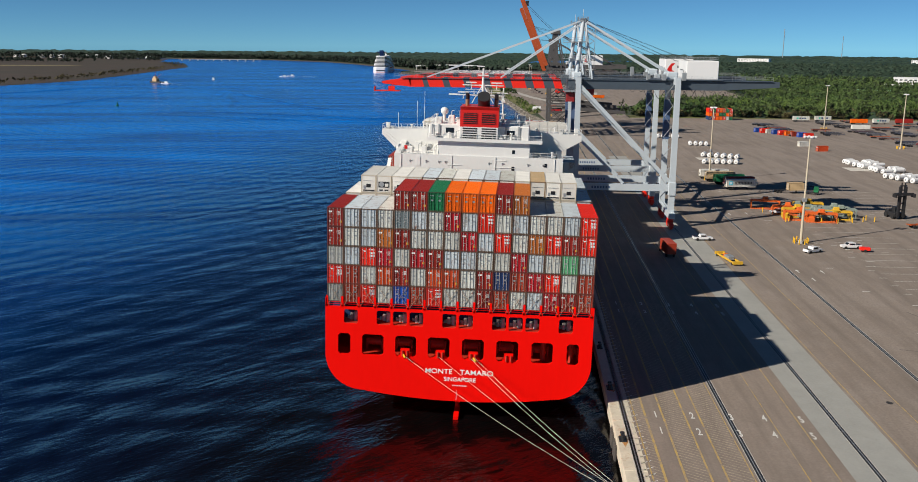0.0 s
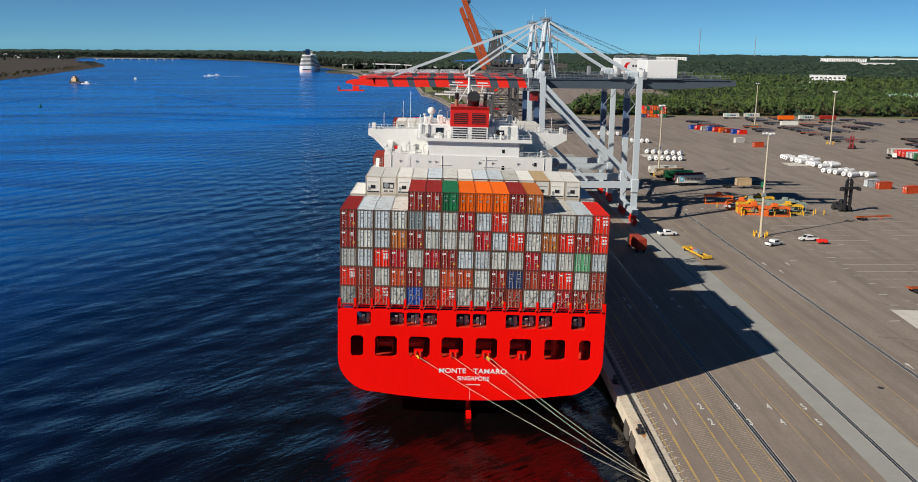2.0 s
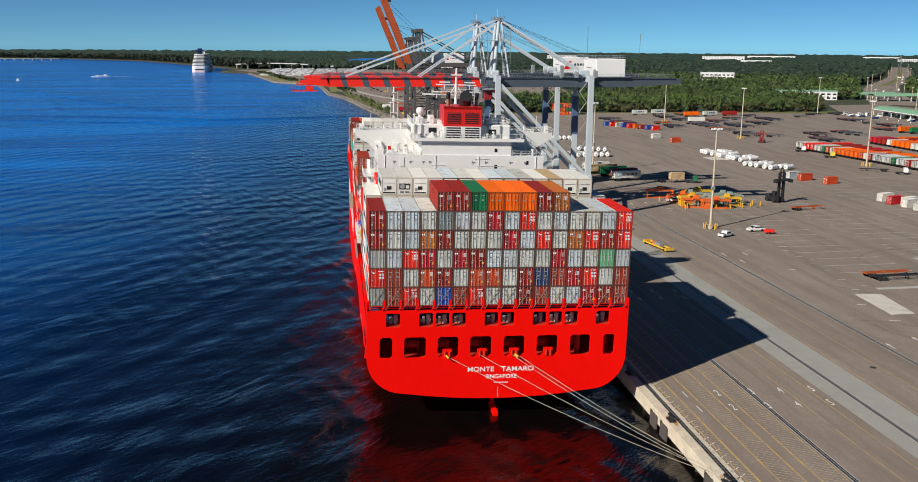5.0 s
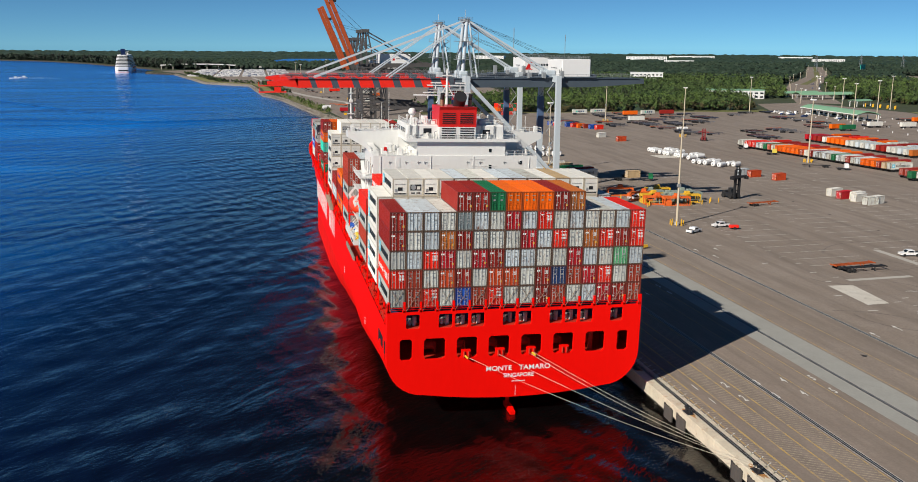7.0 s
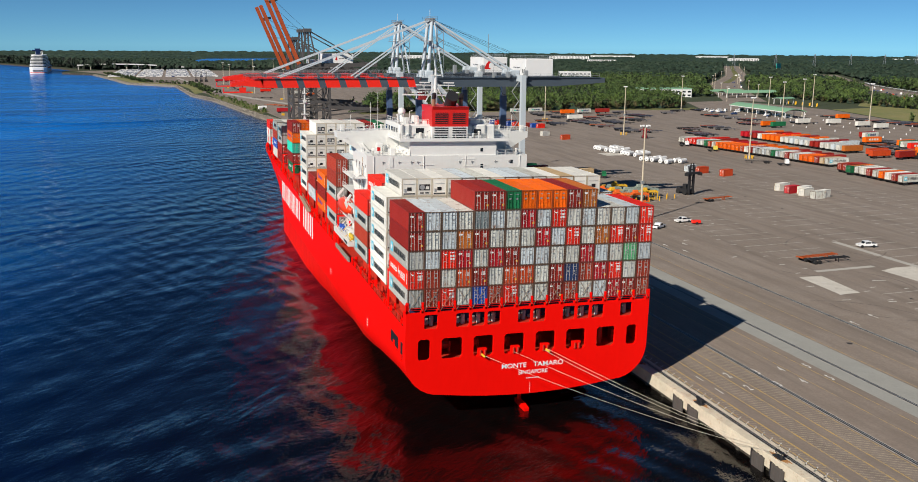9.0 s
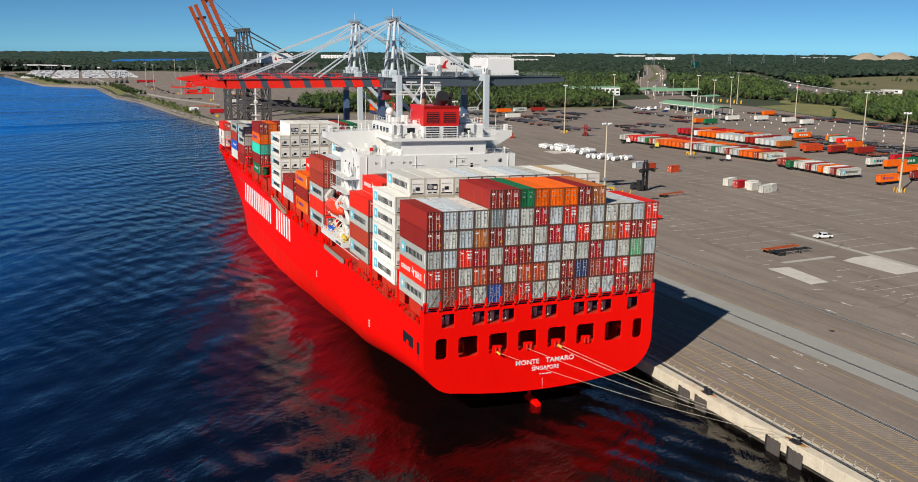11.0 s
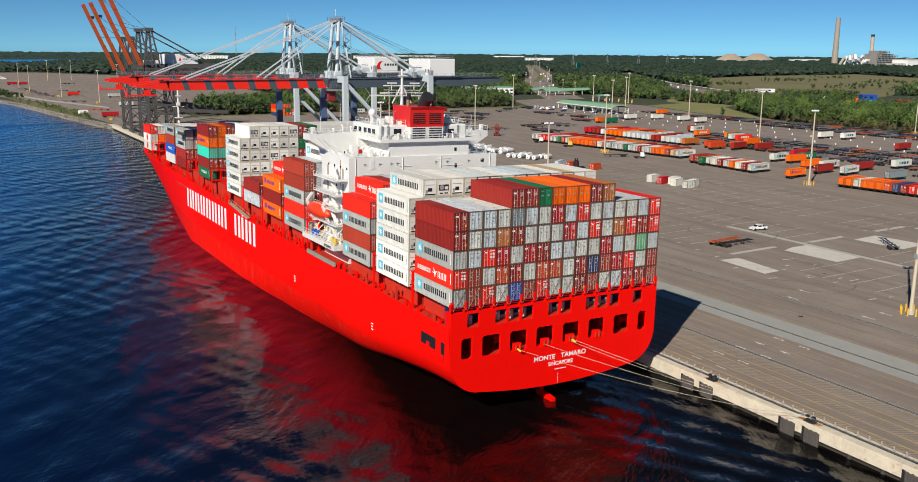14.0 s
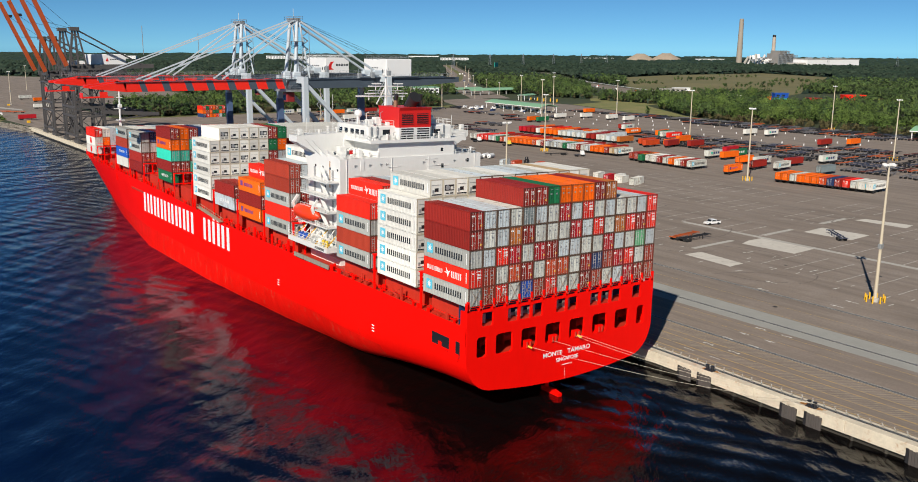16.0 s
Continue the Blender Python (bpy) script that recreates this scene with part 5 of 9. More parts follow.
for t, row in ((1, " WMGMGMGMGMGMGW "), (2, " WOGMGMGMGMGMOR "), (3, " RWGWAWGMWGWMGW ")):
    for c, k in enumerate(row, 1):
        if k != " " and (c < 5 or t == 3 or c == 15):
            stow(13, c, t, C[k], "disc" if c == 2 and t < 3 else "")
solid("inner_containers", inner_boxes, [BOX[k] for k in INNER_SLOT], "coloured containers in the inner rows of the ship", "containers", m=SHIP, kind="stuff")
# crossed lashing rods on the lowest tier at the stern
lash_mat = mat("rusty_rod", (0.34, 0.24, 0.17), 0.6, 0.2)
lash = thing("lashing_rods", "crossed rusty lashing rods over a container end", "lashing", "lashings at the stern")
part("rod", Geo().beam((-1.1, -0.06, -0.4), (0.95, -0.05, CH - 0.1), 0.05), lash_mat, lash)
part("rod", Geo().beam((1.1, -0.1, -0.4), (-0.95, -0.09, CH - 0.1), 0.05), lash_mat, lash)
lash.matrix_basis = SHIP @ pose(-18.75, -0.04, 18.0)
for c in range(2, 17):
    copy_thing(lash, SHIP @ pose(-20 + 2.5 * (c - 0.5), -0.04, 18.0))

# ---- ship-to-shore cranes ----
def bogie(y, x):
    g = Geo().rbox((x - 0.7, y - 3.2, 1.1), (x + 0.7, y + 3.2, 2.0), 0.15).rbox((x - 0.9, y - 1.2, 1.9), (x + 0.9, y + 1.2, 3.4), 0.2)
    for k in (-2.6, -1.2, 1.2, 2.6):
        g.tube((x - 0.35, y + k, 0.5), (x + 0.35, y + k, 0.5), 0.48, 12)
        g.box((x - 0.6, y + k - 0.5, 0.5), (x + 0.6, y + k + 0.5, 1.2))
    return g


def gantry_crane(m, second):
    """Frame: origin on the quay between the near waterside rail and the crane's middle; x inland, boom towards -x."""
    ob = thing("gantry_crane", "pale gantry crane with a red striped boom and white house", "crane", "pale gantry cranes", m)
    W, B, H = 0.0, 29.3, 44.0
    for x in (W, B):
        for y in (-9, 9):
            col = crane_pale
            part("leg", Geo().prism([(x - 0.9, 4.5), (x + 0.9, 4.5), (x + 0.75, H + 1.2), (x - 0.75, H + 1.2)], "y", y - 0.75, y + 0.75), col, ob)
            if y > 0:
                part("leg_panel", Geo().box((x - 0.97, y - 0.8, 25.5), (x + 0.97, y + 0.8, 38)), crane_blue, ob, "slate blue band on the leg")
            part("bogie", bogie(y, x), boom_red, ob, "red wheel bogie on the rail")
            part("leg_collar", Geo().rbox((x - 1.2, y - 1.1, 10.2), (x + 1.2, y + 1.1, 14.2), 0.2), crane_pale, ob)
        part("sill_beam", Geo().box((x - 0.9, -12, 3.3), (x + 0.9, 12, 5.0)), crane_pale, ob)
        part("upper_tie", Geo().box((x - 0.7, -9, H - 0.8), (x + 0.7, 9, H + 1.2)), crane_pale, ob)
    for y in (-9, 9):
        part("portal_beam", Geo().box((W + 0.9, y - 0.7, 11.4), (B - 0.9, y + 0.7, 13.4)), crane_pale, ob)
        part("diagonal_brace", Geo().beam((W + 0.7, y, H - 1.5), (B - 0.6, y, 14.0), 1.1), crane_pale, ob)
        part("diagonal_brace", Geo().beam((W + 0.7, y + (0.0), 27), (W + 14.5, y, 13.6), 0.8), crane_pale, ob)
        g = Geo()
        for i in range(7):
            g.box((5 + i * 0.85, y - 0.72, 12.0), (5.5 + i * 0.85, y - 0.7, 12.7))
        part("beam_lettering", g, crane_blue, ob)
    # boom and girder: two boxes side by side
    for y in (-3.6, 3.6):
        z0, z1 = 41.6, 44.4
        tipx = -60.0
        part("boom_nose", Geo().prism([(tipx, 42.6), (tipx, 43.2), (tipx + 9, z1), (tipx + 9, z0)], "y", y - 1.0, y + 1.0), boom_red, ob, "red tapered boom nose")
        x = tipx + 9
        pattern = [(4.2, 1), (1.6, 0), (4.6, 1), (2.0, 0), (4.4, 1), (2.0, 0), (4.2, 1), (2.0, 0), (4.2, 1), (2.2, 0), (4.2, 1), (2.4, 0), (3.2, 1), (3.0, 0), (2.4, 1)]
        for ln, redp in pattern:
            x1 = min(x + ln, -3)
            if x1 > x:
                sl = 0.9
                part("boom_panel", Geo().prism([(x, z0), (x1, z0), (x1 - sl, z1), (x - sl, z1)], "y", y - 1.0, y + 1.0), boom_red if redp else boom_grey, ob)
            x = x1
        part("main_girder", Geo().box((-3, y - 1.05, 41.5), (42, y + 1.05, 44.4)), boom_grey, ob, "dark grey main girder")
        part("rear_girder", Geo().prism([(42, 41.5), (60, 42.6), (60, 44.2), (42, 44.4)], "y", y - 1.0, y + 1.0), boom_grey, ob)
        r = railing([(tipx + 4, y * 1.28), (58, y * 1.28)], 44.4, 1.1, 3.0)
        part("walkway_rail", r, steel_grey, ob)
        part("walkway", Geo().box((tipx + 6, y * 1.28 - 0.4, 44.2), (58, y * 1.28 + 0.4, 44.3)), boom_grey, ob)
    for x in range(-54, 60, 9):
        part("girder_tie", Geo().box((x, -2.6, 42.4), (x + 0.8, 2.6, 43.6)), boom_red if x < -20 else boom_grey, ob)
    # festoon loops under the rear girder
    for x in range(20, 56, 3):
        g = Geo()
        pts = [(x + 3 * k / 6, -4.8, 41.3 - 2.4 * math.sin(math.pi * k / 6)) for k in range(7)]
        for p, q in zip(pts, pts[1:]):
            g.beam(p, q, 0.12)
        part("cable_loop", g, black_metal, ob)
    # apex frame
    ax, az = 1.2, 62.0
    for y in (-3.4, 3.4):
        part("mast_leg", Geo().tube((-0.4, y, 44.4), (ax, y * 0.7, az), 0.62, 12, 0, 0.5), crane_pale, ob, smooth=True)
        part("mast_leg", Geo().beam((4.4, y, 44.6), (ax + 0.6, y * 0.7, az), 0.45), crane_pale, ob)
        part("mast_foot", Geo().rbox((-1.5, y - 0.95, 44.4), (1.3, y + 0.95, 46.6), 0.35), crane_pale, ob)
        part("fore_stay", Geo().beam((ax, y * 0.7, az), (-46, y, 44.6), 0.42, 0.36), crane_pale, ob)
        part("fore_stay", Geo().beam((ax, y * 0.7, az - 0.7), (-23.5, y, 44.6), 0.42, 0.36), crane_pale, ob)
        part("back_stay", Geo().beam((ax, y * 0.7, az), (28.5, y, 46.0), 0.62, 0.6), crane_pale, ob)
        part("hoist_cable", Geo().beam((ax, y * 0.5, az + 0.3), (30, y * 0.5, 50), 0.07).beam((ax, y * 0.4, az + 0.3), (34, y * 0.5, 50), 0.07), black_metal, ob)
        part("stay_bracket", Geo().rbox((26.8, y - 0.9, 44.4), (30, y + 0.9, 46.8), 0.3), crane_pale, ob)
    part("apex_head", Geo().rbox((ax - 1.0, -2.9, az - 0.5), (ax + 1.0, 2.9, az + 0.5), 0.25), steel_grey, ob, "grey sheave head at the apex")
    part("apex_rail", railing([(ax - 1.5, -3.1), (ax + 1.5, -3.1), (ax + 1.5, 3.1), (ax - 1.5, 3.1), (ax - 1.5, -3.1)], az - 0.2, 1.1), steel_grey, ob)
    part("apex_mast", Geo().tube((ax, 0, az + 0.8), (ax, 0, az + 3.2), 0.08, 6), crane_pale, ob)
    for z in (50, 55.5):
        part("mast_platform", Geo().box((-3.0, -4.6, z), (2.4, -2.6, z + 0.15)), steel_grey, ob)
        part("platform_rail", railing([(-3.0, -4.5), (2.4, -4.5), (2.4, -2.7)], z + 0.15, 1.1), steel_grey, ob)
        part("mast_ladder", Geo().beam((-2.4, -3.6, z - 5.5), (-1.4, -3.6, z), 0.5, 0.08), steel_grey, ob)
    for i in range(12):
        k = i / 12
        part("stair_flight", Geo().beam((2.6 + (i % 2) * 2.0, -2.4, 44.5 + 15 * k), (4.6 - (i % 2) * 2.0, -2.4, 45.75 + 15 * k), 0.6, 0.14), steel_grey, ob)
    for x in (2.4, 4.8):
        part("stair_post", Geo().beam((x, -2.9, 44.5), (x, -2.9, 59.5), 0.14), steel_grey, ob)
    # machinery house
    hx, ya, yb = 32.7, -2.3, 12.6
    hs = part("machinery_house", Geo().rbox((hx, ya, 44.75), (42.3, yb, 50.2), 0.15), house_white, ob, "white windowless machinery house")
    part("house_base", Geo().box((21, -5.4, 44.4), (43, 7, 44.75)).box((31.5, 7, 44.4), (43, 13.2, 44.75)), boom_grey, ob)
    part("roof_rail", railing([(hx + 0.1, ya + 0.1), (42.2, ya + 0.1), (42.2, yb - 0.1), (hx + 0.1, yb - 0.1), (hx + 0.1, ya + 0.1)], 50.2, 1.0, 1.6), steel_grey, ob)
    g = Geo()
    if second:
        g.prism([(33.0, 45.9), (36.0, 45.9), (35.0, 46.5), (35.1, 47.7), (36.2, 48.9), (34.7, 48.7), (33.8, 47.3)], "y", ya - 0.03, ya, 0)
        for i in range(5):
            g.box((36.9 + i * 1.05, ya - 0.03, 47.2), (37.6 + i * 1.05, ya, 48.0), 1)
    for i in range(4):
        g.box((hx - 0.03, 3.2 + i * 1.5, 47.2), (hx, 4.2 + i * 1.5, 47.5), 1)
    for y in (0.2, -1.4):
        g.box((hx - 0.03, y - 0.35, 45.8), (hx, y + 0.35, 46.9), 1)
    part("house_mark", g, [funnel_red, black_mark], hs, "red mark and dark bars on the house wall")
    part("house_fan", Geo().box((40.0, yb, 46.4), (41.0, yb + 0.12, 47.4)), steel_grey, hs)
    for x, y in ((20.5, -4.8), (31, -5.4), (25, -5.3)):
        part("girder_equipment", Geo().rbox((x, y - 0.5, 44.4), (x + 1.2, y + 0.8, 44.4 + rnd.uniform(1.2, 3.4)), 0.1).beam((x, y, 44.5), (x + 0.4, y, 47.6), 0.12), steel_grey, ob)
    # trolley, operator's cab and spreader head block
    tx = 8.0 if second else -1.0
    part("trolley", Geo().box((tx - 3, -4.5, 40.6), (tx + 3, 4.5, 41.4)), steel_grey, ob)
    part("trolley_rail", railing([(tx - 3.4, -4.9), (tx + 3.4, -4.9)], 41.2, 1.2), steel_grey, ob)
    cab = part("operator_cab", Geo().rbox((tx - 2.4, -3.2, 37.6), (tx + 0.4, -0.6, 40.4), 0.25), mat("cab_dark_red" + ("_b" if second else ""), (0.25, 0.02, 0.02), 0.4), ob, "dark red operator's cab")
    part("cab_window", Geo().box((tx - 2.45, -2.9, 38.0), (tx - 2.38, -0.9, 39.6)), glass_dark, cab)
    part("head_platform", Geo().box((-62.5, -4.6, 40.2), (-54.5, -1.8, 40.5)).box((-62.5, -4.6, 40.5), (-62.3, -1.8, 41.6)).box((-58, -4.6, 40.5), (-56, -4.4, 41.8)).beam((-57, -3.4, 40.4), (-57, -3.4, 42.2), 0.3), boom_red, ob, "red maintenance platform at the boom tip")
    for k in range(6):
        z = 6 + k * 6.2
        part("leg_stair", Geo().beam((B - 0.9, -7.6, z), (B - 3.2, -7.6, z + 3.1), 0.6, 0.1).beam((B - 3.2, -7.6, z + 3.1), (B - 0.9, -7.6, z + 6.2), 0.6, 0.1), steel_grey, ob)
    return ob


gantry_crane(pose(24.9, 153, QUAY + 0.012), False)
gantry_crane(pose(24.9, 195.5, QUAY + 0.012), True)


def lattice_crane(m, lean, drop, reach):
    """An older dark crane, its two boom girders raised."""
    ob = thing("old_gantry_crane", "old dark lattice gantry crane with rust-orange booms raised", "crane", "old cranes", m)
    H, W = 42 - drop, 15.0
    for x in (0, 15.4):
        for y in (-W, -W + 5, W - 5, W):
            part("leg", Geo().beam((x, y, 1.0), (x, y * 0.97, H), 1.0), old_crane, ob)
        for y in (-W + 2, W - 2):
            part("bogie", Geo().box((x - 0.8, y - 5, 0.06), (x + 0.8, y + 5, 1.7)), old_crane, ob)
        for z in (4, 15, 20, 32, H - 1):
            part("cross_tie", Geo().beam((x, -W, z), (x, W, z), 1.1), old_crane, ob)
        for k in range(6):
            y0 = -W + k * 5
            part("tie_brace", Geo().beam((x, y0, 15), (x, y0 + 5, 20), 0.4).beam((x, y0, H - 1), (x, y0 + 5, H - 6), 0.4), old_crane, ob)
        for z0, z1 in ((4, 15), (20, 32), (32, H - 1)):
            part("brace", Geo().beam((x, -W + 5, z0), (x, W - 5, z1), 0.5), old_crane, ob)
            part("brace", Geo().beam((x, W - 5, z0), (x, -W + 5, z1), 0.5), old_crane, ob)
            for s in (-1, 1):
                part("brace", Geo().beam((x, s * W, z0), (x, s * (W - 5), z1), 0.35), old_crane, ob)
    for y in (-W, W):
        for z in (4, 15, 20, 32, H - 1):
            part("side_tie", Geo().beam((0, y, z), (15.4, y, z), 0.9), old_crane, ob)
        for z0, z1 in ((1.6, 15), (20, 32), (32, H)):
            part("brace", Geo().beam((0, y, z0), (15.4, y, z1), 0.5).beam((15.4, y, z0), (0, y, z1), 0.4), old_crane, ob)
        part("portal_truss", Geo().beam((15, y, 17), (46, y, 15), 1.2, 2.0).beam((15, y, 12), (46, y, 15), 0.8), old_crane, ob)
        part("rear_girder", Geo().beam((-2, y * 0.7, H - 0.4), (46, y * 0.7, H + 0.6), 1.4, 2.4), old_crane, ob)
        for k in range(8):
            part("girder_brace", Geo().beam((-2 + k * 6, y * 0.7, H - 1.4), (1 + k * 6, y * 0.7, H - 5), 0.4).beam((1 + k * 6, y * 0.7, H - 5), (4 + k * 6, y * 0.7, H - 1.4), 0.4), old_crane, ob)
        part("lower_chord", Geo().beam((-2, y * 0.7, H - 5), (46, y * 0.7, H - 5), 0.7), old_crane, ob)
        for x0, w in ((-1, 1.1), (3.5, 1.0), (8, 0.8)):
            part("mast", Geo().beam((x0, y * 0.95, H), (2.0 + x0 * 0.25, y * 0.95, H + 21), w), old_crane, ob)
        part("mast_head", Geo().rbox((0, y * 0.95 - 1.4, H + 20), (5, y * 0.95 + 1.4, H + 22), 0.2), old_crane, ob)
        for z in (5, 10, 15):
            part("mast_brace", Geo().beam((-0.5 + z * 0.1, y * 0.95, H + z), (7.5 - z * 0.25, y * 0.95, H + z + 3), 0.4).beam((-0.5 + z * 0.1, y * 0.95, H + z), (7.5 - z * 0.25, y * 0.95, H + z), 0.35), old_crane, ob)
        for dy in (-0.9, 0.9):
            part("back_stay", Geo().beam((3.0, y * 0.95 + dy, H + 21), (38, y * 0.7 + dy, H + 2), 0.55), old_crane, ob)
        sn, cs = math.sin(lean), math.cos(lean)
        tip = (-3 - reach * sn, y, H + 1 + reach * cs)
        boom = part("raised_boom", Geo().beam((-3, y, H + 1), tip, 1.7, 2.2), old_boom, ob, "raised rust-orange boom girder")
        for k in range(7):
            u = 0.06 + k * 0.15
            c = Vector((-3 - reach * sn * u, y, H + 1 + reach * cs * u))
            part("boom_stiffener", Geo().beam(c - Vector((0, 0.95, 0)), c + Vector((0, 0.95, 0)), 2.35, 0.25), old_boom, boom)
        part("boom_walkway", Geo().beam((-1.6, y + 1.1, H + 2), (tip[0] + 1.4, y + 1.1, tip[2] - 1), 0.5, 0.15), black_metal, boom)
        part("sheave_bracket", Geo().rbox((-3 - reach * sn * 0.8 + 0.8, y - 0.7, H + 1 + reach * cs * 0.8 - 0.6), (-3 - reach * sn * 0.8 + 3.0, y + 0.7, H + 1 + reach * cs * 0.8 + 1.0), 0.2), black_metal, boom)
        for du in (0.5, 0.8):
            part("boom_cable", Geo().beam((2, y * 0.95, H + 21), (-2 - reach * sn * du, y, H + 1 + reach * cs * du), 0.16), black_metal, ob)
    hs = part("machinery_house", Geo().rbox((12, -5.5, H + 1.5), (32, 6, H + 7.2), 0.2), house_white, ob, "white machinery house")
    part("house_deck", Geo().box((9, -8, H + 0.9), (36, 8, H + 1.5)), old_crane, ob)
    part("house_mark", Geo().prism([(20.5, H + 3.2), (22.2, H + 3.2), (21.4, H + 5.6)], "y", -5.53, -5.5, 0), funnel_red, hs)
    for i in range(5):
        part("house_letter_bar", Geo().box((23 + i * 0.9, -5.53, H + 4), (23.6 + i * 0.9, -5.5, H + 4.6)), black_mark, hs)
    return ob


lattice_crane(pose(24.9, 446, QUAY + 0.012), radians(21.5), 0, 50)
lattice_crane(pose(24.9, 501, QUAY + 0.012), radians(22.0), 4.5, 44)

# ---- mooring lines from the stern to the quay bollards ----
for x0, z0, y1, sag in ((-8.2, 10.1, -30.6, 0.9), (-2.8, 10.1, -30.2, 0.7), (2.2, 10.0, -30.9, 0.8), (2.7, 10.2, -29.8, 0.6)):
    p = SHIP @ Vector((x0, -0.25, z0))
    q = Vector((23.6, y1, QUAY + 0.75))
    cv = bpy.data.curves.new("mooring_line", "CURVE")
    cv.dimensions, cv.bevel_depth, cv.bevel_resolution = "3D", 0.022, 2
    sp = cv.splines.new("POLY")
    sp.points.add(24)
    for i in range(25):
        u = i / 24
        v = p.lerp(q, u)
        sp.points[i].co = (v.x, v.y, v.z - sag * 4 * u * (1 - u), 1)
    cv.materials.append(rope_mat)
    o = new("mooring_line", cv)
    me = bpy.data.meshes.new_from_object(o.evaluated_get(bpy.context.evaluated_depsgraph_get()))
    bpy.data.objects.remove(o)
    tagged(new("mooring_line", me), "pale mooring rope from the stern to a quay bollard", "rope", "mooring lines")
for x in (-8.2, 2.5):
    solid("chafing_sleeve", Geo().tube(SHIP @ Vector((x, -0.2, 10.15)), SHIP @ Vector((x + 0.35, -0.85, 9.87)), 0.16, 8), yellow_paint, "yellow chafing sleeve on a mooring rope", "sleeve", "rope sleeves")

# ---- painted markings ----
def stripe(g, p, q, w, z=0.012):
    p, q = Vector((*p, 0)), Vector((*q, 0))
    s = (q - p).normalized().cross(Vector((0, 0, 1))) * (w / 2)
    return g.add([(v.x, v.y, QUAY + z) for v in (p - s, p + s, q + s, q - s)], [(0, 1, 2, 3)])


lad = Geo()
for i in range(80):
    y = -90 + i * 1.9
    stripe(lad, (25.4, y), (26.9, y + 1.1), 0.17)
part("safety_ladder_marking", lad, paint_line, apron, "white ladder hatching along the crane rail")
for x, w in ((26.4, 0.2), (28.0, 0.34), (30.6, 0.3), (33.9, 0.26), (36.0, 0.26), (39.4, 0.16), (46.4, 0.13), (50.3, 0.16)):
    part("yellow_line", stripe(Geo(), (x, -400), (x, 400), w), paint_gold, apron)
for x in (61.8, 68.0):
    part("yellow_line", stripe(Geo(), (x, -400), (x, 400), 0.15), paint_gold, yard)
for x0, x1, y0, y1 in ((26.5, 27.8, -110, 60), (30.7, 33.8, -110, 60), (36.1, 39.3, -110, 60)):
    h = Geo()
    y = y0
    while y < y1:
        stripe(h, (x0, y), (x1, y - 0.62 * (x1 - x0)), 0.11)
        y += 0.85
    part("hatching", h, paint_faded, apron, "worn cream diagonal hatching")


def floor_digit(d, x, y, parent):
    c = bpy.data.curves.new("lane_number", "FONT")
    c.body, c.size, c.align_x, c.align_y, c.offset = d, 2.7, "CENTER", "CENTER", 0.05
    c.materials.append(paint_line)
    o = new("lane_number", c)
    me = bpy.data.meshes.new_from_object(o.evaluated_get(bpy.context.evaluated_depsgraph_get()))
    bpy.data.objects.remove(o)
    ob = part("lane_number", me, None, parent, "white lane number painted on the asphalt")
    ob.matrix_basis = pose(x, y, QUAY + 0.016) @ Matrix.Diagonal((0.5, 1.2, 1, 1))


for d, x in zip("12345", (29.6, 35.0, 40.75, 45.6, 51.0)):
    for y in (-1.2, -7.0, -61.2, -67, 58.8, 53):
        floor_digit(d, x, y, apron)
pl = random.Random(11)
for x0, x1 in ((98, 117), (127.8, 145), (161, 180), (190, 207)):
    for k in range(-9, 31):
        y = 4.0 + 7.3 * k
        if 36 < y < 51 or (x0 == 190 and y < 20) or pl.random() < 0.08:
            continue
        a_, b_ = x0 + pl.uniform(-0.6, 0.6), x1 + pl.uniform(-1, 1)
        part("bay_line", stripe(Geo(), (a_, y), (b_, y + 0.5 + pl.uniform(-0.2, 0.2)), 0.22), bay_paint, yard)
        if pl.random() < 0.7:
            part("bay_tick", stripe(Geo(), (a_ - 2.2, y + 3), (a_ - 0.4, y + 3.1), 0.3), bay_paint, yard)
part("joint_strip", stripe(Geo(), (126.6, 83), (126.2, -90), 2.0, 0.008), concrete, yard, "pale concrete joint strip")
for x0, x1, y in ((129.7, 145, 55), (160.5, 176, 56), (98, 116, 55)):
    part("joint_strip", stripe(Geo(), (x0, y), (x1, y + 0.5), 1.7, 0.008), concrete, yard, "pale concrete joint strip")
for i in range(60):
    x, y = pl.uniform(84, 110), pl.uniform(-60, 280)
    part("paint_dash", stripe(Geo(), (x, y), (x + pl.uniform(1.2, 2.6), y + pl.uniform(-0.5, 0.5)), 0.3), paint_line, yard)
for x, y in ((78.3, -0.6), (84.0, -0.6), (76.8, 17.1), (84, 20), (77.5, 92), (83.5, 92), (79, 84), (78, 170), (84, 172)):
    a = Geo().add([(x - 0.12, y - 1.6, QUAY + 0.012), (x + 0.12, y - 1.6, QUAY + 0.012), (x + 0.12, y + 0.4, QUAY + 0.012), (x + 0.45, y + 0.4, QUAY + 0.012), (x, y + 1.7, QUAY + 0.012), (x - 0.45, y + 0.4, QUAY + 0.012), (x - 0.12, y + 0.4, QUAY + 0.012)], [(0, 1, 2, 3, 4, 5, 6)])
    part("arrow_marking", a, paint_line, yard)
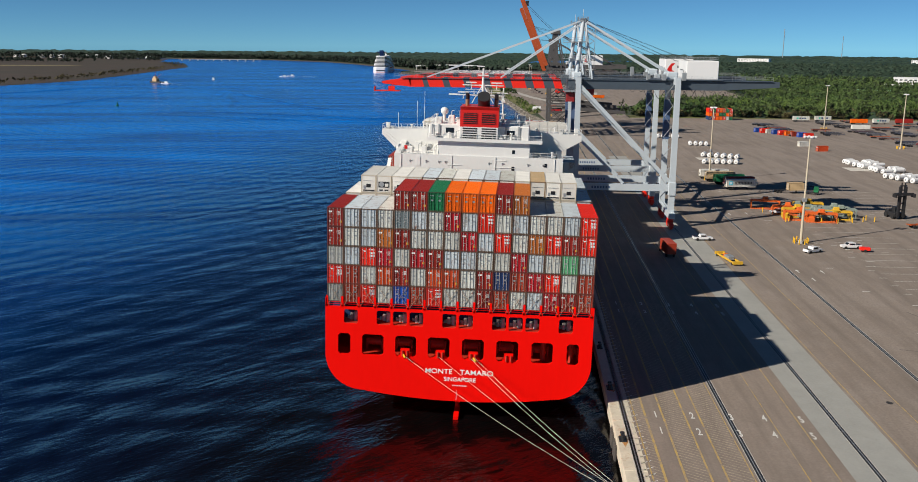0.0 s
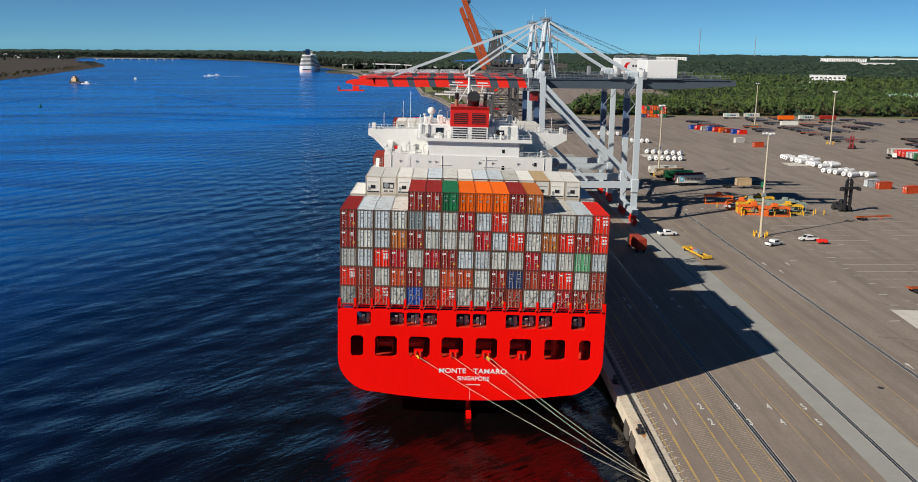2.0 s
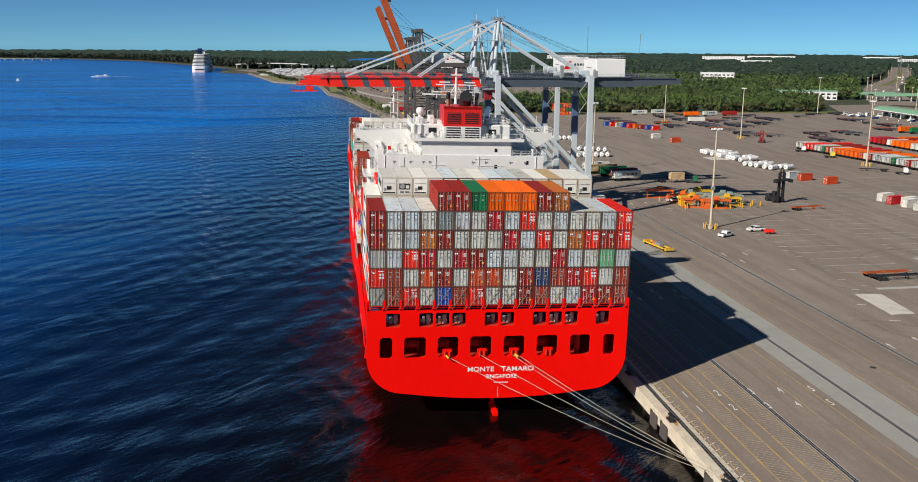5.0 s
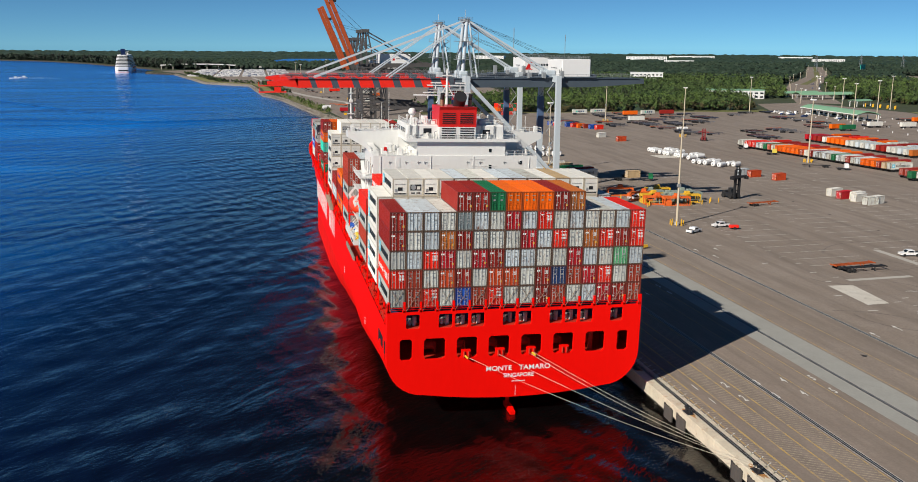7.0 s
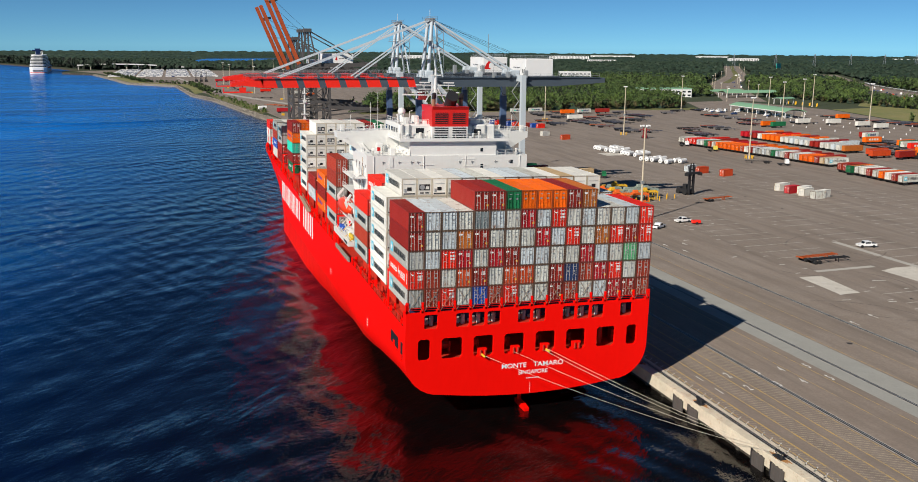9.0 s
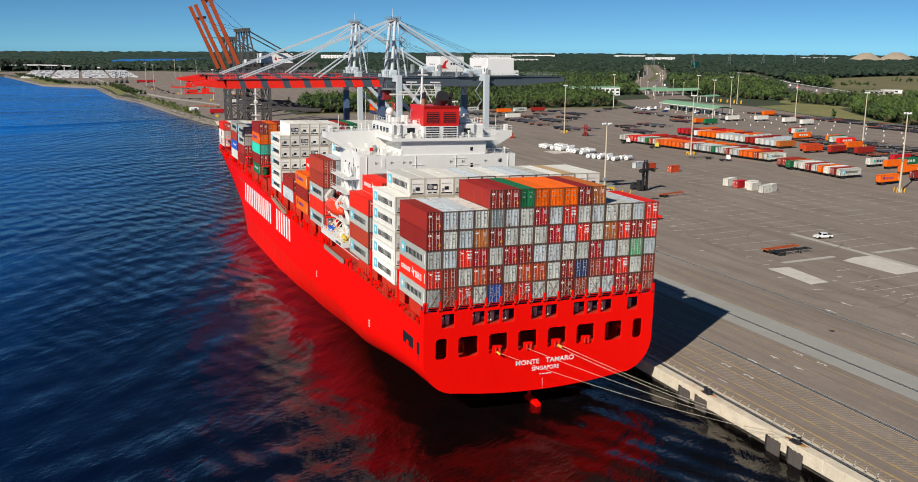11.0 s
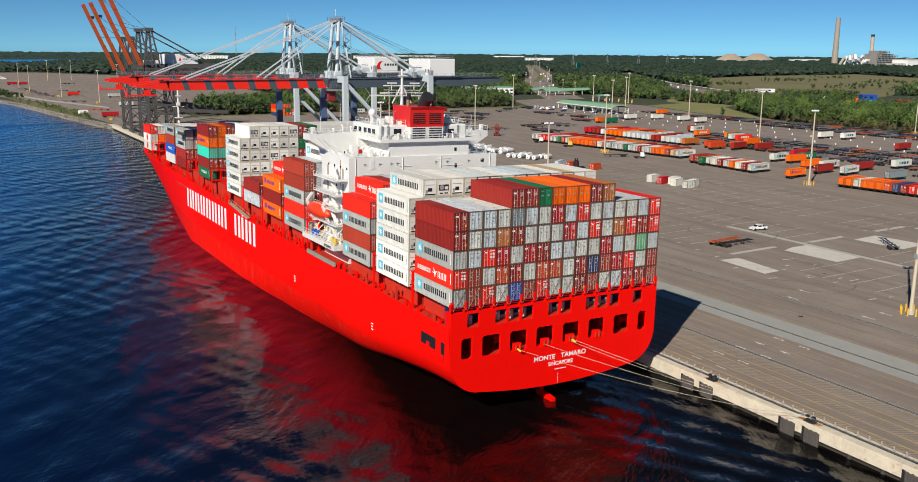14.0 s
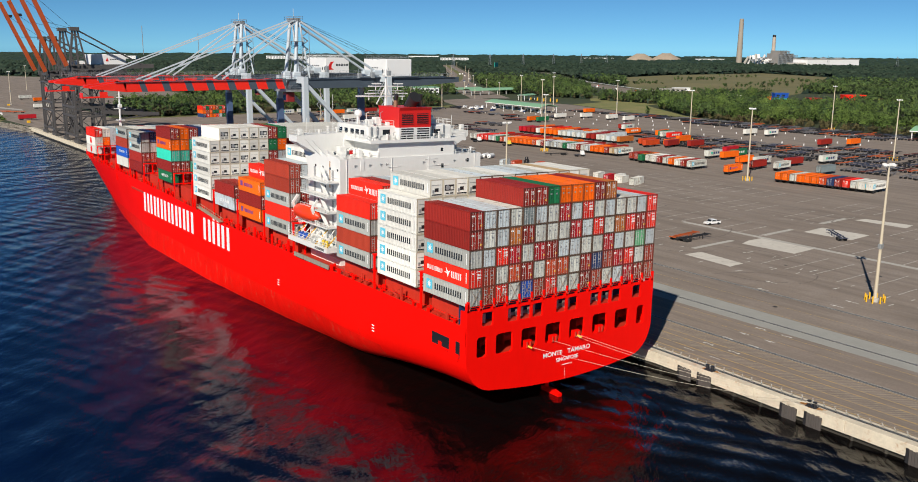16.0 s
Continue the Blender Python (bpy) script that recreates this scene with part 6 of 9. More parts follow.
# dark oil stains and patched joints
stain = mat("oil_stain", (0.035, 0.032, 0.03), 0.7, var=0.4, scale=0.6)
for i in range(16):
    x, y, r = pl.uniform(64, 150), pl.uniform(-40, 220), pl.uniform(0.25, 0.6)
    part("stain", Geo().add([(x + r * pl.uniform(0.5, 1.3) * math.cos(a * 0.628), y + r * pl.uniform(0.5, 1.6) * math.sin(a * 0.628), QUAY + 0.01) for a in range(10)], [tuple(range(10))]), stain, yard)

tyre_dark = mat("tyre_marks", (0.13, 0.108, 0.092), 0.8, var=0.4, scale=0.6, fine=3, dirt=(0.24, 0.2, 0.168), amount=0.9)
for i in range(18):
    cx, cy, r, a0 = pl.uniform(70, 215), pl.uniform(-20, 215), pl.uniform(9, 24), pl.uniform(0, 6.28)
    arc = [(cx + r * math.cos(a0 + k * 0.11), cy + r * math.sin(a0 + k * 0.11)) for k in range(12)]
    g = Geo()
    for p, q in zip(arc, arc[1:]):
        stripe(g, p, q, 0.38, 0.009)
    part("tyre_mark", g, tyre_dark, yard, "dark curved tyre mark on the asphalt")

# ---- lamp standards with yellow guard posts ----
lamp = thing("light_mast", "tall pale steel light mast with floodlights", "light mast", "light masts in the yard")
pole_mat = mat("pale_mast_steel", (0.55, 0.48, 0.36), 0.55, 0.1, var=0.15, scale=0.3)
part("shaft", Geo().tube((0, 0, 0), (0, 0, 30), 0.42, 12, 0, 0.2), pole_mat, lamp, smooth=True)
part("footing", Geo().tube((0, 0, 0), (0, 0, 0.8), 0.8, 14), concrete, lamp)
part("crossarm", Geo().box((-1.6, -0.12, 29.7), (1.6, 0.12, 30.0)).box((-0.12, -1.2, 29.7), (0.12, 1.2, 30.0)), steel_grey, lamp)
for x, y in ((-1.5, 0), (-0.7, 0), (0.7, 0), (1.5, 0), (0, 1.1), (0, -1.1)):
    part("floodlight", Geo().rbox((x - 0.3, y - 0.35, 30.0), (x + 0.3, y + 0.35, 30.45), 0.08), house_white, lamp)
part("junction_box", Geo().rbox((-0.6, -0.4, 12), (0.6, 0.4, 13), 0.1), steel_grey, lamp)
post = thing("guard_post", "short yellow guard post by a light mast", "bollard", "yellow guard posts")
part("tube", Geo().tube((0, 0, 0), (0, 0, 1.5), 0.17, 8).ball((0, 0, 1.5), 0.17, 4), yellow_paint, post)
MASTS = [(88.6, -3.2), (88.2, 125.9), (87, 250), (222.6, 129.8), (222.6, 259.8), (219.4, 387.2), (215, 505), (56.7, 817), (37.6, 940), (17, 1056), (15.7, 1179), (79, 1454), (112, 1442), (125, 1113), (346, 133.6), (336, 256), (377.7, 440.3), (374, 574.7), (438, 494.4), (438.3, 539.3), (423, 402.4), (481, 252.2), (532, 599.5), (88, -130)]
first_post = True
for i, (x, y) in enumerate(MASTS):
    if i:
        copy_thing(lamp, pose(x, y, QUAY, 0, 0, pl.uniform(0, 90)))
    else:
        lamp.matrix_basis = pose(x, y, QUAY)
    if math.hypot(x, y) < 560:
        for k in range(8):
            a = 6.283 * k / 8 + 0.3
            m = pose(x + 2.0 * math.cos(a), y + 2.0 * math.sin(a), QUAY)
            if first_post:
                post.matrix_basis, first_post = m, False
            else:
                copy_thing(post, m)

# ---- vehicles ----
def wheel(g, x, y, r, w, m):
    g.tube((x - w / 2, y, r), (x + w / 2, y, r), r, 14, m)


CHASSIS, CHASSIS_PAINT = {}, {}
def chassis(m, colour, length=12.2):
    """A skeletal container trailer, coupling end at +y of its frame."""
    if colour in CHASSIS:
        return copy_thing(CHASSIS[colour], m)
    paint = {"black": black_metal, "orange": mat("chassis_orange", (0.42, 0.085, 0.02), 0.5, var=0.3), "blue": mat("chassis_blue", (0.05, 0.058, 0.09), 0.5, var=0.3), "red": mat("chassis_red", (0.12, 0.035, 0.028), 0.5, var=0.3), "pale": mat("chassis_grey", (0.15, 0.15, 0.16), 0.5, var=0.3)}[colour]
    ob = thing("container_chassis", f"{ {'pale': 'light grey'}.get(colour, colour)} skeletal container trailer parked on the yard", "trailer", "empty trailers", m)
    part("frame", Geo().box((-0.6, 0, 0.95), (-0.42, length, 1.25)).box((0.42, 0, 0.95), (0.6, length, 1.25)).box((-1.2, 0, 1.0), (1.2, 0.25, 1.25)).box((-1.2, length - 0.25, 1.0), (1.2, length, 1.25)).box((-1.1, length * 0.45, 1.0), (1.1, length * 0.45 + 0.2, 1.22)).box((-1.1, 3.2, 1.0), (1.1, 3.4, 1.22)), paint, ob)
    for y in (1.4, 2.7):
        g = Geo()
        for k in (-1, 1):
            wheel(g, k * 0.98, y, 0.5, 0.5, 0)
        part("axle", g.box((-0.8, y - 0.08, 0.42), (0.8, y + 0.08, 0.58)), tyre, ob)
    part("landing_gear", Geo().box((-0.58, length - 3.2, 0.0), (-0.42, length - 3.0, 1.0)).box((0.42, length - 3.2, 0.0), (0.58, length - 3.0, 1.0)).box((-0.5, length - 3.15, 0.4), (0.5, length - 3.05, 0.5)), paint, ob)
    CHASSIS[colour], CHASSIS_PAINT[colour] = ob, paint
    return ob


far_boxes, FAR_SLOT = Geo(), sorted(PAINT)


def parked_box(x, y, turn, colour, mark="", kind="dry", on_wheels=True, length=L40):
    if x > 262 or y > 400:
        m = pose(x, y, QUAY, 0, 0, turn)
        for a, b_, k in (((-1.22, 0, 1.27), (1.22, length, 1.27 + CH), FAR_SLOT.index(colour)), ((-0.6, 0, 0.95), (0.6, length, 1.25), len(FAR_SLOT)), ((-1.2, 0.9, 0), (-0.75, 3.2, 1.0), len(FAR_SLOT)), ((0.75, 0.9, 0), (1.2, 3.2, 1.0), len(FAR_SLOT)), ((-0.6, length - 3.2, 0), (0.6, length - 3, 1), len(FAR_SLOT))):
            g = Geo().box(a, b_, k)
            far_boxes.add([m @ Vector(p) for p in g.v], g.f, k)
        for i in range(0, int(length), 1):
            for sx in (-1.26, 1.22):
                g = Geo().box((sx, i + 0.1, 1.4), (sx + 0.04, i + 0.5, 1.2 + CH))
                far_boxes.add([m @ Vector(p) for p in g.v], g.f, FAR_SLOT.index(colour))
        if mark:
            for sx in (-1.28, 1.26):
                for i, k in ((0, "teal"), (1, "navy"), (2, "navy"), (3, "navy")):
                    g = Geo().box((sx, 2.5 + i * 1.9, 2.2), (sx + 0.03, 3.8 + i * 1.9, 3.3))
                    far_boxes.add([m @ Vector(p) for p in g.v], g.f, FAR_SLOT.index(k if mark == "star" else "white"))
        return None
    z = QUAY + (1.27 if on_wheels else 0.0)
    ob = container(kind, colour, pose(x, y, z, 0, 0, turn), mark, "on a parked trailer" if on_wheels else "set down on the yard", "containers in the yard", length)
    if on_wheels:
        chassis(pose(x, y, QUAY, 0, 0, turn), "black")
    return ob


def pickup(m, paint, label):
    ob = thing("pickup_truck", label, "pickup", "vehicles in the yard", m)
    body = part("body", Geo().prism([(-2.7, 0.45), (2.65, 0.45), (2.7, 0.95), (1.35, 1.1), (0.75, 1.72), (-0.85, 1.74), (-1.0, 1.12), (-2.7, 1.12)], "x", -0.95, 0.95), paint, ob)
    part("load_bed", Geo().box((-0.82, -2.6, 1.13), (0.82, -1.1, 1.15)), black_metal, ob)
    part("windscreen", Geo().prism([(0.8, 1.66), (1.3, 1.14), (1.34, 1.16), (0.84, 1.7)], "x", -0.8, 0.8), glass_dark, body)
    for s in (-1, 1):
        part("side_window", Geo().box((s * 0.955 - 0.005, -0.75, 1.15), (s * 0.955 + 0.005, 0.8, 1.6)), glass_dark, body)
        part("headlight", Geo().box((s * 0.7 - 0.15, 2.66, 0.75), (s * 0.7 + 0.15, 2.72, 0.92)), steel_grey, body)
        for y in (-1.7, 1.75):
            g = Geo()
            wheel(g, s * 0.86, y, 0.4, 0.26, 0)
            part("wheel", g, tyre, ob)
    return ob


car_white = mat("white_car_paint", (0.8, 0.8, 0.79), 0.25, var=0.05)
pk = pickup(pose(60.9, 126.9, QUAY + 0.01, 0, 0, -83), car_white, "white pickup truck parked on the apron")
copy_thing(pk, pose(87.9, 114.0, QUAY, 0, 0, -60))
copy_thing(pk, pose(100.1, 120.4, QUAY, 0, 0, 96))
copy_thing(pk, pose(130.6, 74.6, QUAY, 0, 0, 80))
copy_thing(pk, pose(94.6, 173, QUAY, 0, 0, 84))


def tractor(m, paint, label):
    ob = thing("terminal_tractor", label, "tractor", "terminal tractors", m)
    part("chassis", Geo().box((-0.9, -2.6, 0.6), (0.9, 2.6, 1.0)), black_metal, ob)
    cab = part("cab", Geo().prism([(0.7, 1.0), (2.6, 1.0), (2.6, 1.9), (2.3, 3.0), (0.8, 3.0)], "x", -1.05, 0.55), paint, ob)
    part("windscreen", Geo().prism([(2.32, 2.9), (2.6, 1.95), (2.63, 1.95), (2.35, 2.92)], "x", -0.9, 0.4), glass_dark, cab)
    part("bonnet", Geo().rbox((0.6, 0.9, 1.0), (1.1, 2.5, 1.7), 0.1), paint, ob)
    for s in (-1, 1):
        for y in (-1.5, 1.7):
            g = Geo()
            wheel(g, s * 0.95, y, 0.52, 0.45, 0)
            part("wheel", g, tyre, ob)
    return ob


tractor(pose(118.7, 216.5, QUAY, 0, 0, 250), BOX["green"], "dark green terminal tractor in front of a trailer")
tractor(pose(221.0, 318, QUAY, 0, 0, 262), car_white, "white terminal tractor beside a trailer row")
tractor(pose(222.5, 292, QUAY, 0, 0, 262), mat("tractor_yellow", (0.7, 0.6, 0.1), 0.4), "white and yellow terminal tractor beside a trailer row")
tractor(pose(222, 232, QUAY, 0, 0, 250), car_white, "white terminal tractor with an empty trailer")
chassis(pose(221, 240, QUAY, 0, 0, 70), "black")


def top_handler(m, paint, label):
    ob = thing("container_handler", label, "container handler", "container handlers", m)
    part("body", Geo().rbox((-1.9, -3.4, 0.9), (1.9, 2.2, 2.3), 0.2).rbox((-1.7, -3.6, 1.4), (1.7, -1.8, 3.0), 0.25), paint, ob)
    cab = part("cab", Geo().rbox((-0.8, -1.2, 2.3), (0.8, 0.6, 4.4), 0.15), paint, ob)
    part("cab_window", Geo().box((-0.7, 0.58, 2.9), (0.7, 0.63, 4.1)), glass_dark, cab)
    for s in (-1, 1):
        part("mast_rail", Geo().box((s * 0.95 - 0.32, 2.3, 0.6), (s * 0.95 + 0.32, 3.1, 12.5)), paint, ob)
        part("inner_rail", Geo().box((s * 0.6 - 0.12, 2.5, 0.8), (s * 0.6 + 0.12, 2.9, 14.0)), paint, ob)
        part("lift_chain", Geo().tube((s * 0.3, 2.7, 1), (s * 0.3, 2.7, 13), 0.06, 5), paint, ob)
        for y in (-2.2, 1.5):
            g = Geo()
            wheel(g, s * 1.75, y, 0.95, 0.8, 0)
            part("wheel", g, tyre, ob)
    for z in (3.5, 6, 8.5, 11, 12.6):
        part("mast_tie", Geo().box((-1.1, 2.6, z), (1.1, 2.9, z + 0.4)), paint, ob)
    part("spreader", Geo().box((-3.2, 3.1, 9.2), (3.2, 3.8, 10.2)).box((-3.4, 2.6, 8.6), (-2.9, 4.6, 9.9)).box((2.9, 2.6, 8.6), (3.4, 4.6, 9.9)), paint, ob)
    return ob


top_handler(pose(131.5, 170, QUAY, 0, 0, 190) @ Matrix.Diagonal((1, 1, 0.86, 1)), black_metal, "black container handler with a tall lift mast")
top_handler(pose(222, 365, QUAY, 0, 0, 150) @ Matrix.Diagonal((0.9, 0.9, 0.55, 1)), mat("handler_dark_red", (0.2, 0.02, 0.02), 0.5), "dark red container handler with a tall lift mast")


def spreader_stand(m, paint, label):
    ob = thing("container_spreader", label, "spreader", "spreaders on stands", m)
    part("main_beam", Geo().box((-1.0, -4.6, 2.6), (-0.6, 4.6, 3.2)).box((0.6, -4.6, 2.6), (1.0, 4.6, 3.2)).box((-1.0, -1.2, 2.6), (1.0, 1.2, 3.5)), paint, ob)
    for y in (-4.6, 4.6):
        part("end_beam", Geo().box((-1.25, y - 0.25, 2.3), (1.25, y + 0.25, 3.1)), paint, ob)
        for s in (-1, 1):
            part("leg", Geo().box((s * 1.1 - 0.12, y - 0.12, 0), (s * 1.1 + 0.12, y + 0.12, 2.4)), paint, ob)
    part("sheave_block", Geo().rbox((-0.7, -0.9, 3.4), (0.7, 0.9, 4.3), 0.15), paint, ob)
    part("foot_frame", Geo().box((-1.2, -4.7, 0.05), (-1.0, 4.7, 0.3)).box((1.0, -4.7, 0.05), (1.2, 4.7, 0.3)), paint, ob)
    return ob


spr_o = mat("spreader_orange", (0.7, 0.13, 0.02), 0.5, var=0.2)
spr_y = mat("spreader_yellow", (0.68, 0.4, 0.03), 0.5, var=0.2)
spr_g = mat("spreader_grey_green", (0.25, 0.3, 0.26), 0.5, var=0.2)
for x, y, a, k, w in ((98, 161.5, 84, spr_o, "orange"), (104, 166, 86, spr_g, "grey-green"), (110, 163, 84, spr_y, "yellow"), (92.5, 182, 80, spr_o, "orange"), (101, 174, 85, spr_g, "grey-green"), (106, 179, 88, spr_y, "yellow"), (112, 171, 84, spr_g, "grey-green"), (104, 158.8, 86, spr_o, "orange"), (103.5, 161.6, 82, spr_g, "grey-green"), (113, 167.5, 90, spr_g, "grey-green"), (97, 171, 78, spr_o, "orange"), (99, 167, 90, spr_y, "yellow")):
    spreader_stand(pose(x, y, QUAY, 0, 0, a), k, f"{w} container spreader resting on its stand")
for x, y, w, k, c in ((101, 159.5, 1.6, spr_o, "orange"), (107.5, 164.5, 1.8, spr_g, "grey-green"), (95, 166, 1.4, spr_y, "yellow"), (110.5, 167.5, 1.6, spr_g, "grey-green"), (103, 169.5, 1.5, spr_y, "yellow"), (94.5, 176.5, 1.6, spr_o, "orange"), (116.5, 171, 1.5, spr_g, "grey-green"), (99, 177.5, 1.5, house_white, "white")):
    solid("equipment_crate", Geo().rbox((-w, -w * 0.7, 0), (w, w * 0.7, 1.6), 0.1).box((-w * 0.8, -w * 0.5, 1.6), (w * 0.2, w * 0.5, 2.2)), k, f"{c} steel equipment crate among the spreaders", "crate", "crates by the spreaders", pose(x, y, QUAY, 0, 0, 84))
for x, y in ((93, 158), (94.5, 160), (104, 158), (109, 157.5), (114, 159), (118, 161), (120, 164), (122, 162), (90, 175), (89, 186), (96, 168), (115, 166)):
    copy_thing(post, pose(x, y, QUAY))
# low yellow cart on the apron
ct = thing("yellow_spreader_cart", "low yellow steel cart with tools on the apron", "cart", "", pose(62.8, 102, QUAY + 0.01, 0, 0, 10))
part("deck", Geo().box((-1.1, -6, 0.5), (-0.8, 6, 0.9)).box((0.8, -6, 0.5), (1.1, 6, 0.9)).box((-1.3, -6.2, 0.4), (1.3, -5.6, 1.1)).box((-1.3, 5.6, 0.4), (1.3, 6.2, 1.1)), spr_y, ct)
part("tool_box", Geo().rbox((-0.8, -2, 0.6), (0.8, 1, 1.5), 0.1), steel_grey, ct)
part("orange_block", Geo().rbox((-0.5, 1.2, 0.6), (0.6, 2.4, 1.4), 0.1), spr_o, ct)
for y in (-5, 5):
    for s in (-1, 1):
        g = Geo()
        wheel(g, s * 1.1, y, 0.35, 0.25, 0)
        part("wheel", g, tyre, ct)
rc = thing("red_towed_cart", "small red towed equipment cart", "cart", "", pose(102.5, 116.5, QUAY, 0, 0, 80))
part("body", Geo().rbox((-0.8, -1.4, 0.5), (0.8, 1.4, 1.3), 0.15), boom_red, rc)
for s in (-1, 1):
    g = Geo()
    wheel(g, s * 0.8, 0, 0.4, 0.25, 0)
    part("wheel", g, tyre, rc)

# ---- parked trailers and boxes ----
parked_box(88, 223.5, -78, "white", "star", "reefer")
parked_box(89, 230.5, -78, "maroon")
parked_box(86.5, 237.5, -80, "green")
parked_box(84.5, 245, -80, "tan")
parked_box(83.5, 252.5, -80, "white", "", "reefer")
chassis(pose(105, 218.5, QUAY, 0, 0, -80), "black")
container("dry", "tan", pose(110, 217.5, QUAY + 1.27, 0, 0, -80), "", "on a parked trailer", "containers in the yard", L20)
for x, y, a, c in ((128.5, 152.2, -78, "orange"), (101.5, 62.2, -88, "black"), (101.0, 65.2, -84, "orange"), (112, 226, -70, "black"), (141, 36, -40, "blue")):
    chassis(pose(x, y, QUAY, 0, 0, a), c)
for x, y, c, n in ((166.5, 218, "vermilion", L20), (172, 207.5, "vermilion", L20), (164.5, 224, "grey", L20), (167.8, 368, "vermilion", L20), (165, 392, "white", L20), (170, 167, "white", L20), (169.5, 160.5, "crimson", L20), (171, 154, "white", L20), (173.5, 158, "white", L20), (170.5, 147, "pale", L20), (174, 148, "white", L20)):
    parked_box(x, y, -70 + pl.uniform(-6, 6), c, "", "dry", False, n)
ROW_A = "PPRRRGPEVPOOOOOOVWMGPGPEGPMPGOOOMAP"
for i, k in enumerate(ROW_A):
    u = i / (len(ROW_A) - 1)
    parked_box(224.5 + 13.5 * u, 329 - 107 * u, -90 + 3, C[k], "star" if k == "P" and i > 30 else "", "dry")
ROW_B = "CCMMWOOOOPPGPGPMMPPGPU"
for i, k in enumerate(ROW_B):
    u = i / (len(ROW_B) - 1)
    parked_box(282 + 3 * u, 352 - 86 * u, -87, C[k])
ROW_B2 = "RMMCMOOOMMMM"
for i, k in enumerate(ROW_B2):
    parked_box(240.5 + 0.4 * i, 322 - 8.2 * i, -87, C[k])
    if i < 9:
        parked_box(298.5 + 0.2 * i, 350 - 8.0 * i, -87, C["OMROMOPMG"[i]])
ROW_D = "OOPOOOVNMRPWW"
for i, k in enumerate(ROW_D):
    u = i / (len(ROW_D) - 1)
    parked_box(228 + 4 * u, 119 - 38 * u, -87, C[k], "star" if k == "W" else "")
for i, k in enumerate("BMOPWMPOWMP"):
    parked_box(231 - 0.3 * i, 205 - 3.9 * i, -87, C[k], "star" if i == 10 else "")
parked_box(228, 196, -80, "green", "four")
for x, y, k, mk in ((229, 146, "orange", "label"), (252, 150, "maroon", ""), (258, 141, "pale", "star"), (276, 148, "maroon", ""), (262, 165, "orange", ""), (266, 158, "pale", "star"), (300, 145, "pale", "star"), (270, 190, "pale", "star"), (272, 182, "orange", ""), (284, 185, "green", "four"),
                    (292, 196, "crimson", ""), (389, 184, "orange", ""), (372, 192, "maroon", ""), (392, 258, "white", ""), (288, 252, "vermilion", ""), (283, 244, "vermilion", ""), (292, 236, "maroon", ""), (296, 240, "orange", "label"), (302, 228, "maroon", ""), (318, 250, "orange", ""), (330, 268, "red", "swoosh"),
                    (332, 275, "pale", ""), (335, 279, "green", ""), (337, 283, "orange", ""), (330, 302, "orange", "label"), (352, 330, "maroon", ""), (350, 325, "pale", "star"), (408, 380, "white", ""), (408, 398, "white", ""), (381, 428, "white", ""), (402, 421, "white", ""), (444, 461, "orange", ""), (399, 247, "white", "star"), (345, 408, "green", ""), (342, 415, "orange", ""),
                    (250, 555, "orange", ""), (268, 560, "pale", "star"), (285, 562, "maroon", ""), (214, 575, "pale", "star"), (232, 580, "pale", "star"), (232, 501, "white", ""), (306, 96, "pale", ""), (300, 86, "pale", "star"), (318, 92, "orange", ""), (262, 122, "steel", ""), (265, 60, "pale", ""), (290, 40, "orange", ""), (330, 60, "maroon", ""), (240, 60, "orange", ""), (250, 30, "white", "star"), (236, 10, "maroon", ""), (300, -10, "pale", ""), (260, -30, "orange", ""), (240, -60, "grey", ""), (22, 1275, "crimson", ""), (9, 1280, "crimson", ""), (45.6, 958, "red", ""), (79, 905, "pale", ""), (83, 855, "orange", ""), (63, 750, "white", ""), (28, 622, "crimson", ""), (126, 640, "orange", "")):
    parked_box(x, y, -85 + pl.uniform(-6, 6), k, mk)
# empty chassis in loose ranks, beyond counting
ranks = Geo()
spots = []
for x0, y0_, y1_, fill in ((283, -110, 120, 0.7), (303, -110, 235, 0.9), (323, -110, 285, 0.9), (344, -60, 300, 0.85), (366, -110, 170, 0.85), (390, -110, 150, 0.85), (415, -110, 140, 0.8), (452, 150, 480, 0.95), (437, 190, 340, 0.7), (464, 100, 430, 0.9), (262, 300, 400, 0.5)):
    y = float(y0_)
    while y < y1_:
        run = pl.randint(5, 14)
        if pl.random() < fill:
            spots += [(x0 + pl.uniform(-1.5, 1.5), y + 3.4 * i) for i in range(run)]
        y += 3.4 * run + pl.uniform(1, 6)
for x0 in (176, 204, 228, 252, 276, 300, 340, 362, 385):
    y = 400.0
    while y < 570:
        run = pl.randint(3, 8)
        if pl.random() < 0.5:
            spots += [(x0 + pl.uniform(-3, 3), y + 3.6 * i) for i in range(run)]
        y += 3.6 * run + pl.uniform(5, 20)
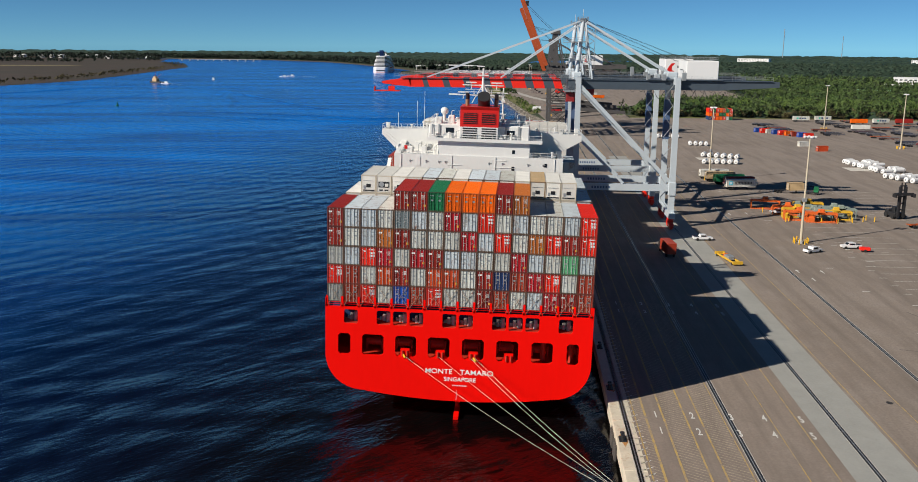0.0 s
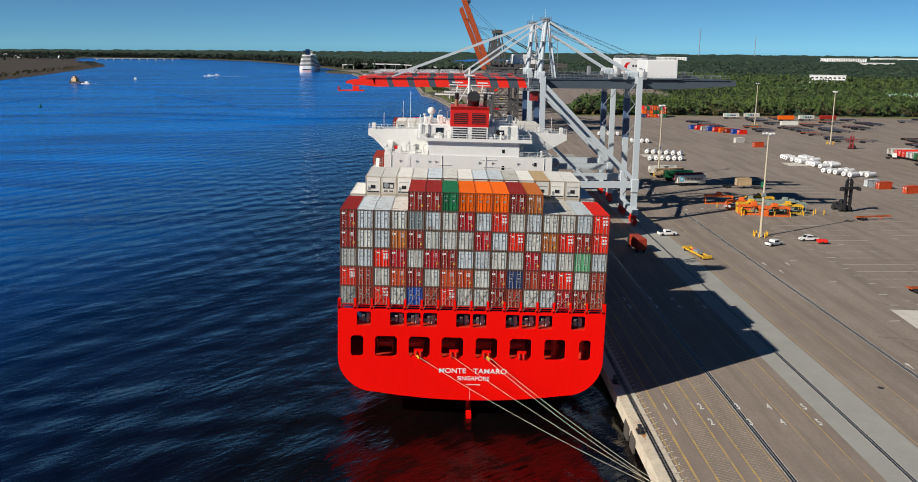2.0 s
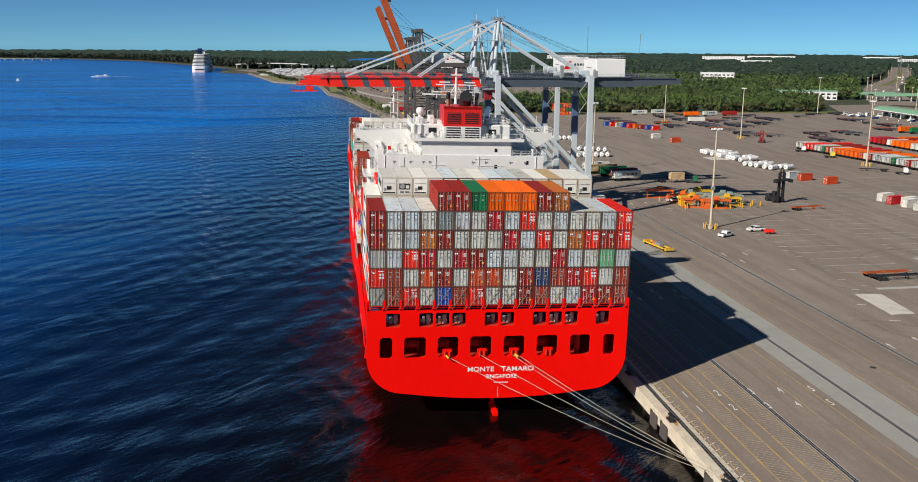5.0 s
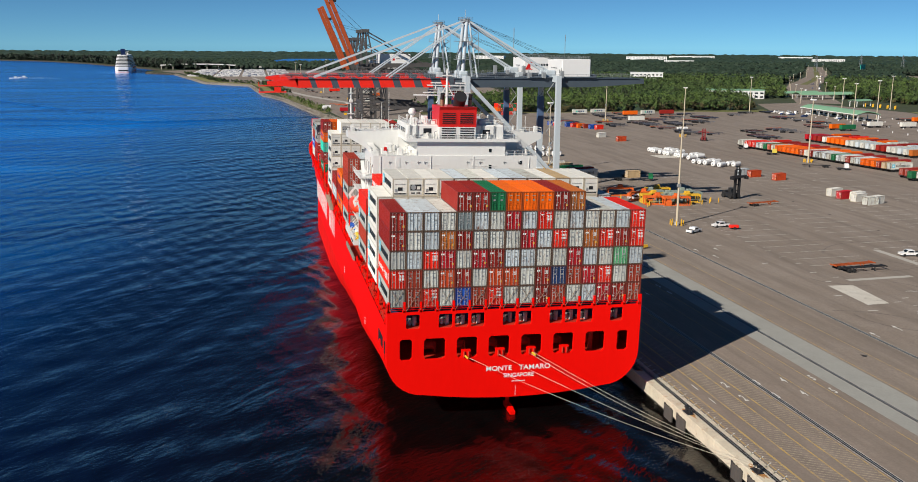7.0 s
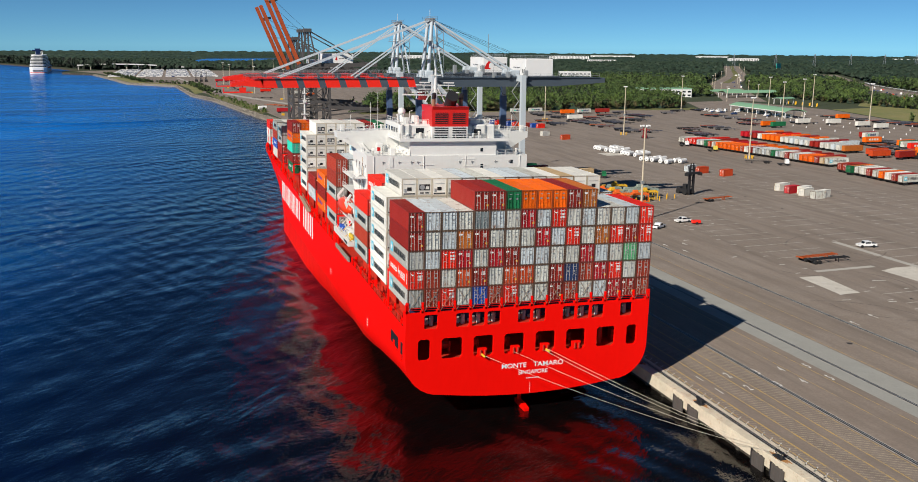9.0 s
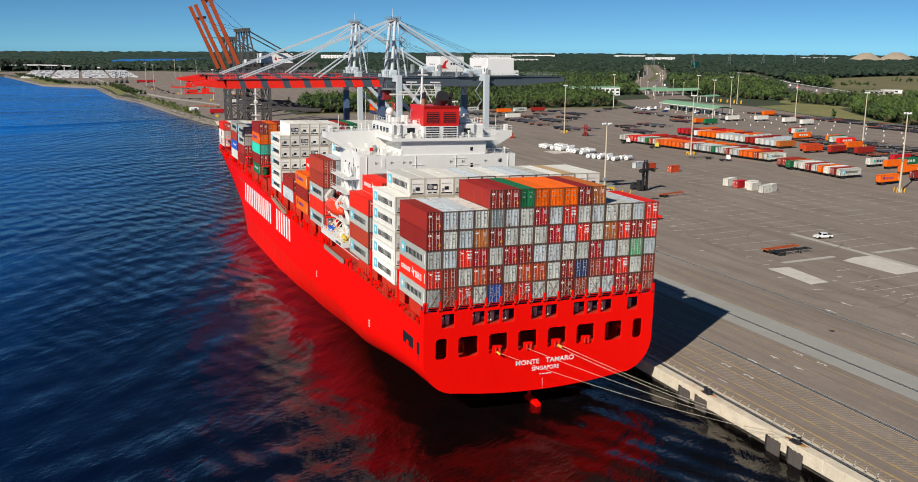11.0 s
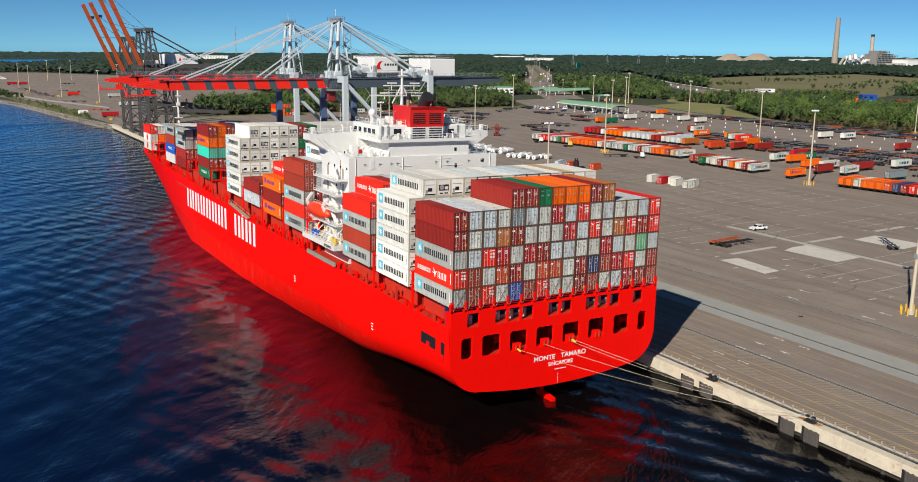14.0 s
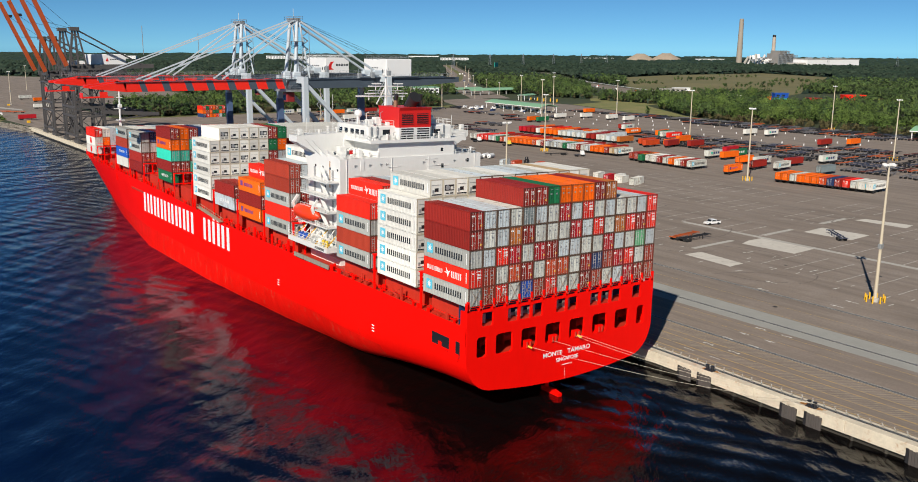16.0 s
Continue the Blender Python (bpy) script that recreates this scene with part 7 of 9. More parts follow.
for x, y in spots:
    m = pose(x, y, QUAY, 0, 0, -88 + pl.uniform(-4, 4))
    k = pl.choice([0, 0, 0, 1, 1, 1, 2, 3, 3, 3, 1, 0, 3, 4])
    g = Geo().box((-0.6, 0, 1.05), (-0.42, 12, 1.25)).box((0.42, 0, 1.05), (0.6, 12, 1.25)).box((-1.2, 0, 1.0), (1.2, 0.3, 1.3)).box((-1.2, 11.7, 1.0), (1.2, 12, 1.3)).box((-1.1, 5, 1.0), (1.1, 5.3, 1.3)).box((-0.5, 8.8, 0), (0.5, 9, 1))
    ranks.add([m @ Vector(p) for p in g.v], g.f, k)
    g = Geo().box((-1.2, 0.9, 0), (-0.85, 1.9, 0.95)).box((0.85, 0.9, 0), (1.2, 1.9, 0.95)).box((-1.2, 2.2, 0), (-0.85, 3.2, 0.95)).box((0.85, 2.2, 0), (1.2, 3.2, 0.95))
    ranks.add([m @ Vector(p) for p in g.v], g.f, 0)
chassis(pose(240, 395, QUAY, 0, 0, -80), "blue")
chassis(pose(236, 402, QUAY, 0, 0, -84), "red")
chassis(pose(231, 410, QUAY, 0, 0, -84), "pale")
solid("trailer_ranks", ranks, [black_metal] + [CHASSIS_PAINT[k] for k in ("blue", "red", "pale", "orange")], "loose ranks of empty skeletal trailers across the yard", "trailers", kind="stuff")
solid("far_container_rows", far_boxes, [BOX[k] for k in FAR_SLOT] + [black_metal], "far rows of coloured containers on trailers", "containers", kind="stuff")
# stacks far across the yard
for i, col in enumerate(("NORO", "RVE", "OOR", "OEO", "REV", "GOE", "EVR")):
    for t, k in enumerate(col[:3]):
        container("dry", C[k], pose(153 + i * 2.6, 580, QUAY + t * 2.9), "", "stacked in the far yard", "containers in the yard", L40)
for i in range(9):
    container("dry", C["LRPLROBLR"[i]], pose(162 + i * 2.7, 480 - i * 4.5, QUAY, 0, 0, -70), "", "set down on the yard", "containers in the yard", L20)

# ---- white cylinders in rows ----
tank = thing("white_cylinder_tank", "white cylindrical tank lying on the yard", "tank", "white tanks in rows")
part("shell", Geo().tube((0, -2.6, 1.25), (0, 2.6, 1.25), 1.1, 16).tube((0, -2.9, 1.25), (0, -2.6, 1.25), 0.8, 16, 0, 1.1).tube((0, 2.6, 1.25), (0, 2.9, 1.25), 1.1, 16, 0, 0.8), house_white, tank, smooth=True)
part("end_hatch", Geo().tube((0, -2.98, 1.25), (0, -2.88, 1.25), 0.35, 10), steel_grey, tank)
for y in (-1.8, 1.8):
    part("strap", Geo().tube((0, y * 1.1 - 0.06, 1.25), (0, y * 1.1 + 0.06, 1.25), 1.12, 16), steel_grey, tank)
    part("cradle", Geo().box((-1.0, y - 0.15, 0), (1.0, y + 0.15, 0.5)), steel_grey, tank)
spots = [(166 + 0.5 * i + 8 * j + pl.uniform(-0.8, 0.8), 316 - 3.0 * i - 3.4 * (i // 3) - 2 * j, -62 + pl.uniform(-8, 8)) for i in range(10) for j in (0, 1) if not (j and i in (4, 5, 9))] + [(166 + 1.4 * i + 7.5 * j, 265 - 2.9 * i - 2.5 * (i // 3), -58) for i in range(5) for j in (0, 1) if not (j and i == 2)]
spots += [(101 + 3.0 * i, 335 - 1.6 * i, -20) for i in range(6)] + [(104 + 2.9 * i, 390 - 0.5 * i, -10) for i in range(4)] + [(92 + 2.9 * i, 432, -10) for i in range(5)] + [(96 + 3 * i, 306, -15) for i in range(6)]
for i, (x, y, a) in enumerate(spots):
    if i:
        copy_thing(tank, pose(x, y, QUAY, 0, 0, a + pl.uniform(-4, 4)))
    else:
        tank.matrix_basis = pose(x, y, QUAY, 0, 0, a)
# white lane blocks near the gate
blk = thing("lane_block", "white concrete lane block on the yard", "barrier", "white lane blocks")
part("block", Geo().prism([(-0.35, 0), (0.35, 0), (0.14, 1.1), (-0.14, 1.1)], "y", -0.22, 0.22), house_white, blk)
for i in range(96):
    row, k = divmod(i, 24)
    m = pose((371, 399, 426, 452)[row], 520 - k * 14.5 - row * 4, QUAY)
    if i:
        copy_thing(blk, m)
    else:
        blk.matrix_basis = m
# black trucks on the apron in the ship's shadow
van = thing("box_truck", "dark red box truck on the shaded apron", "truck", "", pose(47.8, 108, QUAY + 0.01, 0, 0, 6))
part("cargo_box", Geo().rbox((-1.25, -5, 1.0), (1.25, 2.4, 3.9), 0.06), BOX["brown"], van)
part("cab", Geo().prism([(2.6, 0.7), (4.6, 0.7), (4.5, 2.0), (4.1, 2.9), (2.6, 2.9)], "x", -1.15, 1.15), black_metal, van)
for s in (-1, 1):
    for y in (-3.6, 3.4):
        g = Geo()
        wheel(g, s * 1.0, y, 0.5, 0.35, 0)
        part("wheel", g, tyre, van)

# ---- gate canopies, roads, buildings and works beyond the yard ----
def canopy(m, length, half, eave, crown, label):
    ob = thing("gate_canopy", label, "canopy", "green gate canopies", m)
    g, n = Geo(), 12
    arc = [(-half + 2 * half * i / n, eave + crown * math.sin(math.pi * i / n)) for i in range(n + 1)]
    g.prism(arc + [(x, z - 0.35) for x, z in arc[::-1]], "y", 0, length)
    part("roof", g, green_roof, ob, "arched green metal roof")
    part("gutter", Geo().box((-half - 0.25, 0, eave - 0.6), (-half + 0.05, length, eave - 0.1)), house_white, ob)
    n_posts = max(1, round(length / 15))
    for k in range(n_posts + 1):
        y = 0.8 + (length - 2.2) * k / n_posts
        for s in (-half + 1.2, half - 1.2):
            part("post", Geo().box((s - 0.25, y, 0), (s + 0.25, y + 0.5, eave + 0.3)), house_white, ob)
        part("cross_beam", Geo().box((-half + 1, y, eave - 0.4), (half - 1, y + 0.4, eave)), steel_grey, ob)
    return ob


canopy(pose(418, 477, QUAY, 0, 0, -6), 90, 9.5, 5.4, 2.2, "long arched green roof over the gate lanes")
canopy(pose(538, 760, QUAY, 0, 0, -88), 70, 9, 5.5, 2.4, "arched green roof over the second gate")
canopy(pose(522, 640, QUAY, 0, 0, -70), 24, 5, 5.5, 1.2, "small green roof by the gate")
canopy(pose(545, 800, QUAY, 0, 0, -80), 50, 8, 5.0, 2.0, "arched green roof over the road")
canopy(pose(529, 845, QUAY, 0, 0, -70), 30, 9, 6.5, 2.5, "green roof of a low hall by the gate")
canopy(pose(470, 130, QUAY, 0, 0, 4), 55, 10, 6.0, 2.6, "arched green roof at the yard edge")
gate_rng = random.Random(21)
booth = thing("gate_booth", "white toll booth under a green gate canopy", "booth", "gate booths", pose(418, 484, QUAY))
part("cabin", Geo().rbox((-1.2, -2, 0.2), (1.2, 2, 2.9), 0.08), house_white, booth)
part("window_band", Geo().box((-1.22, -1.7, 1.3), (1.22, 1.7, 2.2)), glass_dark, booth)
part("island", Geo().rbox((-1.6, -5, 0), (1.6, 5, 0.25), 0.06), concrete, booth)
for k in range(1, 8):
    copy_thing(booth, pose(418 + 1.2 * k, 484 + 11 * k, QUAY, 0, 0, -96))
yp = thing("yellow_gate_post", "yellow guard column beside the gate", "bollard", "yellow gate columns", pose(536, 640, QUAY))
part("column", Geo().tube((0, 0, 0), (0, 0, 2.6), 0.5, 10).ball((0, 0, 2.6), 0.5, 5), yellow_paint, yp)
for k in range(1, 9):
    copy_thing(yp, pose(536 + (k % 2) * 5, 640 - 5.2 * k, QUAY))


def car(m, paint, label, van=False):
    ob = thing("parked_van" if van else "car", label, "car", "vehicles by the gate", m)
    h = 2.6 if van else 1.45
    part("body", Geo().prism([(-2.4, 0.35), (2.4, 0.35), (2.4, 0.9), (1.4, 1.0), (0.8, h), (-2.2, h), (-2.4, 1.0)], "x", -0.95, 0.95), paint, ob)
    part("window_band", Geo().prism([(-2.0, h * 0.7), (1.15, h * 0.7), (0.75, h * 0.94), (-2.0, h * 0.94)], "x", -0.97, 0.97), glass_dark, ob)
    for s in (-1, 1):
        for y in (-1.5, 1.5):
            part("wheel", Geo().tube((s * 0.98, y, 0.34), (s * 0.72, y, 0.34), 0.34, 10), tyre, ob)
    return ob


car_a = car(pose(402, 560, QUAY, 0, 0, 30), car_white, "white van waiting by the gate", True)
car_b = car(pose(398, 530, QUAY, 0, 0, 80), BOX["navy"], "dark car waiting by the gate")
car_c = car(pose(806, 742, QUAY + 0.02, 0, 0, -30), BOX["red"], "red car on the road beside the woods")
for k in range(16):
    copy_thing(car_a if k % 3 else car_b, pose(396 + gate_rng.uniform(-6, 34), 500 + gate_rng.uniform(-18, 75), QUAY, 0, 0, gate_rng.choice((-60, 30, 84, 90))))
for k in range(18):
    u = gate_rng.random()
    copy_thing((car_a, car_b, car_c)[k % 3], pose(705 + 225 * u + gate_rng.uniform(-14, 12), 645 + 340 * u, QUAY + 0.02, 0, 0, -33))
for k in range(16):
    u = gate_rng.random()
    copy_thing((car_a, car_b)[k % 2], pose(590 + 460 * u + gate_rng.uniform(-12, 12), 810 + 670 * u, QUAY + 0.03, 0, 0, -35))


def roadway(name, pts, w, material, z, label):
    g = Geo()
    P = [Vector((x, y, 0)) for x, y in pts]
    v = []
    for i, p in enumerate(P):
        d = (P[min(i + 1, len(P) - 1)] - P[max(i - 1, 0)]).normalized()
        s = d.cross(Vector((0, 0, 1))) * (w / 2)
        v += [(*(p - s).xy, z), (*(p + s).xy, z)]
    g.add(v, [(2 * i, 2 * i + 1, 2 * i + 3, 2 * i + 2) for i in range(len(P) - 1)])
    return solid(name, g, material, label, "road", kind="structure")


HIGHWAY = [(520, 690), (590, 810), (690, 980), (790, 1130), (890, 1260), (1050, 1480), (1420, 2039), (1640, 2370)]
roadway("highway", HIGHWAY, 44, asphalt, QUAY + 0.01, "pale highway running inland through woods")
roadway("highway_median", [(x, y) for x, y in HIGHWAY[3:]], 11, grass_mat, QUAY + 0.03, "green median of the highway")
SIDE_ROAD = [(1300, 1520), (1070, 1200), (925, 975), (815, 770), (725, 640), (690, 520), (700, 380), (760, 200)]
roadway("side_road", SIDE_ROAD, 46, asphalt, QUAY + 0.012, "grey road along the woods")
BARRIER = [(1010, 1070), (950, 985), (880, 860), (790, 690), (752, 600)]
roadway("road_barrier", BARRIER, 4, house_white, QUAY + 2.2, "pale concrete barrier beside the road")


def building(name, label, x, y, w, d, h, material, turn=0, roof=None, group=""):
    ob = thing(name, label, "building", group, pose(x, y, QUAY, 0, 0, turn))
    part("wall", Geo().box((-w / 2, -d / 2, 0), (w / 2, d / 2, h)), material, ob)
    part("roof", Geo().box((-w / 2 - 0.5, -d / 2 - 0.5, h), (w / 2 + 0.5, d / 2 + 0.5, h + 0.8)), roof or material, ob)
    for i in range(int(w / 6)):
        for j in range(max(1, int(h / 4))):
            part("window", Geo().box((-w / 2 + 1.5 + i * 6, -d / 2 - 0.08, 1.2 + j * 4), (-w / 2 + 5 + i * 6, -d / 2, 3.0 + j * 4)), glass_dark, ob)
    return ob


building("office_building", "white flat-roofed office block among trees", 545, 1170, 48, 20, 17, house_white, -20)
building("office_building", "white flat-roofed office block among trees", 505, 1120, 30, 18, 9, house_white, -20)
building("warehouse", "low white warehouse with a green roof", 480, 790, 60, 24, 9, house_white, -15, green_roof)
building("warehouse", "low hall with a pale green roof in the woods", 415, 960, 34, 16, 8, house_white, -10, green_roof)
building("warehouse", "low hall with a pale green roof in the woods", 520, 1010, 30, 16, 8, house_white, -10, green_roof)
building("warehouse", "low pale warehouse in the woods", 380, 820, 50, 20, 6, concrete, -10)
building("warehouse", "low white shed at the yard edge", 330, 690, 60, 16, 6, house_white, -8)
SHEDS = ((769, 494, 15, 9, 8, BOX["blue"]), (748, 500, 14, 8, 5, BOX["orange"]), (744, 437, 12, 8, 6, BOX["crimson"]), (725, 520, 14, 10, 6, house_white), (844, 453, 24, 10, 6, BOX["red"]), (735, 470, 12, 8, 4, BOX["teal"]), (830, 700, 30, 12, 3.5, concrete), (866, 715, 22, 10, 3.5, house_white), (800, 400, 16, 10, 5, BOX["crimson"]))
for x, y, w, d, h, m_ in SHEDS:
    building("shed", "small painted shed among the trees", x, y, w, d, h, m_, -30, None, "sheds among the trees")
for x, y, w, d, h in ((1500, 3300, 160, 40, 14), (1900, 3700, 200, 50, 12), (2300, 3500, 140, 40, 12), (900, 3500, 120, 40, 12), (1250, 2500, 90, 30, 10), (2050, 2900, 110, 40, 11), (3060, 3050, 240, 60, 8), (3220, 2560, 120, 40, 10), (-2150, 3680, 420, 50, 4), (-1720, 3690, 160, 50, 5)):
    building("warehouse", "long white warehouse far off in the woods", x, y, w, d, h + 6, house_white, -25, None, "far warehouses")
# power station
ps = thing("power_station", "pale power station with two tall chimneys", "power station", "", pose(2850, 1960, QUAY))
boiler_grey = mat("boiler_house_grey", (0.2, 0.19, 0.18), 0.7, var=0.4, scale=0.05)
part("boiler_house", Geo().box((-28, -30, 0), (92, 30, 30)).box((-20, -25, 30), (74, 25, 44)).box((-6, -20, 44), (40, 20, 55)), boiler_grey, ps)
for i in range(15):
    part("steel_column", Geo().box((-26 + i * 8, -32, 0), (-24.6 + i * 8, -30, 40 + 14 * (2 < i < 9))), steel_grey, ps)
for z in range(8, 52, 7):
    part("steel_floor", Geo().box((-26 if z < 42 else -4, -33, z), (88 if z < 42 else 44, -30, z + 1.1)), steel_grey, ps)
pw = random.Random(17)
for i in range(9):
    x, h = -150 + i * 14, pw.uniform(18, 44)
    part("silo", Geo().tube((x, pw.uniform(-10, 40), 0), (x, pw.uniform(-10, 40) * 0 + 10, h), pw.uniform(4, 8), 14), house_white if i % 3 else concrete, ps, smooth=True)
    part("duct", Geo().box((x - 4, -14, h * 0.5), (x + 9, -4, h * 0.5 + pw.uniform(4, 9))), house_white if i % 2 else steel_grey, ps)
part("chimney", Geo().tube((10, 20, 0), (10, 20, 104), 8, 20, 0, 6).tube((10, 20, 104), (10, 20, 112), 6.2, 20, 1), [brick_tan, black_metal], ps, "tan chimney with a dark rim", smooth=True)
part("tall_chimney", Geo().tube((68, 215, 0), (68, 215, 176), 12, 24, 0, 8), mat("pale_chimney_concrete", (0.3, 0.26, 0.215), 0.85, var=0.25, scale=0.02), ps, "tall pale concrete chimney", smooth=True)
th = thing("turbine_hall", "long white turbine hall beside the power station", "building", "", pose(2690, 1670, QUAY, 0, 0, -8))
part("wall", Geo().box((-100, -30, 0), (150, 30, 27)), house_white, th)
part("roof", Geo().box((-101, -31, 27), (151, 31, 29)), concrete, th)
part("annexe", Geo().box((-135, -25, 0), (-101, 25, 16)), concrete, th)
for k in range(3):
    part("roof_vent", Geo().box((-70 + k * 70, -6, 29), (-50 + k * 70, 6, 33)), steel_grey, th)
part("dark_base", Geo().box((-100, -30.4, 0), (150, -30, 6)), steel_grey, th)
heap_mat = ground_mat("pale_spoil", (0.42, 0.34, 0.25), (0.36, 0.29, 0.22), (0.3, 0.25, 0.2), big=0.02, mid=0.06)
for x, y, r, h in ((2935, 2715, 84, 38), (3076, 2690, 92, 40)):
    solid("spoil_heap", Geo().tube((x, y, QUAY), (x, y, QUAY + h), r, 24, 0, r * 0.2), heap_mat, "pale conical spoil heap", "heap", "spoil heaps", smooth=True)
# electricity pylons and radio masts
pyl = thing("lattice_pylon", "thin grey lattice pylon above the woods", "pylon", "pylons")
g = Geo()
for sx, sy in ((-1, -1), (1, -1), (1, 1), (-1, 1)):
    g.beam((sx * 4, sy * 4, 0), (sx * 0.6, sy * 0.6, 40), 0.5)
for k in range(7):
    z = k * 6
    w = 4 - 3.4 * z / 40
    g.beam((-w, -w, z), (w, -w, z + 5), 0.35).beam((w, -w, z), (-w, -w, z + 5), 0.35)
part("tower", g, steel_grey, pyl)
for z in (30, 35):
    part("crossarm", Geo().beam((-7, 0, z), (7, 0, z), 0.5), steel_grey, pyl)
for i, (x, y) in enumerate([(1260 + 150 * k, 1800 + 40 * k) for k in range(6)] + [(2400, 1250), (2550, 1150), (2700, 1060), (2850, 960), (3000, 870), (2300, 1400)]):
    if i:
        copy_thing(pyl, pose(x, y, QUAY, 0, 0, 30))
    else:
        pyl.matrix_basis = pose(x, y, QUAY, 0, 0, 30)
solid("radio_mast", Geo().tube((1200, 4200, QUAY), (1200, 4200, 150), 1.6, 6), steel_grey, "thin radio mast on the horizon", "mast", "radio masts")
solid("radio_mast", Geo().tube((1500, 4300, QUAY), (1500, 4300, 120), 1.4, 6), steel_grey, "thin radio mast on the horizon", "mast", "radio masts")
# street lamps along the highway
sl = thing("street_lamp", "thin pale road lamp beside the highway", "street lamp", "road lamps")
part("post", Geo().tube((0, 0, 0), (0, 0, 15), 0.25, 6), pole_mat, sl)
part("head", Geo().box((-1.3, -0.3, 14.8), (1.3, 0.3, 15.2)), house_white, sl)
for i in range(16):
    u = i / 15 * (len(HIGHWAY) - 2.01)
    k, t = int(u), u - int(u)
    x = HIGHWAY[k][0] * (1 - t) + HIGHWAY[k + 1][0] * t + (22 if i % 2 else -22)
    y = HIGHWAY[k][1] * (1 - t) + HIGHWAY[k + 1][1] * t
    if i:
        copy_thing(sl, pose(x, y, QUAY))
    else:
        sl.matrix_basis = pose(x, y, QUAY)
sign = thing("road_sign", "green overhead highway sign on posts", "road sign", "", pose(1180, 1520, QUAY, 0, 0, 35))
part("panel", Geo().box((-14, -0.3, 14), (14, 0.3, 24)), BOX["teal"], sign)
for s in (-13, 13):
    part("post", Geo().box((s - 0.5, -0.3, 0), (s + 0.5, 0.3, 14)), steel_grey, sign)

# ---- across and down the river ----
ft = random.Random(5)
for i in range(14):
    x, y = -2250 + i * 62 + ft.uniform(-20, 20), 3560 - i * 22 + ft.uniform(-60, 60)
    r, h = ft.uniform(9, 16), ft.uniform(7, 11)
    solid("storage_tank", Geo().tube((x, y, 0), (x, y, h), r, 20).tube((x, y, h), (x, y, h + 3), r, 20, 0, r * 0.3), house_white, "white oil storage tank across the river", "storage tank", "far storage tanks", smooth=True)
br = thing("trestle_bridge", "low grey trestle bridge over the far river", "bridge", "", pose(-1230, 3060, -3))
part("deck", Geo().box((0, -5, 7), (300, 5, 8.5)), concrete, br)
for i in range(10):
    part("pier", Geo().box((10 + i * 29, -4, 0), (14 + i * 29, 4, 7)), concrete, br)
vd = thing("viaduct", "long low white viaduct beyond the far terminal", "bridge", "", pose(-246, 1990, QUAY))
heights = [10.5, 11.8, 12.6, 13.0, 12.9, 12.4, 11.4, 10.0, 8.4, 6.8]
for i, (za, zb) in enumerate(zip(heights, heights[1:])):
    part("deck", Geo().prism([(i * 24.4, za - 2.2), ((i + 1) * 24.4, zb - 2.2), ((i + 1) * 24.4, zb), (i * 24.4, za)], "y", -5, 5), house_white, vd)
    part("pier", Geo().box((i * 24.4 + 1, -3.5, 0), (i * 24.4 + 3, 3.5, min(za, zb) - 2.2)), concrete, vd)
cr = thing("white_cruise_ship", "white passenger ship with a navy funnel moored far up river", "ship", "", pose(-298, 1790, WATER, 0, 0, 4.5) @ Matrix.Diagonal((1, 1, 0.93, 1)))


def deck_plan(w, y0, y1):
    """Outline of a deck: rounded stern, straight sides, pointed bow."""
    r = w * 0.55
    aft = [(-w + r * (1 - math.cos(a)), y0 + r * (1 - math.sin(a))) for a in (0.0, 0.4, 0.8, 1.2, 1.57)]
    return aft + [(-x, y) for x, y in aft[::-1]] + [(w, y1 - 38), (w * 0.62, y1 - 15), (0, y1), (-w * 0.62, y1 - 15), (-w, y1 - 38)]


part("hull", Geo().prism(deck_plan(15.5, 0, 255), "z", -1.0, 13.0), house_white, cr, "white hull")
part("boot_stripe", Geo().prism(deck_plan(15.6, -0.1, 255.1), "z", 2.2, 3.1), BOX["red"], cr, "thin red stripe above the waterline")
for k in range(8):
    w, y0, y1 = 15.2 - 0.35 * k, 2.5 + (k ** 1.6) * 1.2, 232 - 6.5 * k
    part("deck_tier", Geo().prism(deck_plan(w, y0, y1), "z", 13.0 + 2.9 * k, 14.3 + 2.9 * k), house_white, cr)
    part("balcony_row", Geo().prism(deck_plan(w - 0.9, y0 + 1.2, y1 - 1), "z", 14.3 + 2.9 * k, 15.9 + 2.9 * k), glass_dark, cr, "dark band of balcony doors")
part("sun_deck", Geo().prism(deck_plan(12.2, 36, 170), "z", 36.2, 38.6), house_white, cr)
part("funnel", Geo().prism([(38, 38.6), (62, 38.6), (55, 49), (33, 51.5), (34, 47.5)], "x", -4.2, 4.2).prism([(40, 46), (44, 46), (42, 48.5), (38, 48.5)], "x", -9.5, 9.5), BOX["navy"], cr, "navy blue winged funnel")
part("mast", Geo().tube((0, 150, 38.6), (0, 146, 50), 0.7, 8, 0, 0.3).beam((-5, 148, 45), (5, 148, 45), 0.6), house_white, cr)
part("water_slide", Geo().tube((-5, 78, 38.6), (-5, 78, 44), 1.6, 10).tube((6, 92, 38.6), (6, 92, 43), 1.3, 10), house_white, cr)
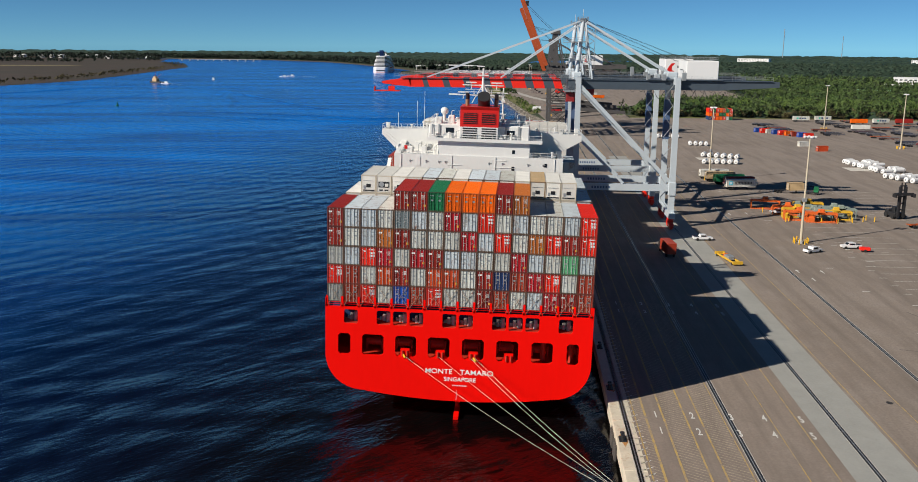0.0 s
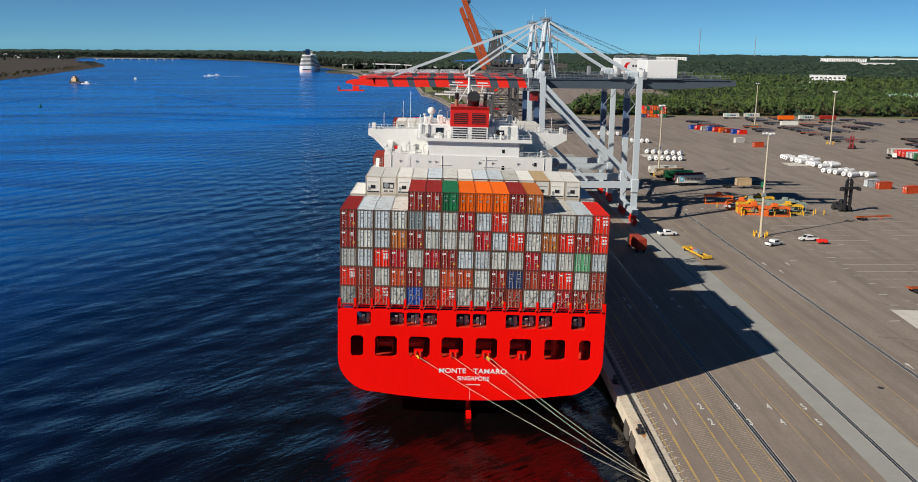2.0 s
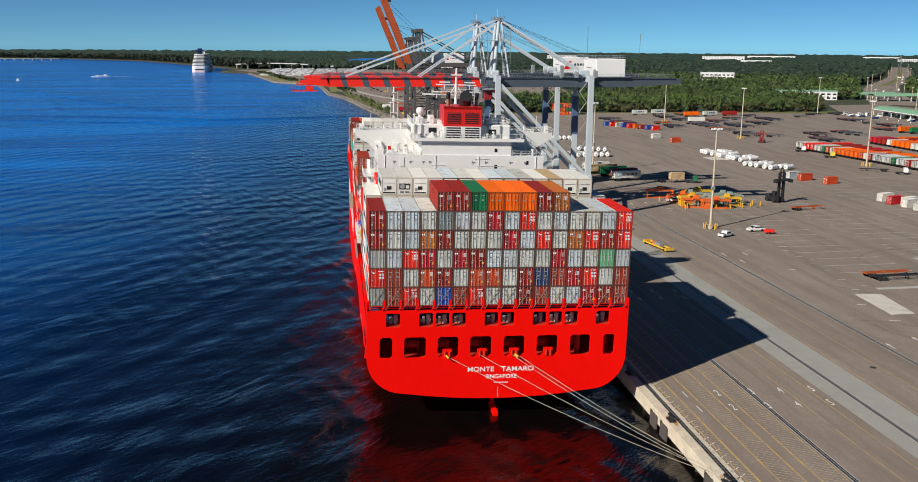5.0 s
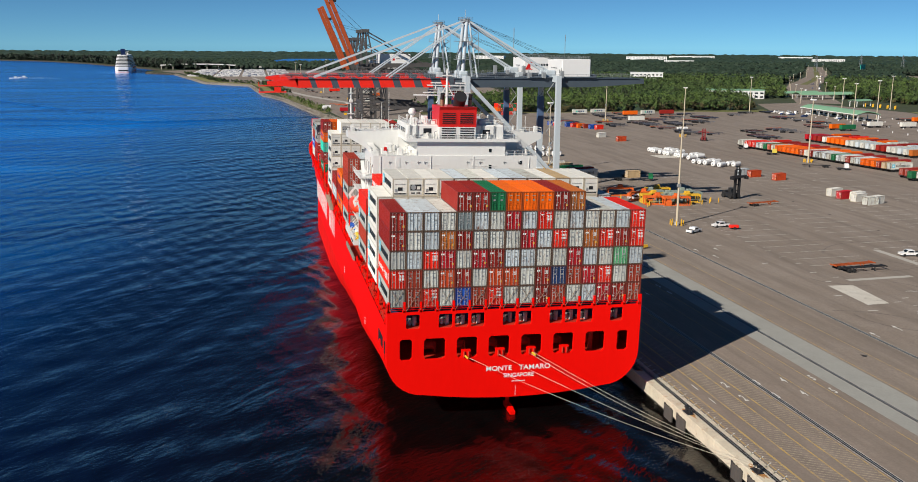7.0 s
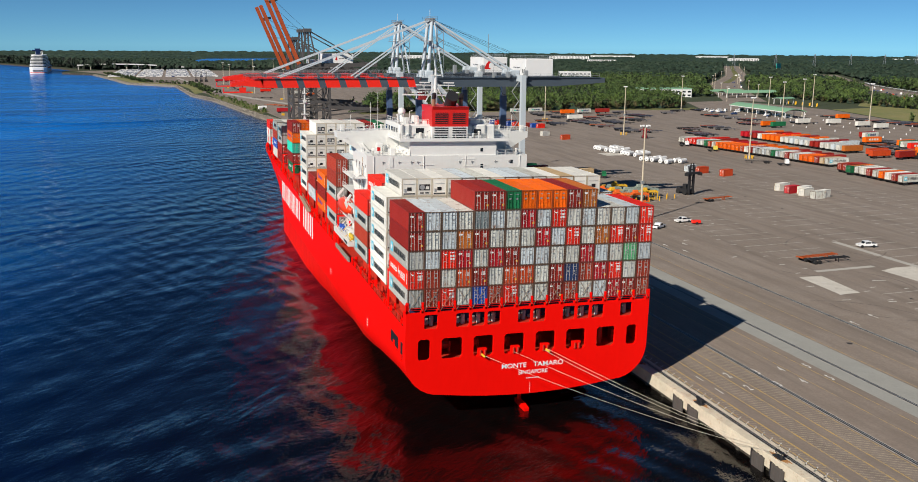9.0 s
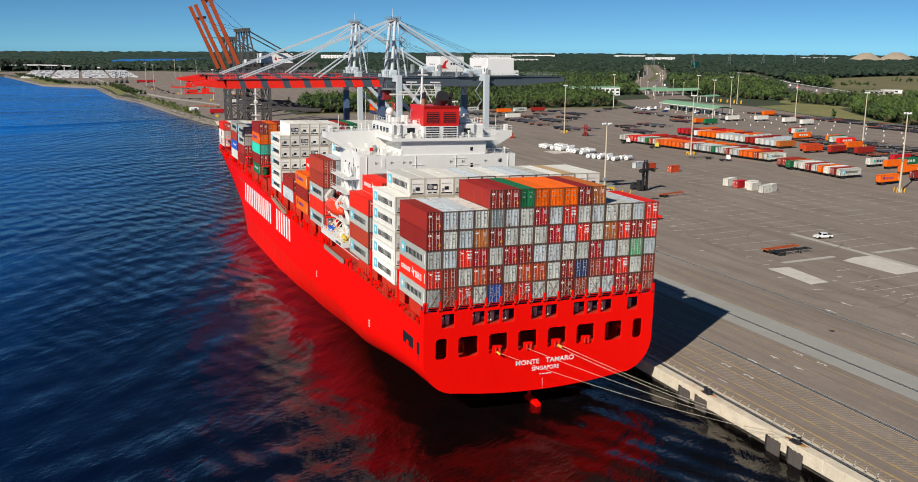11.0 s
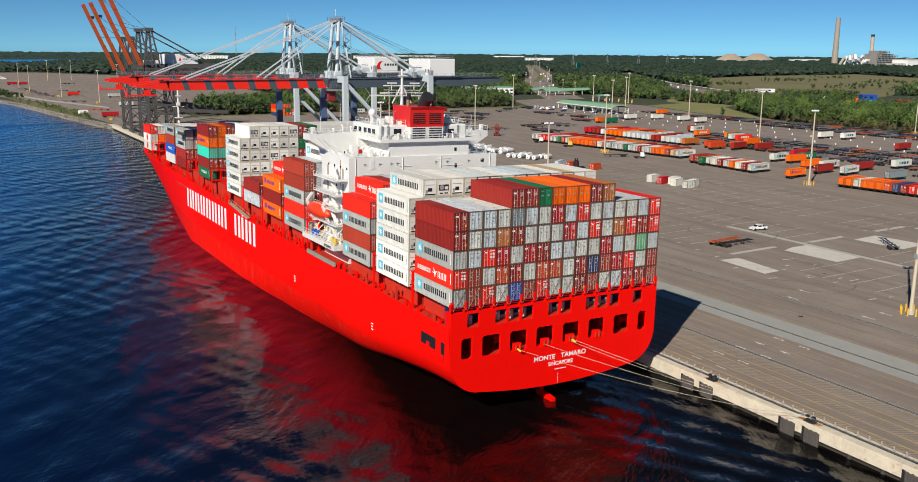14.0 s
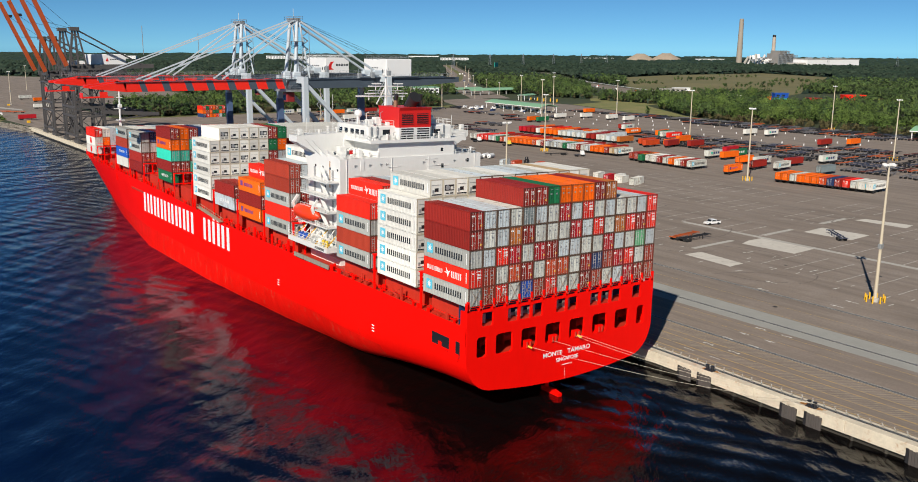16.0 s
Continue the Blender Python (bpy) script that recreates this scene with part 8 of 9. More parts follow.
for s in (-1, 1):
    for j in range(6):
        part("tender_boat", Geo().rbox((s * 15.9 - 1.3, 60 + j * 17, 10.2), (s * 15.9 + 1.3, 70 + j * 17, 12.6), 0.5), BOX["orange"], cr, "orange-topped tender boat")
part("stern_opening", Geo().box((-9, -0.2, 5), (9, 0.2, 7.5)), dark, cr)
tg = thing("work_boat", "small brown and tan work boat trailing foam on the river", "boat", "boats on the river", pose(-538, 1185, WATER, 0, 0, 60))
part("hull", Geo().prism([(-4, -1), (4, -1), (5, 2.5), (-5, 2.5)], "y", -14, 8).prism([(-5, 8), (5, 8), (0, 15)], "z", 0, 3.4), old_crane, tg)
part("wheelhouse", Geo().rbox((-3, -4, 2.5), (3, 6, 7), 0.3).rbox((-2, -1, 7), (2, 4, 10), 0.3), BOX["tan"], tg)
part("mast", Geo().tube((0, 1, 10), (0, 1, 15), 0.3, 6).beam((0, -2, 8), (0, -12, 13), 0.3).beam((0, 2, 12), (0, 12, 7), 0.15), BOX["brown"], tg)


def motorboat(m, label):
    ob = thing("motorboat", label, "boat", "boats on the river", m)
    part("hull", Geo().prism([(-1.8, -0.3), (1.8, -0.3), (2.3, 1.3), (-2.3, 1.3)], "y", -6, 5).prism([(-2.2, 5), (2.2, 5), (0, 9)], "z", 0.2, 1.3), house_white, ob)
    part("cabin", Geo().rbox((-1.5, -3, 1.3), (1.5, 2, 3.4), 0.2), house_white, ob)
    return ob


motorboat(pose(-515, 1165, WATER, 0, 0, 80), "small white motorboat near the tug")
motorboat(pose(-504, 1336, WATER, 0, 0, 20), "small white motorboat on the river")
motorboat(pose(-430, 1505, WATER, 0, 0, 100), "small white motorboat leaving a wake")
motorboat(pose(-425, 1540, WATER, 0, 0, 100), "small white motorboat leaving a wake")
foam = mat("wake_foam", (0.55, 0.6, 0.62), 0.6, var=0.5, scale=0.4)
for x, y, a, l_, w_ in ((-430, 1505, 100, 70, 5), (-425, 1540, 100, 45, 4), (-538, 1185, 60, 34, 8), (-515, 1165, 80, 26, 5)):
    m = pose(x, y, WATER + 0.05, 0, 0, a)
    solid("wake_foam", Geo().add([m @ Vector(p) for p in ((-1.2, -5, 0), (1.2, -5, 0), (w_ * 0.4, -l_ * 0.4, 0), (w_ * 0.15, -l_, 0), (-w_ * 0.15, -l_, 0), (-w_ * 0.5, -l_ * 0.5, 0))], [(0, 1, 2, 3, 4, 5)]), foam, "white foam trail behind a boat", "foam", kind="structure")
def wake_ridge(line, wide, high):
    """A low smooth wave along a line, fading out at both ends."""
    P = [Vector((x, y, 0)) for x, y in line]
    fine = []
    for p, q in zip(P, P[1:]):
        fine += [p.lerp(q, k / 8) for k in range(8)]
    fine.append(P[-1])
    g, n = Geo(), len(fine)
    shape = [(-0.5, 0.0), (-0.3, 0.35), (-0.1, 0.95), (0.05, 1.0), (0.25, 0.4), (0.5, 0.0)]
    for i, p in enumerate(fine):
        side = (fine[min(i + 1, n - 1)] - fine[max(i - 1, 0)]).normalized().cross(Vector((0, 0, 1)))
        h = high * math.sin(math.pi * (0.04 + 0.92 * i / (n - 1)))
        g.v += [tuple(p + side * (u * wide) + Vector((0, 0, WATER - 0.02 + h * k))) for u, k in shape]
        if i:
            for j in range(5):
                g.f.append(((i - 1) * 6 + j, (i - 1) * 6 + j + 1, i * 6 + j + 1, i * 6 + j))
                g.m.append(0)
    solid("wake_wave", g, river, "low wave of a boat's wake on the river", "wave", kind="structure", smooth=True)


wake_ridge([(-538, 1138), (-552, 1040), (-566, 940), (-586, 860), (-640, 720)], 16, 0.9)
wake_ridge([(-480, 1100), (-400, 1026), (-313, 900), (-240, 780), (-180, 690), (-110, 640)], 15, 0.9)
wake_ridge([(-426, 956), (-428, 800), (-430, 682), (-440, 600)], 13, 0.7)
wake_ridge([(-420, 1000), (-330, 880), (-280, 760), (-262, 660)], 12, 0.5)
wake_ridge([(-300, 640), (-174, 603), (-112, 578), (-51, 600), (10, 625)], 17, 0.8)
wake_ridge([(-330, 600), (-180, 560), (-110, 545), (-40, 575)], 14, 0.55)
buoy = thing("channel_buoy", "green channel buoy on the river", "buoy", "", pose(-369, 686, WATER))
part("float", Geo().tube((0, 0, -0.3), (0, 0, 1.2), 1.3, 12), BOX["green"], buoy)
part("frame", Geo().tube((0, 0, 1.2), (0, 0, 4.5), 0.7, 6, 0, 0.2), BOX["green"], buoy)
# parked cars of the far terminal, beyond counting
cars = Geo()
for i in range(78):
    for j in range(36):
        x, y = -160 + j * 5.2 + ft.uniform(-0.5, 0.5), 1515 + i * 5.8
        if j % 9 and i % 13 and x > -112 - (y - 1275) * 0.17 and ft.random() < 0.85:
            cars.box((x - 2.4, y - 1, QUAY), (x + 2.4, y + 1, QUAY + 1.5), ft.choice([0, 0, 0, 1, 2]))
solid("parked_cars", cars, [house_white, steel_grey, BOX["navy"]], "rows of parked cars far down the river", "cars", kind="stuff")
rocks = Geo()
for i in range(1500):
    u = ft.random() * 9
    k, t = int(u), u - int(u)
    (xa, ya), (xb, yb) = COAST[k + 1], COAST[k + 2]
    x, y = xa + (xb - xa) * t + ft.uniform(-4.2, 0.8), ya + (yb - ya) * t
    s = ft.uniform(0.3, 0.8)
    rocks.ball((x, y, WATER + ft.uniform(0.3, 3.2)), s, 3, 0, 0.7)
# clutter of the far terminal
sheet("far_road", [(-5, 1025), (18, 886), (53, 747), (51, 730), (15, 862), (-8, 992)], QUAY + 0.008, concrete, "pale worn concrete road across the far terminal")
sheet("far_road", [(-48, 1461), (-42, 1461), (-24, 1259), (-29, 1259)], QUAY + 0.008, concrete, "pale worn concrete road across the far terminal")
for k in range(9):
    chassis(pose(22 + k * 1.1 + ft.uniform(-2, 2), 1146 - k * 25, QUAY, 0, 0, ft.uniform(60, 100)), ("black", "blue", "red")[k % 3])
for x, y, a in ((60, 1063, 80), (70, 1040, 95), (38, 838, 90), (47, 832, 85), (86, 1292, 60), (97, 1286, 80), (90, 1280, 100)):
    chassis(pose(x, y, QUAY, 0, 0, a), "black")
for x, y in ((39, 717), (43, 708), (47, 700)):
    chassis(pose(x, y, QUAY, 0, 0, 70), "orange")
tank = thing("storage_tank", "white tank lying on the quay by the shore", "tank", "", pose(20, 660, QUAY, 0, 0, 12))
part("shell", Geo().tube((-3.4, 0, 1.9), (3.4, 0, 1.9), 1.7, 18), house_white, tank, smooth=True)
for x in (-2.2, 2.2):
    part("saddle", Geo().rbox((x - 0.3, -1.5, 0), (x + 0.3, 1.5, 1.2), 0.1), steel_grey, tank)
for x, y in ((-18, 1291), (-11, 1289), (-4, 1286)):
    lift = thing("yard_lift", "dark lift truck with a tall mast far down the terminal", "lift truck", "lift trucks on the far terminal", pose(x, y, QUAY))
    part("body", Geo().rbox((-2, -3, 0.8), (2, 3, 3.4), 0.3), black_metal, lift)
    part("mast", Geo().box((-1.2, 3, 0.3), (-0.7, 3.6, 15)).box((0.7, 3, 0.3), (1.2, 3.6, 15)).box((-1.2, 3.1, 14), (1.2, 3.5, 14.6)).box((-1.2, 3.1, 5), (1.2, 3.5, 5.5)), black_metal, lift)
    part("axle", Geo().tube((-2.1, 1.8, 0.9), (2.1, 1.8, 0.9), 0.9, 10).box((-0.5, -2.2, 0.6), (0.5, 2.2, 0.9)).tube((-2.1, -1.8, 0.9), (2.1, -1.8, 0.9), 0.9, 10), tyre, lift)
for x, y in ((35, 946), (53, 808), (15, 1064), (30, 596)):
    solid("yellow_barrier", Geo().rbox((x - 1.1, y - 1.1, QUAY), (x + 1.1, y + 1.1, QUAY + 1.5), 0.15), yellow_paint, "yellow concrete barrier block on the far terminal", "barrier", "yellow barriers")
solid("riprap", rocks, riprap_mat, "pale boulders along the river shore", "rocks", kind="stuff")


# ---- woods ----
def leaf_mat(name, a, b_, size, clump=0.16):
    k = bpy.data.materials.new(name)
    k.use_nodes = True
    nt = k.node_tree
    N, L = nt.nodes.new, nt.links.new
    p = nt.nodes["Principled BSDF"]
    p.inputs["Roughness"].default_value = 0.65
    p.inputs["Specular IOR Level"].default_value = 0.25
    g = N("ShaderNodeNewGeometry")
    mp = N("ShaderNodeMapping")
    mp.inputs["Scale"].default_value = (size, size, size)
    L(g.outputs["Position"], mp.inputs[0])
    t = N("ShaderNodeTexNoise")
    t.inputs["Scale"].default_value, t.inputs["Detail"].default_value = 1.0, 5.0
    L(mp.outputs[0], t.inputs["Vector"])
    add = N("ShaderNodeMath")
    add.operation = "MULTIPLY_ADD"
    L(g.outputs["Random Per Island"], add.inputs[0])
    add.inputs[1].default_value = 0.32
    L(t.outputs["Fac"], add.inputs[2])
    r = N("ShaderNodeMapRange")
    r.inputs["From Min"].default_value, r.inputs["From Max"].default_value = 0.36, 0.95
    L(add.outputs[0], r.inputs["Value"])
    m = N("ShaderNodeMix")
    m.data_type = "RGBA"
    m.inputs["A"].default_value, m.inputs["B"].default_value = (*a, 1), (*b_, 1)
    L(r.outputs[0], m.inputs["Factor"])
    L(m.outputs["Result"], p.inputs["Base Color"])
    # leaves shade as clumps that face up and outwards
    lump = N("ShaderNodeTexNoise")
    lump.inputs["Scale"].default_value, lump.inputs["Detail"].default_value = clump, 3.0
    L(g.outputs["Position"], lump.inputs["Vector"])
    face = N("ShaderNodeVectorMath")
    face.operation = "MULTIPLY_ADD"
    L(lump.outputs["Color"], face.inputs[0])
    face.inputs[1].default_value, face.inputs[2].default_value = (3.4, 3.4, 2.4), (-2.0, -1.9, -0.3)
    unit = N("ShaderNodeVectorMath")
    unit.operation = "NORMALIZE"
    L(face.outputs[0], unit.inputs[0])
    L(unit.outputs[0], p.inputs["Normal"])
    return k


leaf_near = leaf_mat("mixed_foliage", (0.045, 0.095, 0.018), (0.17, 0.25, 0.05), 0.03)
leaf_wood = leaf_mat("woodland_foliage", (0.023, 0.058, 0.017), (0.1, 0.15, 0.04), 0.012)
# haze of distance painted into the far foliage as a blue-green shift
leaf_hazed = leaf_mat("hazed_distant_woods", (0.013, 0.030, 0.021), (0.033, 0.052, 0.031), 0.006, 0.05)
scrub_mat = leaf_mat("brown_scrub", (0.06, 0.06, 0.025), (0.17, 0.14, 0.06), 0.03)
rng = np.random.default_rng(3)


def crowns(count, place, lo, hi, clumps, leaves, leaf):
    """Tree crowns of many small leaf clumps: verts and quads for one mesh."""
    cx, cy = place(count)
    hgt = rng.uniform(lo, hi, len(cx))
    rad = hgt * rng.uniform(0.28, 0.45, len(cx))
    n = len(cx) * clumps * leaves
    rep = lambda a: np.repeat(a, clumps * leaves)
    ang, up = rng.uniform(0, 6.283, len(cx) * clumps), rng.uniform(-0.6, 1.0, len(cx) * clumps)
    k = np.sqrt(np.clip(1 - up ** 2, 0, 1)) * rng.uniform(0.45, 1.0, len(up))
    c0 = np.stack([np.cos(ang) * k, np.sin(ang) * k, up], 1)
    c0 = np.repeat(c0, leaves, 0) + rng.normal(0, 0.28, (n, 3))
    pos = np.stack([rep(cx), rep(cy), QUAY + rep(hgt) * 0.6], 1) + c0 * np.stack([rep(rad), rep(rad), rep(hgt) * 0.42], 1)
    pos[:, 2] = np.maximum(pos[:, 2], QUAY + 0.4)
    a = rng.normal(0, 1, (n, 3))
    a /= np.linalg.norm(a, axis=1)[:, None]
    b2 = np.cross(a, rng.normal(0, 1, (n, 3)))
    b2 /= np.linalg.norm(b2, axis=1)[:, None]
    s = rng.uniform(0.6, 1.3, (n, 1)) * leaf
    v = np.stack([pos - a * s, pos - b2 * s * 0.7, pos + a * s, pos + b2 * s * 0.7], 1).reshape(-1, 3)
    return v


def leaf_object(name, v, material, label):
    me = bpy.data.meshes.new(name)
    q = len(v) // 4
    me.vertices.add(len(v))
    me.vertices.foreach_set("co", v.astype(np.float32).ravel())
    me.loops.add(4 * q)
    me.loops.foreach_set("vertex_index", np.arange(4 * q, dtype=np.int32))
    me.polygons.add(q)
    me.polygons.foreach_set("loop_start", np.arange(0, 4 * q, 4, dtype=np.int32))
    me.materials.append(material)
    me.update(calc_edges=True)
    return tagged(new(name, me), label, "trees", kind="stuff")


def inside(px, py, poly):
    hit = np.zeros(len(px), bool)
    for (x0, y0), (x1, y1) in zip(poly, poly[1:] + poly[:1]):
        c = (y0 > py) != (y1 > py)
        hit ^= c & (px < (x1 - x0) * (py - y0) / (y1 - y0 + 1e-9) + x0)
    return hit


def near_line(px, py, line, w):
    near = np.zeros(len(px), bool)
    for (x0, y0), (x1, y1) in zip(line, line[1:]):
        dx, dy = x1 - x0, y1 - y0
        t = np.clip(((px - x0) * dx + (py - y0) * dy) / (dx * dx + dy * dy), 0, 1)
        near |= np.hypot(px - x0 - t * dx, py - y0 - t * dy) < w
    return near


YARD_OUT = [(-900, -1500), (475, -1500), (478, 420), (525, 560), (520, 715), (445, 700), (395, 604), (-900, 606)]
FAR_OUT = [(-900, 606), (96, 606), (130, 735), (255, 755), (305, 1500), (110, 1960), (-900, 2000)]
FIELD_OUT = [(720, 610), (810, 530), (1100, 650), (1640, 960), (1800, 1260), (1430, 1240), (1180, 1150), (900, 850)]
SHED_YARD = [(625, 410), (690, 360), (1005, 540), (898, 594)]


def wooded(px, py):
    coast = np.interp(py, [y for _, y in COAST], [x for x, _ in COAST])
    ok = (px > coast + 25) | (py > 3750)
    ok &= ~inside(px, py, YARD_OUT) & ~inside(px, py, FAR_OUT) & ~inside(px, py, FIELD_OUT) & ~inside(px, py, SHED_YARD)
    ok &= ~near_line(px, py, HIGHWAY, 30) & ~near_line(px, py, SIDE_ROAD[:6], 34) & ~near_line(px, py, BARRIER, 14)
    ok &= ~inside(px, py, LAKE)
    ok &= ~((px > 2480) & (px < 3000) & (py > 1560) & (py < 2000))
    ok &= ~((px > 440) & (px < 600) & (py > 480) & (py < 775)) & ~inside(px, py, [(471, 330), (500, 400), (575, 510), (600, 600), (640, 640), (520, 600), (474, 400)])
    ok &= ~inside(px, py, [(620, 590), (690, 560), (820, 700), (930, 960), (900, 980), (740, 760), (640, 660)])
    for x, y, w, *_ in SHEDS:
        ok &= ~near_line(px, py, [(x, y), (x - 34, y - 24)], w * 0.6 + 8)
    return ok


def strip(x0, x1, y0, y1):
    def place(count):
        px, py = rng.uniform(x0, x1, count * 2), rng.uniform(y0, y1, count * 2)
        ok = wooded(px, py)
        return px[ok][:count], py[ok][:count]
    return place


leaf_object("tree_belt", np.concatenate([crowns(620, strip(482, 600, -250, 500), 7, 15, 14, 13, 0.48), crowns(420, strip(98, 470, 625, 730), 5, 12, 13, 12, 0.52), crowns(560, strip(500, 820, 250, 900), 6, 13, 13, 12, 0.55)]), leaf_near,
            "belt of green mixed trees along the yard")
leaf_object("scrub_belt", np.concatenate([crowns(1000, strip(98, 480, 603, 670), 3, 7, 7, 8, 0.6), crowns(420, strip(474, 500, -100, 420), 2, 5, 6, 8, 0.7), crowns(420, strip(540, 720, 440, 720), 2, 5, 6, 8, 0.7)]), scrub_mat, "brown scrub and bushes before the trees")


def fan(r0, r1, a0, a1):
    def place(count):
        rr = np.sqrt(rng.uniform(r0 ** 2, r1 ** 2, count * 3))
        aa = rng.uniform(radians(a0), radians(a1), count * 3)
        px, py = rr * np.cos(aa), rr * np.sin(aa)
        ok = wooded(px, py)
        return px[ok][:count], py[ok][:count]
    return place


leaf_object("mixed_woodland", np.concatenate([crowns(8500, fan(600, 1050, 5, 88), 6, 11.5, 10, 4, 1.1), crowns(8000, fan(1050, 1500, 15, 92), 7, 12.5, 8, 4, 1.5)]), leaf_wood, "broad green mixed woods behind the yard")
px, py = rng.uniform(-1150, -690, 3000), rng.uniform(1010, 2500, 3000)
ok = inside(px, py, west) & (px > np.interp(py, [1000, 1235, 1637, 2143, 2480], [-790, -745, -800, -890, -1060]))
v = crowns(1, lambda n_: (px[ok], py[ok]), 1.5, 4.5, 5, 6, 1.0)
px2, py2 = rng.uniform(-4600, -1150, 9000), rng.uniform(2350, 3680, 9000)
ok2 = inside(px2, py2, west[:-1] + [(-4900, 3690)]) & (py2 > 2520 + 0.16 * (px2 + 1100)) & (np.sin(px2 * 0.004 + py2 * 0.006) > -0.55)
leaf_object("marsh_woods", crowns(1, lambda n_: (px2[ok2][:4200], py2[ok2][:4200]), 6, 11, 6, 4, 2.4), leaf_hazed, "dark woods on the far side of the marsh")
leaf_object("marsh_bushes", v, scrub_mat, "dark bushes along the marsh bank")
fx, fy = rng.uniform(720, 1500, 1500), rng.uniform(530, 1150, 1500)
grown = inside(fx, fy, FIELD_OUT) & (np.sin(fx * 0.021 + fy * 0.013) + np.sin(fy * 0.034 - fx * 0.011) > 0.75)
leaf_object("field_bushes", crowns(1, lambda n_: (fx[grown], fy[grown]), 2, 6, 7, 6, 0.9), leaf_wood, "loose bushes on the marsh field")
px, py = rng.uniform(-30, 45, 1400), rng.uniform(600, 960, 1400)
ok = inside(px, py, [(15, 616), (24, 640), (18, 720), (3, 850), (-16, 950), (-11, 850), (5, 706)])
leaf_object("shore_bushes", crowns(1, lambda n_: (px[ok][::3], py[ok][::3]), 1.0, 3.6, 5, 7, 0.5), leaf_near, "bushes on the river shore")


def shore_trees(line, depth, per_km):
    """Points just inland of a shore line."""
    xs, ys = [], []
    for (x0, y0), (x1, y1) in zip(line, line[1:]):
        d = math.hypot(x1 - x0, y1 - y0)
        n = int(d / 1000 * per_km)
        u, off = rng.uniform(0, 1, n), rng.uniform(14, depth, n)
        xs.append(x0 + (x1 - x0) * u + off * (y1 - y0) / d)
        ys.append(y0 + (y1 - y0) * u - off * (x1 - x0) / d)
    return np.concatenate(xs), np.concatenate(ys)


leaf_object("bank_bushes", crowns(1, lambda n_: shore_trees(COAST[5:10], 30, 420), 1.4, 4.6, 6, 7, 0.8), leaf_wood, "low bushes on the far river bank")
leaf_object("shore_woods", crowns(1, lambda n_: shore_trees(COAST[12:19], 150, 900), 9, 17, 7, 4, 3.2), leaf_hazed, "dark woods along the far river shore")


# crowns of the woods behind: uneven low-poly clumps, beyond counting
ico = [(0, 0, 1)] + [(0.894 * math.cos(a * 1.2566), 0.894 * math.sin(a * 1.2566), 0.447) for a in range(5)] + [(0.894 * math.cos(a * 1.2566 + 0.628), 0.894 * math.sin(a * 1.2566 + 0.628), -0.447) for a in range(5)]
ico_f = [(0, 1 + i, 1 + (i + 1) % 5) for i in range(5)] + [(1 + i, 6 + i, 1 + (i + 1) % 5) for i in range(5)] + [(1 + (i + 1) % 5, 6 + i, 6 + (i + 1) % 5) for i in range(5)]
N_C = 42000
rr = np.sqrt(rng.uniform(1350 ** 2, 2900 ** 2, N_C * 2)) * 1.0
aa = rng.uniform(radians(10), radians(112), N_C * 2)
px, py = rr * np.cos(aa), rr * np.sin(aa)
ok = wooded(px, py)
px, py = px[ok][:N_C], py[ok][:N_C]
rad = rng.uniform(2.2, 4.6, len(px)) * (1 + 0.0002 * np.hypot(px, py))
vv = np.array(ico)[None] * (rad[:, None, None] * rng.uniform(0.45, 1.5, (len(px), len(ico), 1)))
vv[:, :, 2] *= 0.85
vv += np.stack([px, py, QUAY + rng.uniform(5.0, 9.5, len(px))], 1)[:, None]
